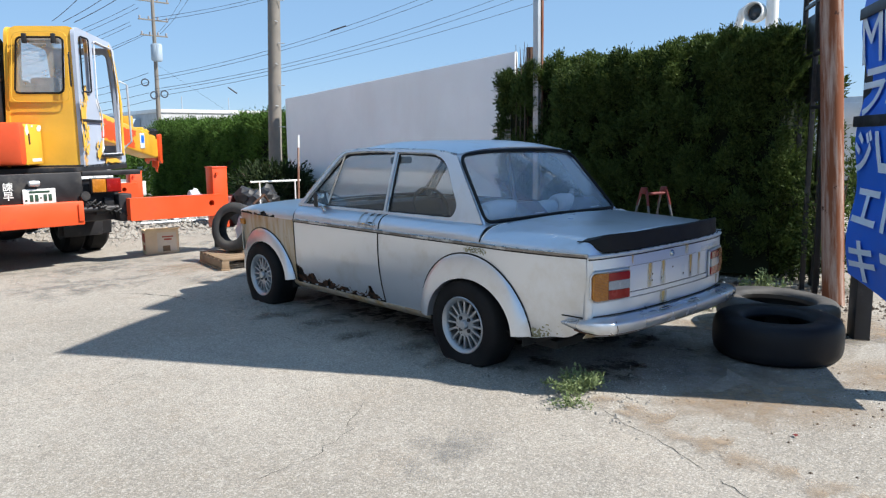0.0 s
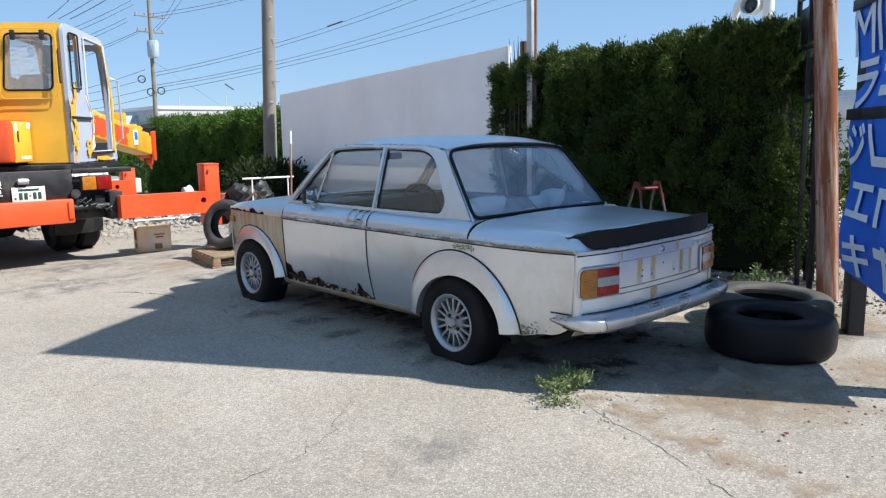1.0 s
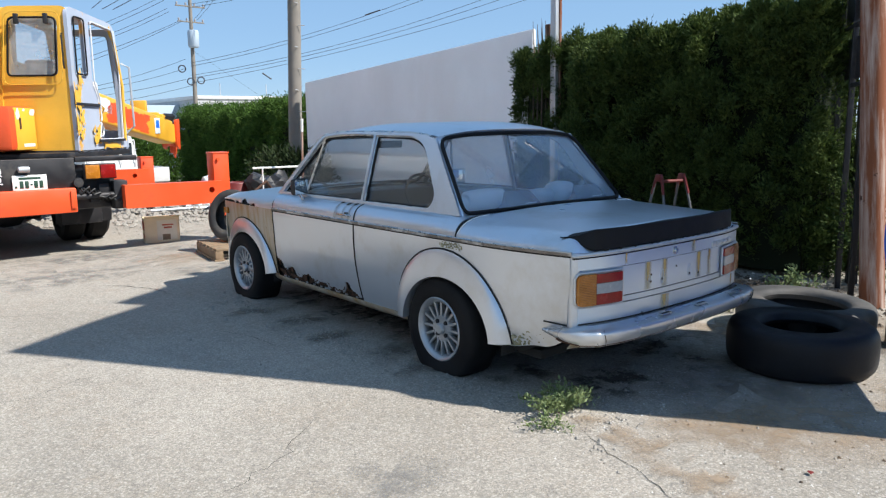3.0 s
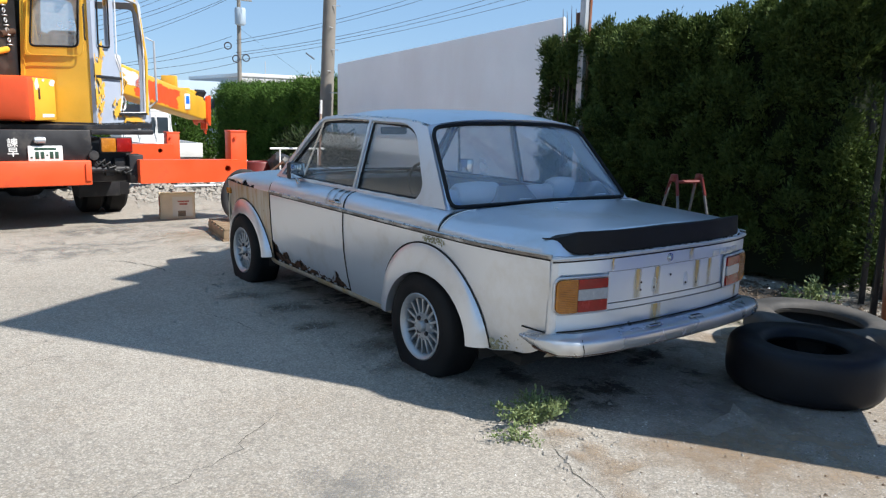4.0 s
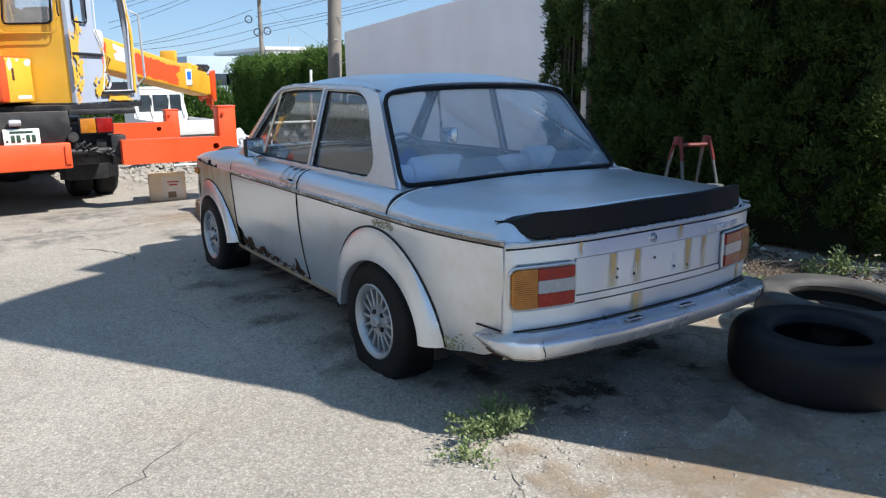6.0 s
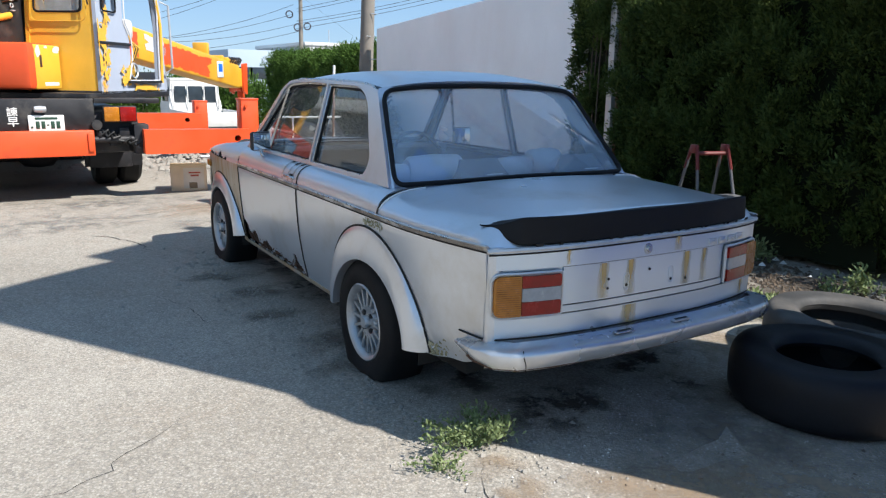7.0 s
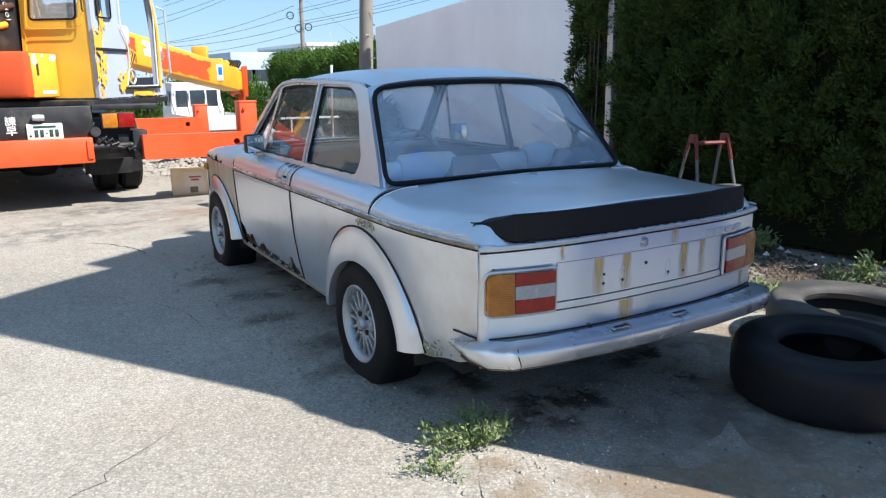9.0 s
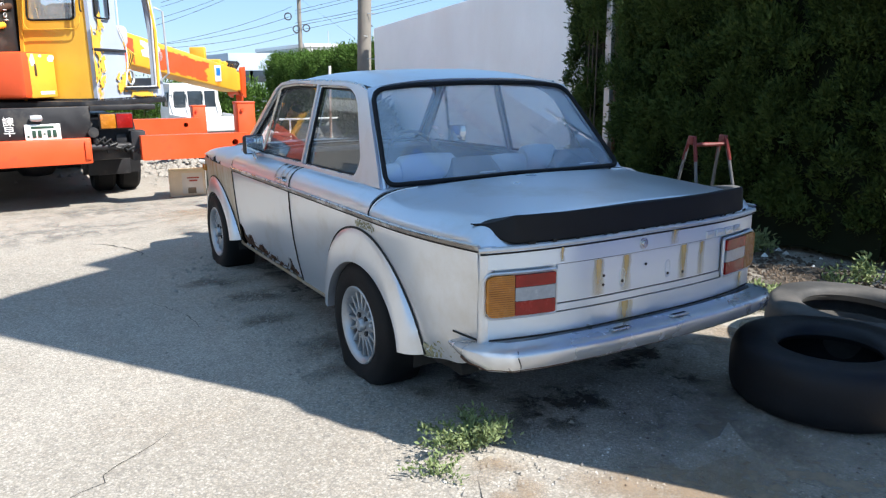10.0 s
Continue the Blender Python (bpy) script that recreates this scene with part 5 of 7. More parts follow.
rp = thing("rusty_sign_post", pose(2.50, -1.02, 0, -2.7, -2.9, 0), "tall tapering steel post, white paint streaked with rust", "post")
part("shaft", lathe([(0.0, -0.2), (0.083, -0.2), (0.083, 0.0), (0.083, 5.95), (0.0, 5.95)], 24, "z", closed=False), "rustpole", rp)
bd = thing("sign_board", SIGN @ Matrix.Translation((1.50, -0.05, 0)), "large weathered sign board on steel posts", "sign")
part("board", boxes((-0.3, 1.90, -0.03, 0.03, 2.95, 6.2), bevel=0.006), "board", bd)
part("post", boxes((1.80, 1.88, -0.14, -0.06, 0, 6.2), bevel=0.006), "black_m", bd)
# a lattice frame hung with faded pictures beside the hedge
lf = thing("lattice_sign_frame", SIGN @ Matrix.Translation((2.66, 0, 0)), "dark steel sign frame with faded picture panels", "sign")
for x in (0.0, 0.45, 0.9):
    part("post", boxes((x - 0.02, x + 0.02, -0.02, 0.02, 0, 4.2), bevel=0.003), "black_m", lf)
for z in (1.6, 2.05, 2.5, 2.95, 3.5):
    part("rail", boxes((0, 0.9, -0.015, 0.015, z, z + 0.03), bevel=0.003), "black_m", lf)
    part("picture_panel", boxes((0.05, 0.85, -0.02, -0.01, z + 0.06, z + 0.38), bevel=0.003), "window" if z > 2.4 else "black_m", lf)

# ---- loose truck tyres ----
def truck_tyre(m, label, R=0.53, r=0.29, w=0.27, rubber="oldtyre"):
    t = thing("loose_tyre", m, label, "tyre", "loose truck tyres")
    c, h = (R + r) / 2, w / 2
    prof = []
    for deg in span(-152, 152, 30):
        ca, sa = math.cos(radians(deg)), math.sin(radians(deg))
        prof.append((c + (R - c) * math.copysign(abs(ca) ** 0.5, ca), h + h * math.copysign(abs(sa) ** 0.62, sa)))
    prof += [(r + 0.02, w - 0.07), (R - 0.05, w - 0.045), (R - 0.035, h), (R - 0.05, 0.045), (r + 0.02, 0.07)]
    part("carcass", lathe(prof, 72, "z"), rubber, t)
    part("bead_ring", lathe([(r + 0.010, w - 0.050), (r + 0.016, w - 0.040), (r + 0.024, w - 0.040), (r + 0.020, w - 0.055)], 72, "z"), rubber, t)
    return t


truck_tyre(pose(0.812, -1.28, 0.002, 0, 0, 20), "worn black truck tyre lying flat on the asphalt", R=0.388, r=0.195, w=0.25, rubber="oldtyre_dark")
truck_tyre(pose(1.50, -0.98, 0.02, 2, -2, 70), "dusty truck tyre lying flat behind another", R=0.415, r=0.245, w=0.20)
truck_tyre(pose(1.48, -0.98, 0.0, 0, 0, 10), "bottom tyre of a low stack, mostly hidden", R=0.40, r=0.22, w=0.035)

# ---- step ladder by the hedge ----
sl = thing("step_ladder", pose(1.80, 0.24, 0, 0, 0, -14), "small folding step ladder with red top and bare metal legs", "ladder")
for x in (-0.115, 0.115):
    for y in (-1, 1):
        part("leg", tube([(x, y * 0.03, 0.93), (x * 1.55, y * 0.26, 0.0)], 0.010, 8), "dull_leg", sl, "dull metal leg")
        part("leg_sleeve", tube([(x, y * 0.03, 0.93), (x * 1.09, y * 0.065, 0.80)], 0.0112, 8), "red", sl, "faded red-brown sleeve")
    part("leg_cap", boxes((x - 0.014, x + 0.014, -0.03, 0.03, 0.90, 0.955), bevel=0.006), "red", sl, "faded red hinge")
part("top_bar", tube([(-0.115, -0.02, 0.90), (0.115, -0.02, 0.90)], 0.013, 8), "red", sl)
for z, y in ((0.62, -0.115), (0.34, -0.19)):
    part("tread", boxes((-0.15, 0.15, y - 0.04, y + 0.04, z, z + 0.025), bevel=0.004), "dull_leg", sl)

# ---- truck crane ----
SUP = Matrix.Translation((-1.08, 5.92, 0)) @ Matrix.Rotation(radians(-36.4), 4, "Z")


def dual_tyre(parent, x, y, r=0.43, w=0.24):
    t = part("wheel", moved(lathe([(r - 0.17, 0.02), (r - 0.13, 0.0), (r - 0.04, 0.0), (r, 0.04), (r, w - 0.04), (r - 0.04, w), (r - 0.13, w), (r - 0.17, w - 0.02)], 40), Matrix.Translation((x, y, r))), "tyre", parent, "heavy black truck wheel")
    part("wheel_disc", moved(lathe([(0.0, w * 0.3), (0.1, w * 0.3), (r - 0.2, w * 0.6), (r - 0.165, w * 0.95), (r - 0.165, 0.02), (0.0, 0.02)], 32, closed=False), Matrix.Translation((x, y, r))), "black_m", t)


def build_crane():
    c = thing("truck_crane", pose(0, 0, 0), "small yellow and red truck crane, patchy primer, boom lowered", "crane")
    def up(bm):
        return moved(bm, SUP)
    # carrier
    part("chassis", boxes((-2.70, -0.78, 5.72, 12.2, 0.50, 0.93), bevel=0.02), "black_m", c)
    part("tail_plate", boxes((-2.70, -1.20, 5.64, 5.70, 0.74, 1.07), bevel=0.01), "black_m", c, "black tail plate with white marks")
    part("tail_bumper", boxes((-2.70, -1.225, 5.56, 5.72, 0.485, 0.75), bevel=0.015), "crane_r", c, "red tail bumper")
    part("bumper_end", boxes((-1.29, -1.235, 5.54, 5.562, 0.53, 0.72), bevel=0.006), "crane_r", c)
    part("number_plate", boxes((-1.815, -1.49, 5.615, 5.628, 0.745, 0.905), bevel=0.006), "white", c, "white number plate with green bars")
    green = mat("plate_green", (0.018, 0.055, 0.035), 0.5)
    for x0, x1, z0, z1 in ((-1.755, -1.55, 0.862, 0.885), (-1.75, -1.715, 0.77, 0.845), (-1.70, -1.665, 0.77, 0.845), (-1.65, -1.63, 0.80, 0.815), (-1.615, -1.58, 0.77, 0.845), (-1.565, -1.53, 0.77, 0.845), (-1.795, -1.775, 0.775, 0.795)):
        part("plate_bar", boxes((x0, x1, 5.611, 5.616, z0, z1), bevel=0.001), green, c)
    for body, z0 in (("諫", 0.893), ("早", 0.795)):
        painted(body, lambda u, v: (-1.995 + 0.098 * u, 5.634, z0 + 0.092 * v), "white", c, "white painted kanji character")
    lamp = part("tail_lamp", boxes((-1.125, -0.79, 5.60, 5.66, 0.825, 0.995), bevel=0.008), "black_m", c, "amber and red truck tail lamp")
    part("amber_lens", boxes((-1.115, -0.965, 5.575, 5.602, 0.835, 0.985), bevel=0.012), "amber", lamp)
    part("red_lens", boxes((-0.96, -0.80, 5.575, 5.602, 0.835, 0.985), bevel=0.012), "redlens", lamp)
    part("reversing_lamp", moved(lathe([(0.0, 0.0), (0.05, 0.005), (0.055, 0.03), (0.0, 0.05)], 20, closed=False), Matrix.Translation((-1.19, 5.58, 0.80)) @ Matrix.Rotation(math.pi / 2, 4, "Z")), "black_m", c)
    part("plate_lamp", moved(lathe([(0.0, -0.06), (0.03, -0.05), (0.035, 0.0), (0.03, 0.05), (0.0, 0.06)], 14, closed=False), Matrix.Translation((-1.70, 5.60, 0.965))), "galv", c)
    part("upper_bracket", boxes((-1.20, -0.55, 5.62, 5.78, 1.02, 1.075), bevel=0.01), "black_m", c)
    for k, (x, z) in enumerate(((-1.15, 0.70), (-1.02, 0.62), (-0.92, 0.72))):
        part("hydraulic_valve", boxes((x - 0.05, x + 0.06, 5.66, 5.80, z - 0.05, z + 0.05), bevel=0.012), "black_m", c)
    rng = random.Random(4)
    for k in range(9):
        x, z = -1.2 + 0.055 * k, 0.78 - 0.02 * k
        part("hydraulic_hose", tube([(x, 5.70, z), (x + 0.05, 5.58 + 0.02 * rng.random(), z - 0.08), (x + 0.11, 5.60, z - 0.02 - 0.1 * rng.random()), (x + 0.16, 5.72, z - 0.15)], 0.012, 6), "hose", c)
    part("cross_tube", moved(lathe([(0.0, 0), (0.035, 0), (0.035, 0.5), (0.0, 0.5)], 16, closed=False), Matrix.Translation((-1.23, 5.64, 0.645))), "black_m", c)
    part("mud_flap", boxes((-1.2, -0.74, 6.5, 6.53, 0.25, 0.50), bevel=0.01), "black_m", c)
    part("mudguard", sheet(lambda t, x: (x, 7.05 + 0.52 * math.cos(radians(t)), 0.43 + 0.5 * math.sin(radians(t))), span(10, 200, 16), (-1.25, -0.62), 0.01), "black_m", c)
    for x in (-1.12, -0.84, -2.66, -2.38):
        dual_tyre(c, x, 7.05)
    for x in (-0.95, -2.6):
        dual_tyre(c, x, 10.1)
    part("rear_axle", moved(lathe([(0.0, -2.60), (0.07, -2.60), (0.08, -1.95), (0.19, -1.85), (0.21, -1.7), (0.19, -1.55), (0.08, -1.45), (0.07, -0.75), (0.0, -0.75)], 20, closed=False), Matrix.Translation((0, 7.05, 0.43))), "black_m", c)
    # added dark box standing in for the shade beneath the chassis
    part("underside_shade_box", boxes((-2.55, -1.15, 7.8, 9.4, 0.22, 0.52), bevel=0.03), "black_m", c)
    # outriggers
    for y, dx, dz in ((5.60, 0.0, 0.0), (9.28, 0.315, -0.15)):
        part("outrigger_sleeve", boxes((-0.83, -0.68, y + 0.0, y + 0.24, 0.485, 0.80 if y < 6 else 0.78), bevel=0.01), "black_m", c, "black outrigger sleeve")
        beam = part("outrigger_beam", plate(rounded([(-0.75, 0.49), (0.40 + dx, 0.475), (0.40 + dx, 0.735), (-0.75, 0.75)], 0.01, 2), [[(0.245 + dx * 0.8 + 0.035 * math.cos(t), 0.635 + 0.035 * math.sin(t)) for t in span(0, 5.9, 15)]], lambda a, b: (a, y + 0.04, b), 0.16), "crane_r", c, "red outrigger beam with a round hole")
        part("beam_hole_lining", boxes((0.20 + dx * 0.8, 0.29 + dx * 0.8, y + 0.06, y + 0.10, 0.59, 0.68), bevel=0.002), "seam", beam)
        jack = part("outrigger_jack", boxes((0.33 + dx, 0.53 + dx, y + 0.0, y + 0.20, 0.30, 1.06 + dz), bevel=0.012), "crane_r", c, "red upright outrigger jack")
        part("jack_cap", boxes((0.325 + dx, 0.535 + dx, y - 0.005, y + 0.205, 1.055 + dz, 1.075 + dz), bevel=0.006), "crane_r", jack)
        part("jack_leg", moved(lathe([(0.0, 0.04), (0.07, 0.04), (0.07, 0.32), (0.0, 0.32)], 16, "z", closed=False), Matrix.Translation((0.43 + dx, y + 0.10, 0))), "black_m", jack)
        part("jack_foot", moved(lathe([(0.0, 0.0), (0.14, 0.0), (0.14, 0.02), (0.06, 0.05), (0.0, 0.05)], 20, "z", closed=False), Matrix.Translation((0.43 + dx, y + 0.10, 0.0))), "black_m", jack)
        part("jack_pin", moved(lathe([(0.0, -0.02), (0.018, -0.02), (0.018, 0.03), (0.0, 0.03)], 10, closed=False), Matrix.Translation((0.38 + dx, y - 0.01, 0.99 + dz)) @ Matrix.Rotation(math.pi / 2, 4, "Z")), "crane_r", jack)
    # turntable
    part("turntable", moved(lathe([(0.0, 0.93), (0.62, 0.93), (0.62, 1.0), (0.56, 1.02), (0.56, 1.12), (0.0, 1.12)], 40, "z", closed=False), Matrix.Translation((-1.7, 7.2, 0))), "black_m", c)
    part("slewing_deck", up(boxes((-1.75, 0.0, -0.3, 1.6, 1.05, 1.12), bevel=0.01)), "black_m", c)
    # operator's cab
    W, L, Z0, Z1 = -0.80, 1.50, 1.11, 2.70
    def lean(a, z):
        return a + (0.09 * max(0.0, (z - 1.2) / 1.5) if a < W / 2 else 0.0)
    rear_o = rounded([(W, Z0), (0, Z0), (0, Z1), (W, Z1)], [0.02, 0.02, 0.10, 0.10], 5)
    rear_w = rounded([(-0.718, 1.955), (-0.150, 1.955), (-0.112, 2.57), (-0.690, 2.57)], 0.06, 5)
    back = part("cab_rear_panel", up(plate(rear_o, [rear_w], lambda a, z: (lean(a, z), 0.02 + 0.10 * max(0, (z - 2.5)) , z), 0.04)), "crane_y", c, "yellow cab rear panel")
    part("rear_window", up(plate(rear_w, [], lambda a, z: (lean(a, z), 0.012, z))), "cabglass", back, "cab window with the bright cab behind painted as haze")
    part("window_seal", up(tube([(lean(a, z), -0.022, z) for a, z in rear_w], 0.012, 6, True)), "rubber", back)
    part("recessed_border", up(tube([(lean(a, z) * 1.0, -0.021, z) for a, z in rounded([(-0.76, 1.86), (-0.09, 1.86), (-0.07, 2.63), (-0.735, 2.63)], 0.09, 5)], 0.005, 6, True)), "crane_y", back)
    for a in (-0.52, -0.21):
        part("window_hinge", up(boxes((a - 0.025, a + 0.025, -0.05, -0.01, 2.50, 2.61), bevel=0.01)), "black", back)
    part("grab_handle", up(tube([(-0.055, -0.03, 2.40), (-0.05, -0.055, 2.38), (-0.05, -0.055, 2.05), (-0.055, -0.03, 2.03)], 0.010, 6)), "black", back)
    side_o = rounded([(0.0, Z0), (L, Z0), (L, 2.05), (1.30, 2.66), (0.0, Z1)], [0.01, 0.01, 0.1, 0.12, 0.12], 5)
    door = rounded([(0.57, 1.25), (1.31, 1.25), (1.34, 2.10), (1.20, 2.58), (0.56, 2.60), (0.54, 1.90), (0.66, 1.74), (0.67, 1.50)], [0.02, 0.02, 0.1, 0.06, 0.04, 0.05, 0.06, 0.06], 4)
    quarter = rounded([(0.10, 1.98), (0.38, 1.98), (0.39, 2.60), (0.12, 2.60)], 0.04, 4)
    side = part("cab_side_panel", up(plate(side_o, [door, quarter], lambda y, z: (lean(0.0, z), y + 0.01, z), 0.04)), "crane_p", c, "cab side in pale primer with yellow patches")
    part("door_frame_edge", up(tube([(lean(0.0, z) + 0.022, y + 0.01, z) for y, z in door], 0.009, 6, True)), "crane_p2", side)
    part("quarter_window_seal", up(tube([(lean(0.0, z) + 0.02, y, z) for y, z in quarter], 0.010, 6, True)), "rubber", side)
    for y0, y1, z0, z1, q0 in ((-0.015, 0.25, 1.13, 2.10, 1.0), (0.40, 0.64, 1.17, 1.46, 3.0), (0.62, 1.30, 1.125, 1.22, 4.0)):
        def bare(y, z):
            edge = max((max(0.0, y / y1) if y0 < 0 else abs((2 * y - y0 - y1) / (y1 - y0))) ** 2, abs((2 * z - z0 - z1) / (z1 - z0)) ** 2)
            return 0.42 - 0.7 * edge + 0.55 * noise.noise(Vector((y * 9, z * 6, q0))) + 0.3 * noise.noise(Vector((y * 31, z * 24, q0))) < 0.1
        part("yellow_remnant", up(sheet(lambda y, z: (lean(0.0, z) + 0.0215, y, z), span(y0, y1, 64), span(z0, z1, 80), 0.0, bare)), "crane_y", side, "remnant of yellow paint")
    part("side_step_line", up(boxes((0.0, 0.028, 0.0, 0.66, 1.635, 1.665), bevel=0.004)), "black_m", side)
    part("door_sill", up(boxes((-0.02, 0.05, 0.54, 1.33, 1.22, 1.25), bevel=0.005)), "black_m", side)
    part("grab_rail", up(tube([(0.01, 1.47, 2.20), (0.10, 1.50, 2.15), (0.11, 1.50, 1.40), (0.02, 1.47, 1.32)], 0.014, 8)), "galv", side)
    part("door_track", up(tube([(0.03, 1.36, 1.22), (0.035, 1.39, 1.9), (0.01, 1.30, 2.4), (-0.01, 1.18, 2.62)], 0.020, 8)), "crane_y", side)
    far_hole = rounded([(0.35, 1.45), (1.32, 1.45), (1.30, 2.15), (1.15, 2.56), (0.35, 2.60)], 0.05, 4)
    part("cab_far_side", up(plate(side_o, [far_hole], lambda y, z: (lean(W, z), y + 0.01, z), 0.04)), "crane_y", c)
    part("cab_roof", up(boxes((W + 0.06, -0.06, 0.10, 1.28, 2.655, 2.70), bevel=0.02)), "crane_p", c)
    part("cab_front_frame", up(plate(rounded([(W, Z0), (0, Z0), (0, 2.6), (W, 2.6)], 0.03, 3), [rounded([(W + 0.07, 1.35), (-0.07, 1.35), (-0.09, 2.52), (W + 0.09, 2.52)], 0.05, 3)], lambda a, z: (lean(a, z), 1.50 - 0.24 * max(0.0, (z - 1.9) / 0.8), z), 0.04)), "crane_p", c)
    part("cab_floor", up(boxes((W, 0, 0.0, 1.5, 1.10, 1.14), bevel=0.005)), "black_m", c)
    seat = part("operator_seat", up(boxes((-0.62, -0.18, 0.30, 0.78, 1.45, 1.58), (-0.62, -0.18, 0.24, 0.34, 1.55, 2.15), bevel=0.04)), "seat", c)
    part("seat_base", up(boxes((-0.55, -0.25, 0.35, 0.7, 1.14, 1.46), bevel=0.01)), "black_m", seat)
    for k, a in enumerate((-0.10, -0.16)):
        lever = part("control_lever", up(tube([(a, 0.75 + 0.1 * k, 1.35), (a + 0.02, 0.69 + 0.1 * k, 1.70), (a, 0.63 + 0.1 * k, 2.0)], 0.012, 6)), "galv", c)
        part("lever_knob", up(tube([(a, 0.63 + 0.1 * k, 1.98), (a, 0.625 + 0.1 * k, 2.09)], 0.025, 8)), "black", lever)
    part("control_box", up(boxes((-0.34, -0.10, 0.80, 1.0, 1.72, 1.95), bevel=0.05)), "truck_white", c, "pale rounded control housing")
    for k in range(5):
        part("control_hose", up(tube([(-0.12 - 0.03 * k, 0.84 + 0.03 * k, 1.80), (-0.08, 0.92 + 0.03 * k, 1.62), (-0.10 - 0.02 * k, 0.86 + 0.05 * k, 1.45), (-0.14, 0.95 + 0.02 * k, 1.22)], 0.013, 6)), "hose" if k % 2 else "crane_y", c)
    part("hose_coil", up(moved(lathe([(0.085 + 0.014 * math.cos(t), 0.014 * math.sin(t)) for t in span(0, 5.2, 5)], 20), Matrix.Translation((-0.10, 0.93, 1.36)))), "galv", c)
    part("wheel_column", up(tube([(-0.4, 1.35, 1.2), (-0.4, 1.12, 1.85)], 0.03, 8)), "black", c)
    # engine cover beside and behind the cab
    ec = part("engine_cover", up(boxes((-1.85, -0.44, -0.53, 0.0, 1.15, 1.62), bevel=0.05)), "crane_r", c, "red engine cover, rounded edges")
    part("yellow_cover_side", up(boxes((-0.50, -0.435, -0.44, -0.0, 1.155, 1.605), bevel=0.02)), "crane_y", c, "yellow cover side with primer patches")
    for y0, y1, z0, z1 in ((-0.43, -0.34, 1.46, 1.60), (-0.15, -0.01, 1.52, 1.60), (-0.30, -0.22, 1.56, 1.60)):
        part("primer_patch", up(sheet(lambda y, z: (-0.4335, y, z), span(y0, y1, 14), span(z0, z1, 14), 0.0, lambda y, z: ((2 * y - y0 - y1) / (y1 - y0)) ** 2 + ((2 * z - z0 - z1) / (z1 - z0)) ** 2 > 0.8 + 0.8 * noise.noise(Vector((y * 20, z * 20, 1))))), "crane_p2", ec, "patch of pale primer")
    part("cover_latch", up(boxes((-0.44, -0.425, -0.36, -0.33, 1.38, 1.50), bevel=0.006)), "rust", ec)
    part("maker_mark_bar", up(boxes((-0.44, -0.4325, -0.30, -0.06, 1.19, 1.225), bevel=0.001)), "white", ec, "plain white block mark")
    # boom foot and boom
    for a in (-1.26, -0.88):
        part("boom_bracket", up(plate(rounded([(-0.5, 1.12), (1.1, 1.12), (0.4, 2.4), (-0.15, 2.75), (-0.5, 2.3)], 0.08, 4), [], lambda y, z: (a, y, z), 0.04)), "black_m" if a > -1 else "crane_y", c)
    part("winch_drum", up(moved(lathe([(0.0, -0.16), (0.2, -0.16), (0.2, -0.13), (0.13, -0.12), (0.13, 0.12), (0.2, 0.13), (0.2, 0.16), (0.0, 0.16)], 24, closed=False), Matrix.Translation((-1.07, -0.35, 2.1)))), "black_m", c)
    for k in range(4):
        part("boom_hose", up(tube([(-0.98 + 0.03 * k, -0.2, 2.5), (-0.95 + 0.03 * k, -0.4 - 0.03 * k, 2.2), (-0.96, -0.3, 1.8), (-1.0, -0.1, 1.6)], 0.015, 6)), "hose", c)
    for k, (y, z, m_) in enumerate(((-0.40, 2.35, "crane_y"), (-0.28, 2.05, "rust"), (-0.42, 1.85, "crane_y"))):
        part("winch_bar", up(tube([(-0.84, y, z), (-0.84, y + 0.25, z + 0.05)], 0.035, 10)), m_, c)
    for k in range(9):
        part("chain_link", up(moved(lathe([(0.022 + 0.007 * math.cos(t), 0.007 * math.sin(t)) for t in span(0, 5, 5)], 10, "x" if k % 2 else "z"), Matrix.Translation((-0.82, -0.22 + 0.01 * k, 2.35 - 0.05 * k)))), "galv", c)
    def cz(y):
        return 2.06 - 0.113 * (y + 0.3)
    def boom(w, h, y0, y1):
        bm = bmesh.new()
        vs = [bm.verts.new((-1.03 + sx * w / 2, y, cz(y) + sz * h / 2)) for y in (y0, y1) for sx, sz in ((-1, -1), (1, -1), (1, 1), (-1, 1))]
        for q in range(4):
            bm.faces.new((vs[q], vs[(q + 1) % 4], vs[4 + (q + 1) % 4], vs[4 + q]))
        bm.faces.new(vs[:4]), bm.faces.new(vs[4:])
        bmesh.ops.bevel(bm, geom=list(bm.edges), offset=0.03, segments=3, affect="EDGES", profile=0.5)
        return up(bm)
    bo = part("boom", boom(0.33, 0.44, -0.3, 6.45), "boom", c, "yellow and orange telescopic boom with worn paint")
    part("boom_section", boom(0.27, 0.37, 6.40, 6.75), "boom", bo)
    part("boom_decal", up(boxes((-0.862, -0.855, 5.35, 5.62, cz(5.5) - 0.12, cz(5.5) + 0.16), bevel=0.001)), "lettering", bo, "plain pale decal")
    part("decal_block", up(boxes((-0.856, -0.852, 5.40, 5.58, cz(5.5) - 0.02, cz(5.5) + 0.12), bevel=0.001)), "sign", bo)
    for y in (5.1, 5.75, 6.0, 6.2, 6.4):
        part("boom_guide", up(boxes((-1.17, -0.90, y - 0.05, y + 0.05, cz(y) + 0.20, cz(y) + (0.42 if y < 5.5 else 0.30)), bevel=0.02)), "crane_y", bo)
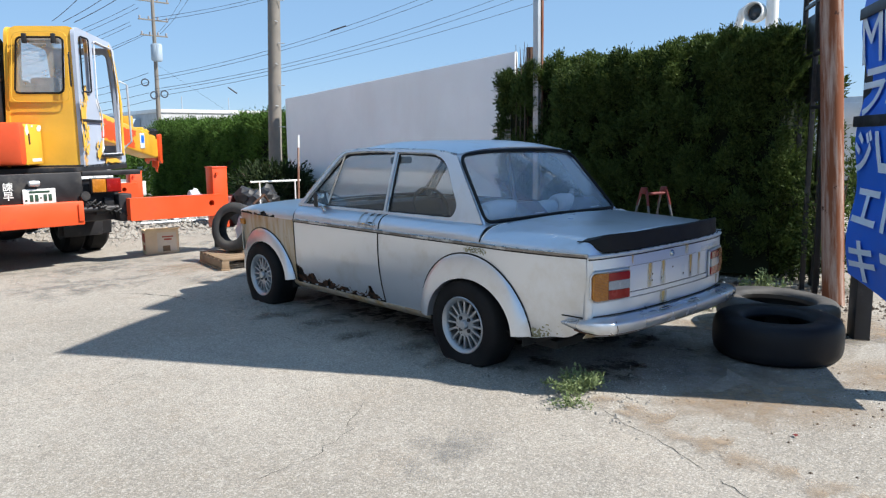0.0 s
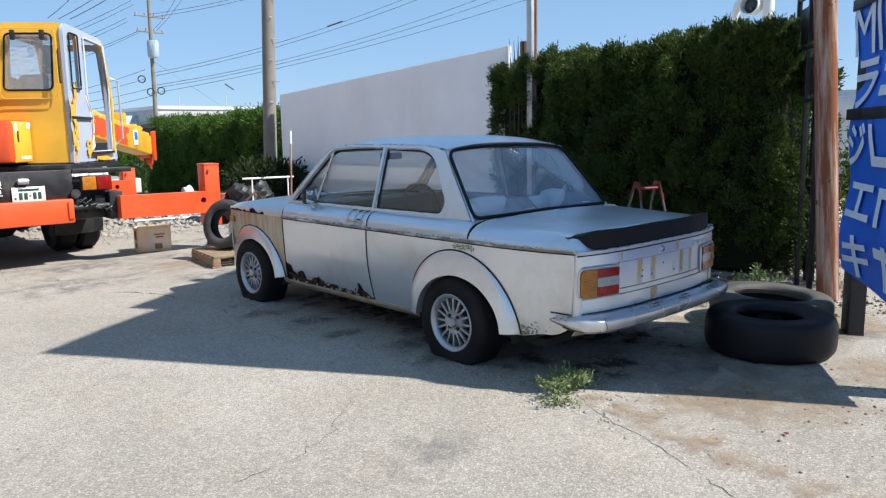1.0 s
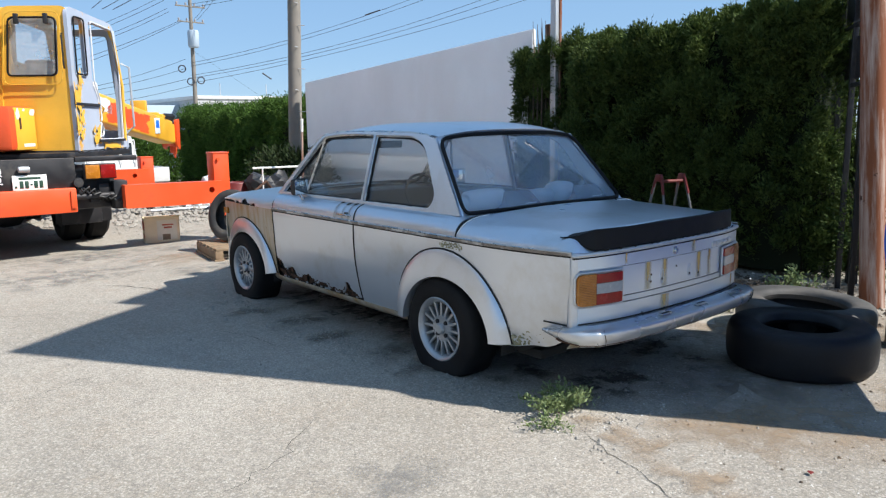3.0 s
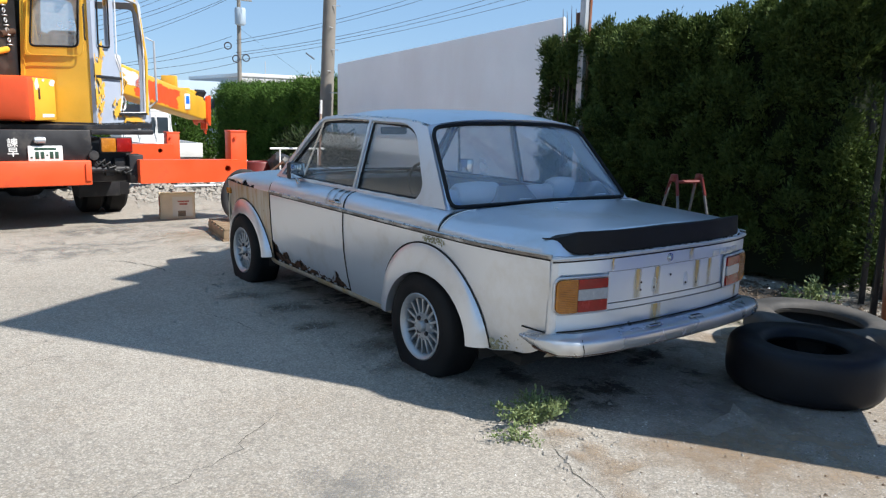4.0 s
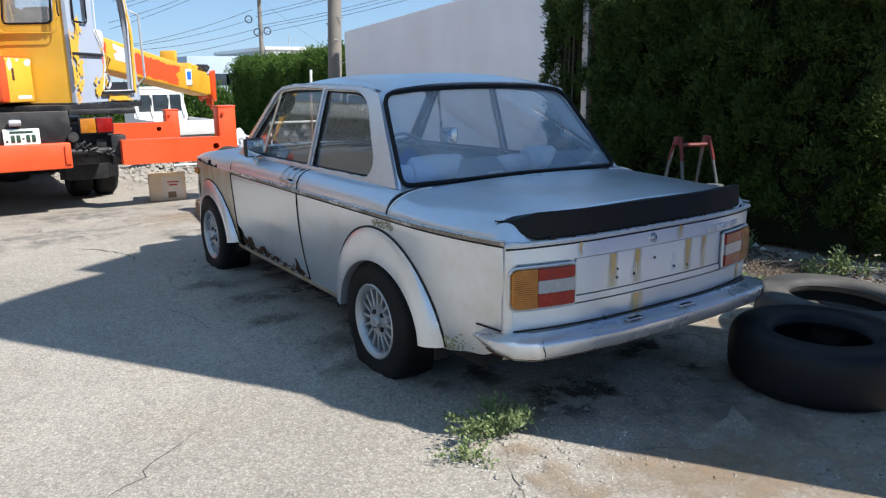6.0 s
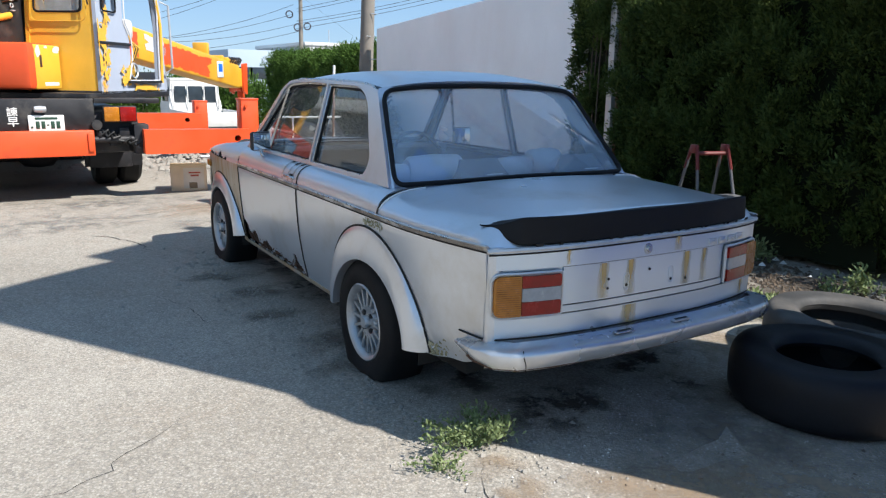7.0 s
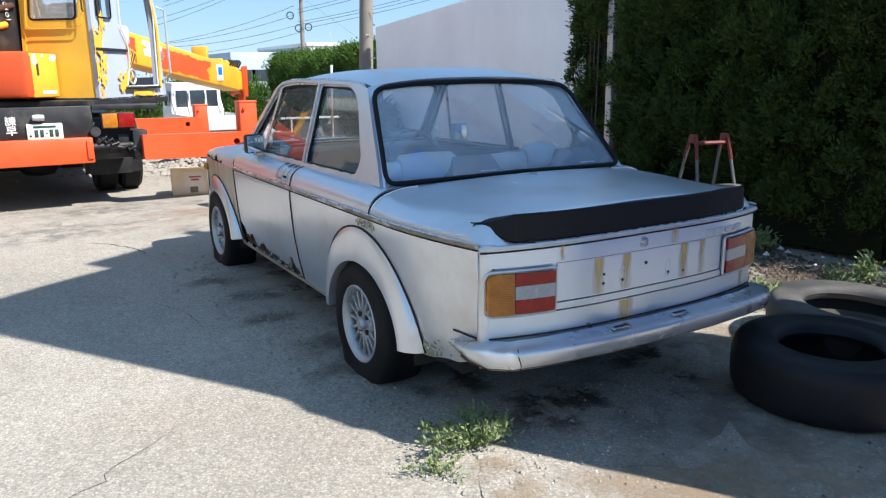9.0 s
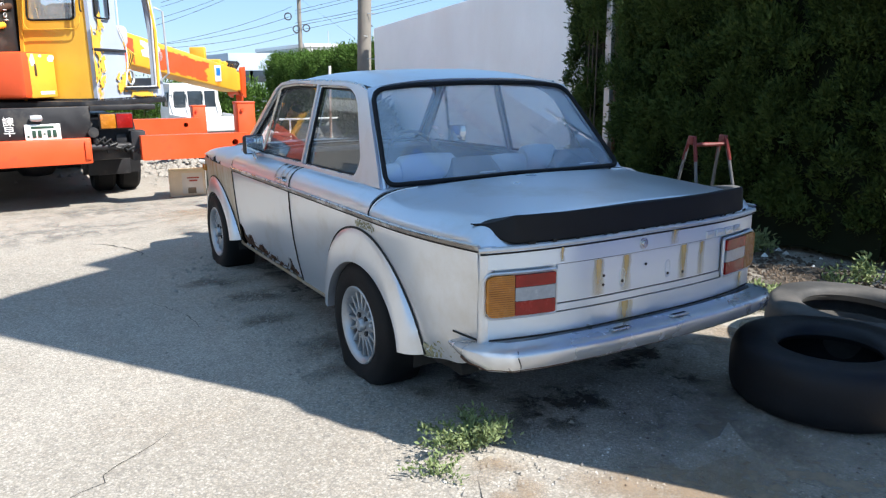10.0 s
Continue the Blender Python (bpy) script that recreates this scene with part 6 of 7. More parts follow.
    for nm, y0, y1, lo, hi, m in (("orange_repaint", 1.55, 2.55, -0.19, 0.15, "crane_r"), ("primer_patch", 2.75, 3.40, -0.05, 0.17, "crane_p2"), ("orange_repaint", 3.15, 5.15, -0.18, 0.15, "crane_r")):
        part(nm, up(sheet(lambda y, q: (-0.8625, y, cz(y) + lo + (hi - lo) * q), span(y0, y1, 50), span(0, 1, 18), 0.0, lambda y, q: 0.5 - max(abs((2 * y - y0 - y1) / (y1 - y0)) ** 3, abs(2 * q - 1) ** 3) * 0.62 + 0.45 * noise.noise(Vector((y * 5, q * 3, y0))) < 0.0)), m, bo, "patch of fresh paint on the boom")
    for k in range(5):
        part("boom_fitting", up(tube([(-0.90, 6.0 + 0.12 * k, cz(6.0) + 0.16), (-0.84, 6.02 + 0.12 * k, cz(6.0) + 0.26), (-0.90, 6.06 + 0.12 * k, cz(6.0) + 0.30)], 0.02, 6)), "black_m", bo)
    head = part("boom_head", up(plate(rounded([(6.64, 1.02), (6.84, 0.95), (6.88, 1.56), (6.64, 1.54)], 0.04, 3), [], lambda y, z: (-0.90, y, z), 0.04)), "crane_r", c, "red boom head with sheaves")
    part("head_cheek", up(plate(rounded([(6.64, 1.02), (6.84, 0.95), (6.88, 1.56), (6.64, 1.54)], 0.04, 3), [], lambda y, z: (-1.16, y, z), 0.04)), "crane_r", head)
    part("sheave", up(moved(lathe([(0.0, -0.09), (0.14, -0.09), (0.11, 0.0), (0.14, 0.09), (0.0, 0.09)], 20, closed=False), Matrix.Translation((-1.03, 6.76, 1.14)))), "crane_r", head)
    hook = part("hook_block", up(boxes((-1.09, -0.97, 6.86, 7.00, 0.88, 1.06), bevel=0.03)), "crane_r", c, "red hook block")
    part("hook", up(tube([(-1.03, 6.95, 0.97), (-1.03, 6.95, 0.86), (-1.03, 7.02, 0.80), (-1.03, 7.06, 0.86), (-1.03, 7.02, 0.92)], 0.022, 8)), "crane_r", hook)
    return c


build_crane()

# ---- shed on the yard's far side ----
sh = thing("corrugated_shed", pose(-9.5, 1.0, 0), "long corrugated metal shed with a shallow pitched roof", "shed")
part("front_wall", sheet(lambda y, z: (0.010 * math.sin(z * 62), y, z), (0.0, 9.0, 18.0, 27.0, 36.0), span(0, 5.1, 320), 0.01), "shed", sh)
part("fascia", boxes((0.30, 0.42, -0.2, 36.0, 5.15, 5.6), bevel=0.01), "white", sh, "white fascia board")
part("gable_wall", boxes((-8.0, 0.0, -0.1, 0.0, 0, 5.2), bevel=0.01), "shed", sh)
part("roof_slope", sheet(lambda u, v: (0.4 - 4.5 * u, -0.3 + 36.5 * v, 5.6 + 1.3 * u), (0, 1), (0, 1), 0.08), "shed", sh)
part("door_leaf", boxes((0.03, 0.09, 6.0, 9.5, 0, 3.2), bevel=0.01), "rust", sh, "brown sliding door")
part("window_band", boxes((0.03, 0.07, 11.0, 20.0, 2.4, 3.4), bevel=0.01), "window", sh, "dark window band")

# ---- far building ----
fb = thing("warehouse", pose(21.7, 60.0, -2.6, 0, 0, 0), "distant white and pale blue flat-roofed warehouse", "building")
part("white_wall", boxes((0.0, 11.0, 0.0, 14.0, 0, 6.5), bevel=0.02), "board", fb)
part("parapet", boxes((-0.1, 11.1, -0.1, 14.1, 6.5, 6.8), bevel=0.02), "truck_white", fb)
part("blue_wing", boxes((-5.6, -0.02, 4.0, 16.0, 0, 6.1), bevel=0.02), "bluebuild", fb)
for x in span(-4.4, -1.4, 2):
    part("window", boxes((x - 0.9, x + 0.9, 3.92, 4.02, 3.6, 4.6), bevel=0.02), "window", fb)
for x in (3.0, 7.5):
    part("roof_aerial", tube([(x, 2, 6.8), (x, 2, 8.0)], 0.04, 6), "galv", fb)

# ---- kei truck ----
def kei_truck(m):
    k = thing("small_truck", m, "small white pickup truck parked beyond the crane", "truck")
    part("cab_body", boxes((-0.70, 0.70, 0.9, 2.1, 0.35, 1.0), bevel=0.05), "truck_white", k)
    up = sheet(lambda u, v: ((0.70 - 0.10 * v) * math.cos(u) / max(abs(math.cos(u)), abs(math.sin(u))), 1.5 + (0.58 - 0.18 * v) * math.sin(u) / max(abs(math.cos(u)), abs(math.sin(u))), 0.98 + 0.72 * v), span(0, 2 * math.pi, 48), span(0, 1, 6))
    part("cab_upper", up, "truck_white", k)
    part("cab_roof", boxes((-0.62, 0.62, 1.08, 1.92, 1.66, 1.76), bevel=0.05), "truck_white", k)
    for x0, x1 in ((-0.55, -0.25), (-0.2, 0.2), (0.25, 0.55)):
        part("rear_window", boxes((x0, x1, 0.93, 0.97, 1.12, 1.55), bevel=0.02), "window", k, "dark cab window")
    for s in (-1, 1):
        part("side_window", boxes((s * 0.66 - 0.02, s * 0.66 + 0.02, 1.15, 1.85, 1.12, 1.52), bevel=0.015), "window", k, "dark cab window")
    for x in (-0.6, -0.22, 0.22, 0.6):
        part("guard_bar", tube([(x, 0.86, 0.95), (x, 0.90, 1.62)], 0.018, 6), "truck_white", k)
    part("guard_rail", tube([(-0.6, 0.90, 1.62), (0.6, 0.90, 1.62)], 0.018, 6), "truck_white", k)
    part("bed_floor", boxes((-0.72, 0.72, -1.2, 0.88, 0.58, 0.66), bevel=0.01), "truck_white", k)
    part("tailgate", boxes((-0.72, 0.72, -1.24, -1.20, 0.60, 0.95), bevel=0.01), "truck_white", k)
    part("bed_side", boxes((-0.72, -0.69, -1.2, 0.88, 0.62, 0.95), bevel=0.008), "truck_white", k)
    part("bed_side", boxes((0.69, 0.72, -1.2, 0.88, 0.62, 0.95), bevel=0.008), "truck_white", k)
    for x in (-0.5, 0.5):
        part("tail_light", boxes((x - 0.14, x + 0.14, -1.27, -1.24, 0.42, 0.54), bevel=0.01), "redlens", k, "red tail light")
    part("rear_bar", boxes((-0.65, 0.65, -1.24, -1.18, 0.38, 0.58), bevel=0.01), "black_m", k)
    for x in (-0.66, 0.50):
        for y in (-0.6, 1.6):
            part("wheel", moved(lathe([(0.15, 0.0), (0.24, 0.0), (0.26, 0.03), (0.26, 0.13), (0.24, 0.16), (0.15, 0.16)], 24), Matrix.Translation((x, y, 0.26))), "tyre", k)
    return k


kei_truck(pose(2.68, 17.12, relief(2.68, 17.12), 0, 0, 1))

# ---- clutter between the crane and the coupe ----
cb = thing("cardboard_box", pose(-0.19, 6.08, 0.0, 0, 0, -12), "open brown cardboard box with a torn side", "box")
part("body", boxes((-0.20, 0.20, -0.13, -0.122, 0.005, 0.30), (-0.20, 0.20, 0.122, 0.13, 0.005, 0.30), (-0.20, -0.192, -0.13, 0.13, 0.005, 0.30), (0.192, 0.20, -0.13, 0.13, 0.005, 0.30), (-0.20, 0.20, -0.13, 0.13, 0.0, 0.012), bevel=0.001), "carton", cb)
part("flap", moved(boxes((-0.20, 0.20, 0.0, 0.006, 0.0, 0.12), bevel=0.001), Matrix.Translation((0, -0.128, 0.30)) @ Matrix.Rotation(radians(75), 4, "X")), "carton", cb)
part("pale_panel", boxes((-0.06, 0.17, -0.134, -0.131, 0.03, 0.27), bevel=0.001), mat("box_face", (0.74, 0.66, 0.55), 0.8, var=0.08), cb, "pale printed face")
redprint = mat("box_print", (0.45, 0.10, 0.06), 0.8)
for x0, x1, z0, z1 in ((0.0, 0.13, 0.205, 0.222), (0.02, 0.11, 0.17, 0.19)):
    part("print_bar", boxes((x0, x1, -0.1365, -0.1345, z0, z1), bevel=0.0005), redprint, cb)
part("torn_patch", boxes((0.0, 0.09, -0.1365, -0.134, 0.03, 0.10), bevel=0.001), "wood", cb)
for y0, y1, z0, z1 in ((-0.10, 0.08, 0.15, 0.26), (-0.09, 0.0, 0.05, 0.11)):
    part("side_print", boxes((-0.2035, -0.2005, y0, y1, z0, z1), bevel=0.0005), redprint, cb)

tagged(part("steel_pipe", tube([(0.58, 8.80, 0.095), (1.3, 8.79, 0.085), (1.95, 8.80, 0.06)], 0.024, 10), "galv"), "thin grey steel pipe lying on the rubble", "pipe")

pl = thing("wooden_pallet", pose(0.22, 4.52, 0.0, 0, 0, -8), "weathered wooden pallet lying on the asphalt", "pallet")
for k in range(6):
    part("deck_board", boxes((-0.45, 0.45, -0.40 + k * 0.14, -0.29 + k * 0.14, 0.105, 0.128), bevel=0.003), "wood", pl)
for x in (-0.42, 0.0, 0.42):
    part("bearer", boxes((x - 0.04, x + 0.04, -0.40, 0.40, 0.025, 0.105), bevel=0.003), "wood", pl)
    part("base_board", boxes((x - 0.05, x + 0.05, -0.40, 0.40, 0.0, 0.022), bevel=0.003), "wood", pl)
lt = thing("old_car_tyre", pose(0.10, 4.62, 0.412, 0, 0, 25) @ Matrix.Rotation(radians(14), 4, "Y"), "worn grey car tyre standing on the pallet", "tyre")
part("carcass", lathe([(0.17, -0.07), (0.20, -0.085), (0.25, -0.085), (0.28, -0.06), (0.285, 0.0), (0.28, 0.06), (0.25, 0.085), (0.20, 0.085), (0.17, 0.07), (0.19, 0.06), (0.26, 0.05), (0.265, 0.0), (0.26, -0.05), (0.19, -0.06)], 48), "oldtyre", lt)

mk = thing("marker_stake", pose(1.20, 5.05, 0, 2, 1, 0), "thin rusty stake with a white tip", "stake")
part("stake", tube([(0, 0, 0), (0, 0, 1.36)], 0.014, 8), "rustpole", mk)
part("white_tip", tube([(0, 0, 1.30), (0, 0, 1.46)], 0.016, 8), "white", mk)
rk = thing("pipe_rack", pose(1.08, 5.35, 0, 0, 0, -10), "low rack of thin white pipe", "rack")
part("top_rail", tube([(-0.34, 0, 0.87), (0.34, 0, 0.87)], 0.012, 8), "white", rk)
for x in (-0.22, 0.26):
    part("leg", tube([(x, 0, 0.87), (x, 0, 0.0)], 0.010, 8), "white", rk)
fr = thing("scrap_bench", pose(0.75, 5.15, 0, 0, 0, 20), "bent steel scrap frame", "scrap")
part("frame_bar", tube([(-0.25, 0, 0.0), (-0.15, 0, 0.62), (0.05, 0, 0.72), (0.30, 0.1, 0.55), (0.32, 0.1, 0.0)], 0.016, 8), "rust", fr)
tagged(part("red_drum", moved(lathe([(0.0, 0.0), (0.22, 0.0), (0.23, 0.02), (0.23, 0.16), (0.237, 0.17), (0.23, 0.18), (0.23, 0.32), (0.237, 0.33), (0.23, 0.34), (0.23, 0.48), (0.22, 0.5), (0.205, 0.5), (0.20, 0.485), (0.0, 0.485)], 28, "z", closed=False), Matrix.Translation((1.788, 8.267, 0))), "red"), "dark red steel drum standing in the yard", "drum")


def crumpled(name, m, size, material, label, seed):
    bm = bmesh.new()
    bmesh.ops.create_icosphere(bm, subdivisions=4, radius=1)
    for v in bm.verts:
        n = noise.noise(v.co * 1.7 + Vector((seed, 0, 0))) * 0.35 + abs(noise.noise(v.co * 4.1 + Vector((0, seed, 0)))) * 0.30
        v.co *= 0.85 + n
        v.co = Vector((v.co.x * size[0], v.co.y * size[1], max(0.0, (v.co.z + 0.55)) * size[2]))
    ob = part(name, bm, material, None, "", True, 25)
    ob.matrix_basis = m
    return tagged(ob, label, "bag", "rubbish bags")


crumpled("rubbish_bag", pose(1.45, 9.2, 0), (0.26, 0.22, 0.24), "plastic", "crumpled translucent plastic bag", 1.3)
crumpled("rubbish_bag", pose(1.95, 9.7, 0), (0.24, 0.2, 0.34), "plastic", "crumpled white plastic sheet", 4.1)
crumpled("rubbish_bag", pose(0.85, 5.75, 0.0), (0.14, 0.12, 0.34), "plastic", "crumpled pale plastic sheet", 7.7)
crumpled("rubbish_bag", pose(2.2, 7.9, 0), (0.5, 0.4, 0.45), "black", "full black plastic rubbish bag", 9.4)


def stones(name, centre, spread, count, lo, hi, seed, material, label, height=0.0):
    rng = random.Random(seed)
    vs, fs = [], []
    for k in range(count):
        x, y = centre[0] + rng.gauss(0, spread[0]), centre[1] + rng.gauss(0, spread[1])
        r = lo + (hi - lo) * rng.random() ** 2.5
        o = len(vs)
        z = relief(x, y) + height * max(0, 1 - (abs(x - centre[0]) / (2 * spread[0])) - (abs(y - centre[1]) / (2 * spread[1]))) * rng.random()
        for dx, dy, dz in ((1, 0, 0.1), (0.3, 0.9, 0.2), (-0.8, 0.5, 0.1), (-0.7, -0.6, 0.2), (0.4, -0.9, 0.1), (0.1, 0.1, 0.85), (-0.2, 0.1, 0.7)):
            j = 0.7 + 0.6 * rng.random()
            vs.append((x + dx * r * j, y + dy * r * j, z + dz * r * j))
        fs += [(o, o + 1, o + 5), (o + 1, o + 2, o + 6), (o + 1, o + 6, o + 5), (o + 2, o + 3, o + 6), (o + 3, o + 4, o + 5), (o + 3, o + 5, o + 6), (o + 4, o, o + 5)]
    me = bpy.data.meshes.new(name)
    me.from_pydata(vs, [], fs)
    me.materials.append(M[material])
    return tagged(new(name, me), label, "gravel", kind="stuff")


stones("rubble", (1.3, 9.2), (0.95, 0.7), 2600, 0.012, 0.065, 2, "rubble", "broken pale rubble spread over the yard", 0.12)
stones("rubble", (2.6, 8.4), (0.8, 1.2), 1300, 0.012, 0.075, 3, "rubble", "broken pale rubble along the wall", 0.1)
stones("gravel", (-0.86, 0.8), (0.10, 0.85), 1700, 0.002, 0.015, 5, "rubble", "small grit and paint flakes beside the sill")
stones("gravel", (-0.55, -1.0), (0.18, 0.14), 130, 0.003, 0.014, 6, "rubble", "small grit round the weed")
stones("gravel", (-0.9, 2.35), (0.16, 0.25), 90, 0.004, 0.022, 8, "rubble", "grit by the front wheel")
stones("gravel", (0.0, -1.0), (1.6, 0.8), 420, 0.002, 0.009, 7, "rubble", "loose grit on the asphalt")
stones("gravel", (-2.0, 0.5), (1.6, 2.0), 500, 0.002, 0.007, 11, "rubble", "loose grit on the asphalt")
stones("gravel", (0.15, -1.85), (0.4, 0.35), 260, 0.002, 0.011, 17, "bark", "brown twigs and crumbs of soil on the asphalt")
stones("gravel", (0.1, -1.45), (0.5, 0.5), 1500, 0.0018, 0.0062, 41, "grit", "pale grit strewn over the dark asphalt")
stones("gravel", (-0.55, -1.25), (0.3, 0.3), 160, 0.002, 0.012, 18, "rubble", "loose grit on the asphalt")
stones("gravel", (-0.8, 5.1), (1.2, 0.6), 1300, 0.003, 0.012, 27, "rubble", "loose pale debris on the asphalt by the crane")
stones("rubble", (0.8, 7.6), (0.9, 0.4), 500, 0.005, 0.026, 28, "rubble", "broken pale rubble under the outrigger", 0.03)
stones("gravel", (-3.0, 3.5), (1.5, 1.5), 500, 0.003, 0.012, 19, "rubble", "loose grit on the asphalt")
stones("leaf_litter", (2.5, 0.1), (0.28, 0.9), 1600, 0.008, 0.03, 12, "bark", "dead brown leaf litter under the hedge")
stones("paper_scraps", (2.75, 0.2), (0.2, 0.3), 10, 0.02, 0.06, 14, "white", "scraps of pale paper under the hedge")

# ---- weeds ----
def weed(m, label, spread, count, length, seed, upright=0.5):
    rng = np.random.default_rng(seed)
    w = thing("weed", m, label, "weed", "weeds")
    cs, us = [], []
    for k in range(count):
        a, r = rng.uniform(0, 2 * math.pi), spread * rng.uniform() ** 0.6
        tip = Vector((r * math.cos(a), r * math.sin(a), 0.015 + upright * (spread - 0.6 * r) * rng.uniform(0.4, 1.0)))
        part("stalk", tube([(0, 0, 0), (tip.x * 0.4, tip.y * 0.4, tip.z * 0.75 + 0.01), tuple(tip)], 0.0025, 5, taper=[1, 0.8, 0.4]), "weed", w)
        for q in span(0.25, 1.0, 9):
            cs.append((tip.x * q, tip.y * q, tip.z * (1 - (1 - q) ** 2)))
            us.append((0.5 * math.cos(a), 0.5 * math.sin(a), 0.8))
    ob = new("leaves", foliage_mesh("leaves", [tufts(cs, us, 5, length, length * 0.24, 0.8, seed)], "weed"))
    ob.parent = w
    tagged(ob, kind="stuff")


weed(pose(-0.70, -0.87, 0), "low dusty green weed growing from a crack", 0.21, 24, 0.023, 4, 0.6)
weed(pose(-0.90, -0.96, 0), "thin sprawling weed growing from a crack", 0.12, 5, 0.02, 5, 0.3)
weed(pose(1.62, -0.34, 0), "pale spreading weed beside the tyres", 0.2, 14, 0.032, 6, 0.7)
weed(pose(2.15, -0.50, 0), "tall pale weed beside the tyres", 0.15, 7, 0.035, 7, 1.5)
weed(pose(2.62, -0.42, 0), "leaning pale weed by the rusty post", 0.2, 8, 0.035, 8, 1.2)
weed(pose(2.75, 0.6, 0), "weed in the shade of the hedge", 0.2, 8, 0.045, 9, 1.0)


def shrub(m, label, r, h, n, seed, material="hedge", length=0.12):
    rng = np.random.default_rng(seed)
    s = thing("shrub", m, label, "shrub")
    cs, us = [], []
    for k in range(n):
        d = rng.normal(0, 1, 3)
        d /= np.linalg.norm(d)
        q = rng.uniform(0.55, 1.0) * (1 + 0.25 * noise.noise(Vector(d * 2 + seed)))
        cs.append((d[0] * r * q, d[1] * r * q, h * 0.5 + d[2] * h * 0.5 * q))
        us.append((d[0], d[1], d[2] + 0.6))
    ob = new("foliage", foliage_mesh("foliage", [tufts(cs, us, 16, length, length * 0.18, 0.6, seed)], material))
    ob.parent = s
    tagged(ob, kind="stuff")
    for k in range(5):
        a = k * 1.26
        part("stem", tube([(0, 0, 0), (0.3 * r * math.cos(a), 0.3 * r * math.sin(a), h * 0.4), (0.7 * r * math.cos(a), 0.7 * r * math.sin(a), h * 0.8)], 0.03, 6, taper=[1, 0.6, 0.2]), "bark", s)


shrub(pose(3.75, 10.1, 0), "low spreading shrub at the foot of the pole, shade painted in", 0.85, 0.95, 260, 21, "shade_shrub")
shrub(pose(4.6, 10.6, 0), "low spreading shrub against the wall, shade painted in", 0.6, 0.8, 150, 22, "shade_shrub")
shrub(pose(5.6, -1.2, 0), "leafy shrub behind the sign posts", 0.9, 1.45, 300, 23, "hedge2")
shrub(pose(7.0, -0.4, 0), "leafy shrub behind the sign posts", 0.9, 1.4, 260, 24, "hedge2")
shrub(pose(3.25, -0.72, 0), "low dark shrub at the hedge's end", 0.42, 1.25, 300, 41, "hedge", 0.045)
shrub(pose(7.2, 27.0, relief(7.2, 27)), "leafy shrub beyond the parked truck", 1.5, 2.2, 400, 25, "hedge2", 0.2)
shrub(pose(1.0, 33.0, relief(1.0, 33)), "leafy shrub far beyond the yard", 2.5, 2.6, 400, 26, "hedge2", 0.3)

for k, x in enumerate((3.1, 3.9, 4.7, 5.6, 2.3, 1.5)):
    shrub(pose(x, 25.6 - 0.15 * k, relief(x, 25.5)), "leafy shrub in the row beyond the parked truck", 0.75, 2.25 + 0.1 * (k % 2), 260, 31 + k, "hedge2", 0.16)

# ---- things beyond the hedge ----
sg2 = thing("hooded_signal_lamp", pose(9.0, 2.72, 0), "white hooded signal lamp on a thick white post", "signal")
part("post", tube([(0, -0.22, 0), (0, -0.22, 3.75)], 0.10, 14), "white", sg2)
part("arm", tube([(0, 0.36, 0), (0, 0.36, 3.30), (0, 0.30, 3.5), (0, 0.16, 3.58)], 0.07, 12), "white", sg2)
part("hood", moved(lathe([(0.0, -0.12), (0.13, -0.12), (0.17, 0.0), (0.17, 0.16), (0.15, 0.16), (0.14, -0.06), (0.0, -0.08)], 24, closed=False), Matrix.Translation((-0.05, 0.02, 3.45)) @ Matrix.Rotation(math.pi, 4, "Z")), "white", sg2)
part("lens", moved(lathe([(0.0, 0.03), (0.10, 0.01), (0.13, -0.02), (0.0, -0.03)], 20, closed=False), Matrix.Translation((-0.10, 0.02, 3.45)) @ Matrix.Rotation(math.pi, 4, "Z")), "window", sg2)
hut = thing("roof_unit_hut", pose(15.0, 1.9, 0), "grey metal hut seen beyond the sign", "hut")
part("hut_wall", boxes((0, 3.0, 0, 2.2, 0, 2.25), bevel=0.02), "galv", hut)
part("vent_box", boxes((-0.15, 0.0, 0.9, 1.6, 1.6, 2.1), bevel=0.02), "galv", hut)
dst = thing("bare_shoots", pose(3.6, 3.3, 0), "bare upright shoots above the hedge", "shoots")
for k in range(6):
    part("shoot", tube([(0.05 * k, 0.12 * (k % 3), 0.0), (0.05 * k + 0.03, 0.12 * (k % 3), 2.3), (0.05 * k + 0.04, 0.12 * (k % 3) + 0.03, 2.62 - 0.05 * (k % 2))], 0.012, 5, taper=[1, 0.7, 0.2]), "bark", dst)

# ---- cracks, stains and painted shade on the asphalt ----
def crack(points, w, seed):
    rng = random.Random(seed)
    pts = []
    for (x0, y0), (x1, y1) in zip(points, points[1:]):
        n = max(3, int(math.hypot(x1 - x0, y1 - y0) / 0.05))
        pts += [(x0 + (x1 - x0) * k / n + rng.gauss(0, 0.010), y0 + (y1 - y0) * k / n + rng.gauss(0, 0.010)) for k in range(n)]
    bm = bmesh.new()
    rows = []
    for k, (x, y) in enumerate(pts):
        a, b = pts[max(0, k - 1)], pts[min(len(pts) - 1, k + 1)]
        d = Vector((b[0] - a[0], b[1] - a[1])).normalized()
        ww = 0.38 * w * (0.2 + rng.random()) * min(1, k / 4 + 0.1, (len(pts) - 1 - k) / 4 + 0.1)
        rows.append([bm.verts.new((x - d.y * ww * s, y + d.x * ww * s, relief(x, y) + 0.0025)) for s in (-1, 1)])
    for p, q in zip(rows, rows[1:]):
        bm.faces.new((p[0], p[1], q[1], q[0]))
    tagged(part("crack", bm, "dark"), "thin dark crack in the asphalt", "crack", "asphalt cracks", "structure")


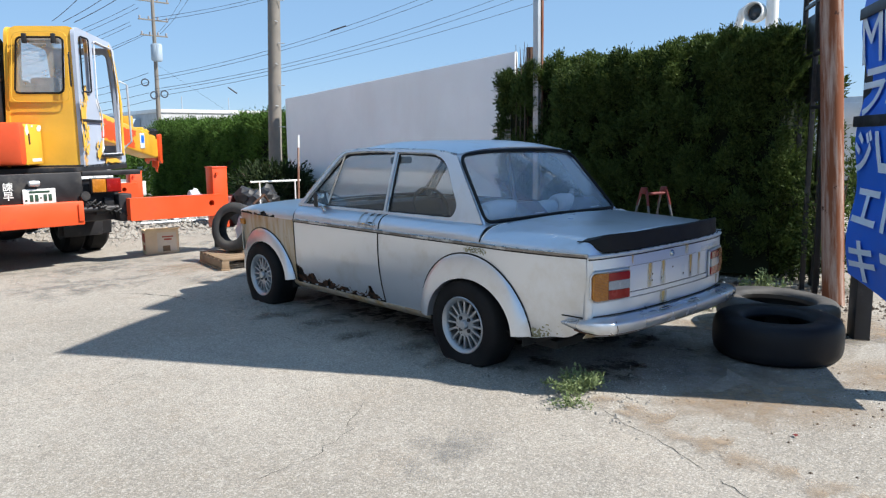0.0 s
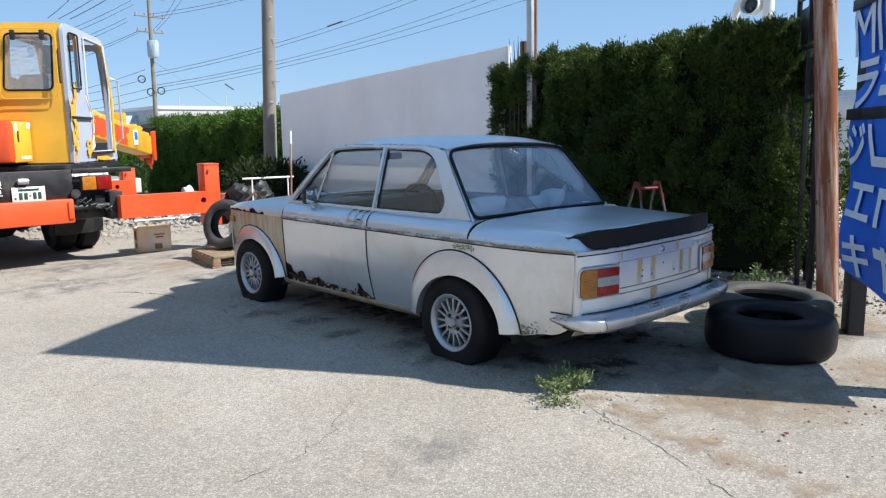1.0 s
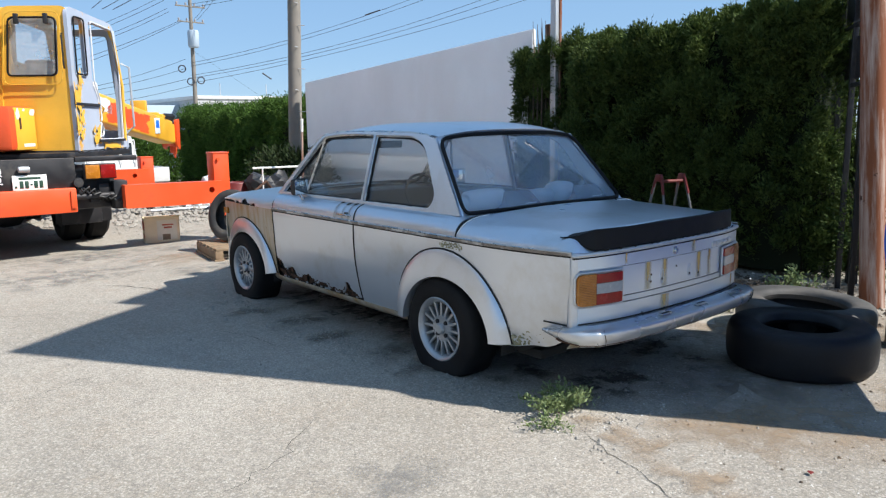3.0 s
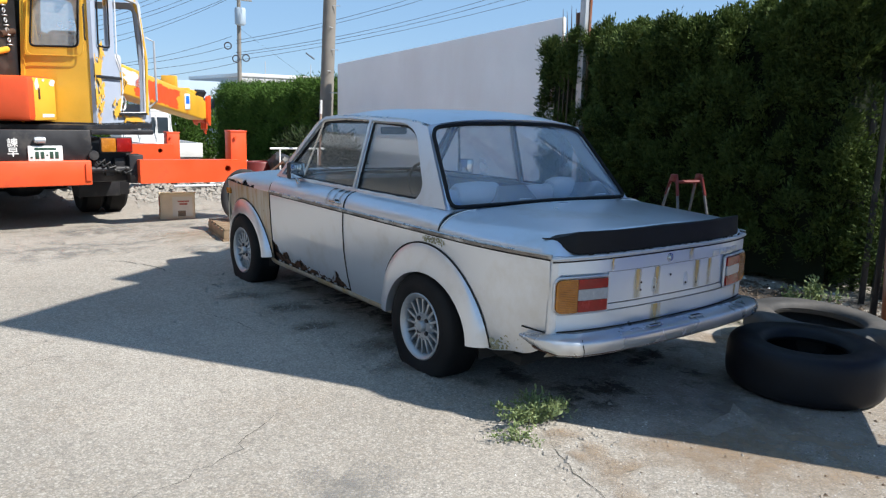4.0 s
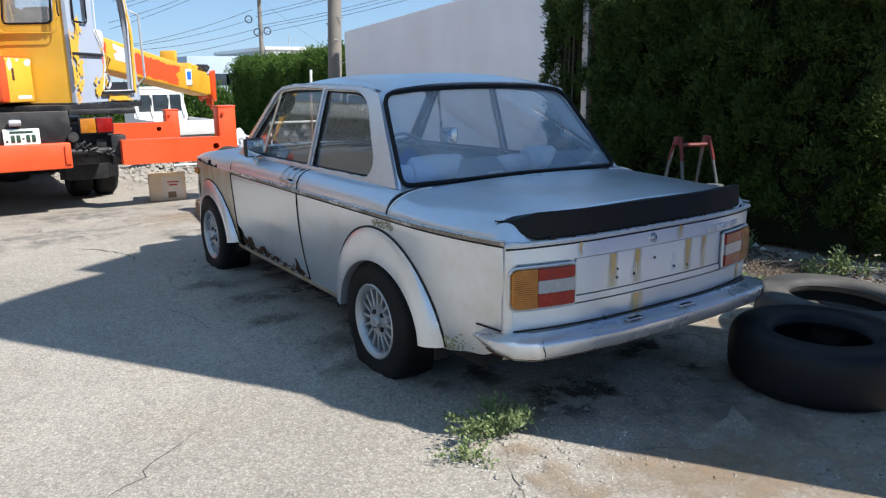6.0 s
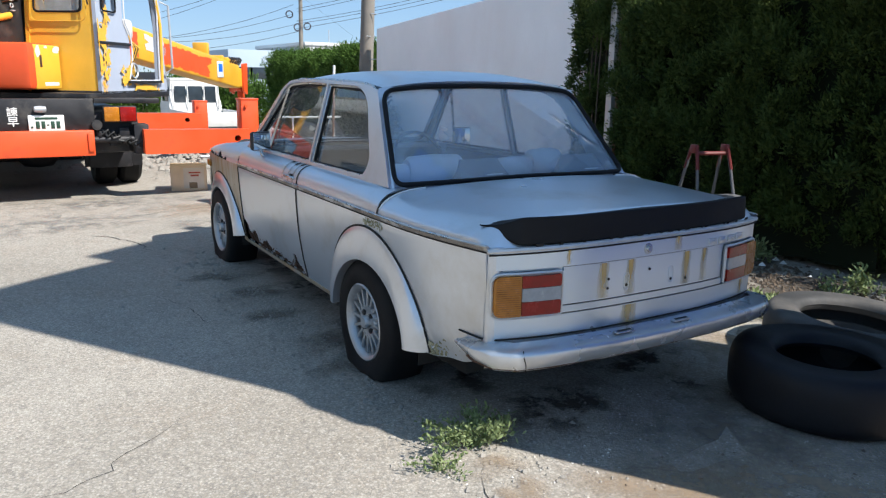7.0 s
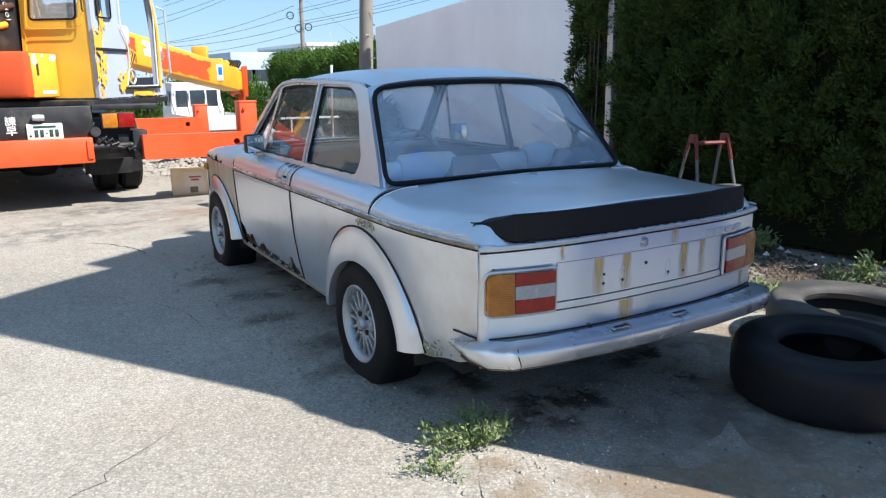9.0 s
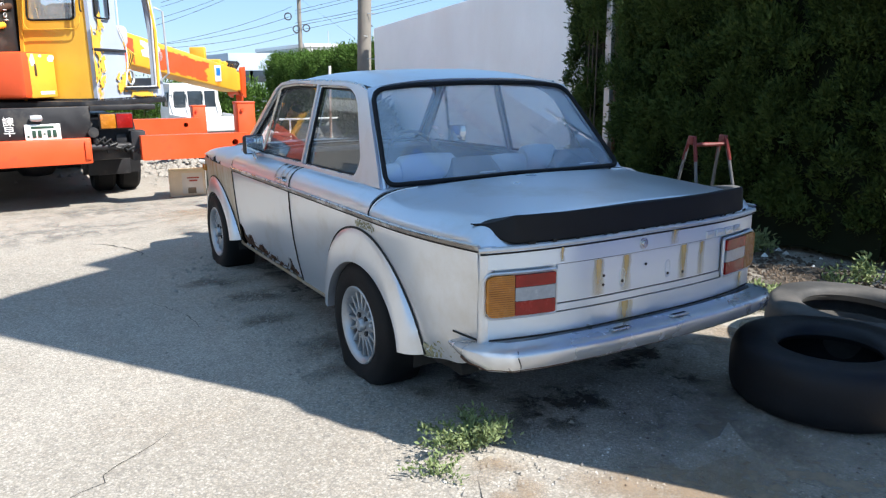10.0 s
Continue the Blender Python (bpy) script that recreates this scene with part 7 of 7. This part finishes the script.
for k, (pts, w) in enumerate((
    ([(-2.62, -0.58), (-2.25, -0.55), (-1.95, -0.44), (-1.7, -0.2), (-1.54, -0.07)], 0.004),
    ([(-0.72, -0.95), (-0.85, -1.16), (-0.93, -1.4), (-1.02, -1.66), (-1.18, -1.97), (-1.3, -2.3)], 0.005),
    ([(-1.55, 3.75), (-1.38, 3.63), (-1.2, 3.27), (-1.16, 2.9)], 0.014),
    ([(-1.38, 1.75), (-1.33, 1.57), (-1.22, 1.3), (-1.23, 1.05), (-1.1, 0.9)], 0.006),
    ([(-2.9, 3.3), (-2.61, 3.23), (-2.2, 3.0), (-1.88, 2.88)], 0.006),
    ([(-3.2, 1.2), (-2.6, 1.05), (-2.1, 1.3)], 0.004),
    ([(-1.9, 4.6), (-1.1, 4.5), (-0.5, 4.75)], 0.008),
    ([(-0.4, -1.2), (0.1, -1.6), (0.2, -2.0)], 0.005),
)):
    crack(pts, w, k)


LAYER = itertools.count()


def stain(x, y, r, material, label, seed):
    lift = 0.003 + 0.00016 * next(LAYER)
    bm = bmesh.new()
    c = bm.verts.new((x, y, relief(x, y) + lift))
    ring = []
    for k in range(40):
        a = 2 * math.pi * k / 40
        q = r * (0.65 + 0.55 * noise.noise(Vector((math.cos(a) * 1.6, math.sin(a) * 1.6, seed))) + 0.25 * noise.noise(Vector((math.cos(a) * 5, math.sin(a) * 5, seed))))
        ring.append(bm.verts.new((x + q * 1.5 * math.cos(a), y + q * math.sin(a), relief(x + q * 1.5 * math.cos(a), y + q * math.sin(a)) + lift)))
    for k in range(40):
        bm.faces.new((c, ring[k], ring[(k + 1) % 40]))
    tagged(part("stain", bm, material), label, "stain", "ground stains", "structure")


# oily marks by the tail; the larger discs paint shade under the body
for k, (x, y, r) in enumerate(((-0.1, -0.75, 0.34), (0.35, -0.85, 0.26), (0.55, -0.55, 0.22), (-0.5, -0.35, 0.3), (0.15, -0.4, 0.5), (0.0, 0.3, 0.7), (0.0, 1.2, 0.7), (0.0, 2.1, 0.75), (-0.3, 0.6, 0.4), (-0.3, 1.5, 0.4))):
    stain(x, y, r, "oil_shade", "oily stain and painted shade under the car", k + 0.5)
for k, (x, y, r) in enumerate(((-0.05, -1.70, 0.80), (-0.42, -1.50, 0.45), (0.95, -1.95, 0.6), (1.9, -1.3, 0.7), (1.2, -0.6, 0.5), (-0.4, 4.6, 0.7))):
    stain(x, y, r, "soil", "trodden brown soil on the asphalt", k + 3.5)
for k, (x, y, r) in enumerate(((-1.7, -0.9, 0.4), (-1.9, 4.4, 0.8), (-0.6, 5.3, 0.9), (0.6, 6.3, 0.9), (-1.7, 5.6, 0.8), (-0.2, 3.9, 0.6))):
    stain(x, y, r, "damp", "darker worn patch of asphalt", k + 7.5)
# sill strip is dirt; the last two patches put tyre-side shade into the colour
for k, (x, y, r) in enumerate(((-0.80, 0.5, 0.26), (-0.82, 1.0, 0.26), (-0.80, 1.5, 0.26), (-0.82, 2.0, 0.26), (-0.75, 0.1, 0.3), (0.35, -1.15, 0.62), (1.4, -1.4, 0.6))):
    stain(x, y, r, "mud_shade", "muddy strip by the sill and painted shade near the tyres", k + 11.5)
for k, (x, y, r) in enumerate(((2.35, -0.2, 0.6), (2.5, 0.8, 0.65), (2.25, 0.3, 0.6), (2.7, -0.7, 0.5), (2.5, 1.7, 0.6))):
    stain(x, y, r, "bed", "dark soil along the foot of the hedge", k + 31.5)
for k, q in enumerate(span(0.0, 1.0, 8)):
    stain(-0.72 - 0.24 * q, -1.05 - 1.35 * q, 0.13 + 0.02 * (k % 3), "soil", "strip of brown soil washed along the asphalt", k + 21.5)
leaf = thing("red_leaf", pose(-0.48, -1.93, 0.012, 0, 0, 30), "small fallen orange-red leaf", "leaf")
part("blade", sheet(lambda u, v: (0.03 * (u - 0.5), 0.012 * (v - 0.5) * math.sin(math.pi * max(0.05, u)) * 2, 0.004 * math.sin(3 * u)), span(0, 1, 6), span(0, 1, 3), 0.001), "red", leaf)
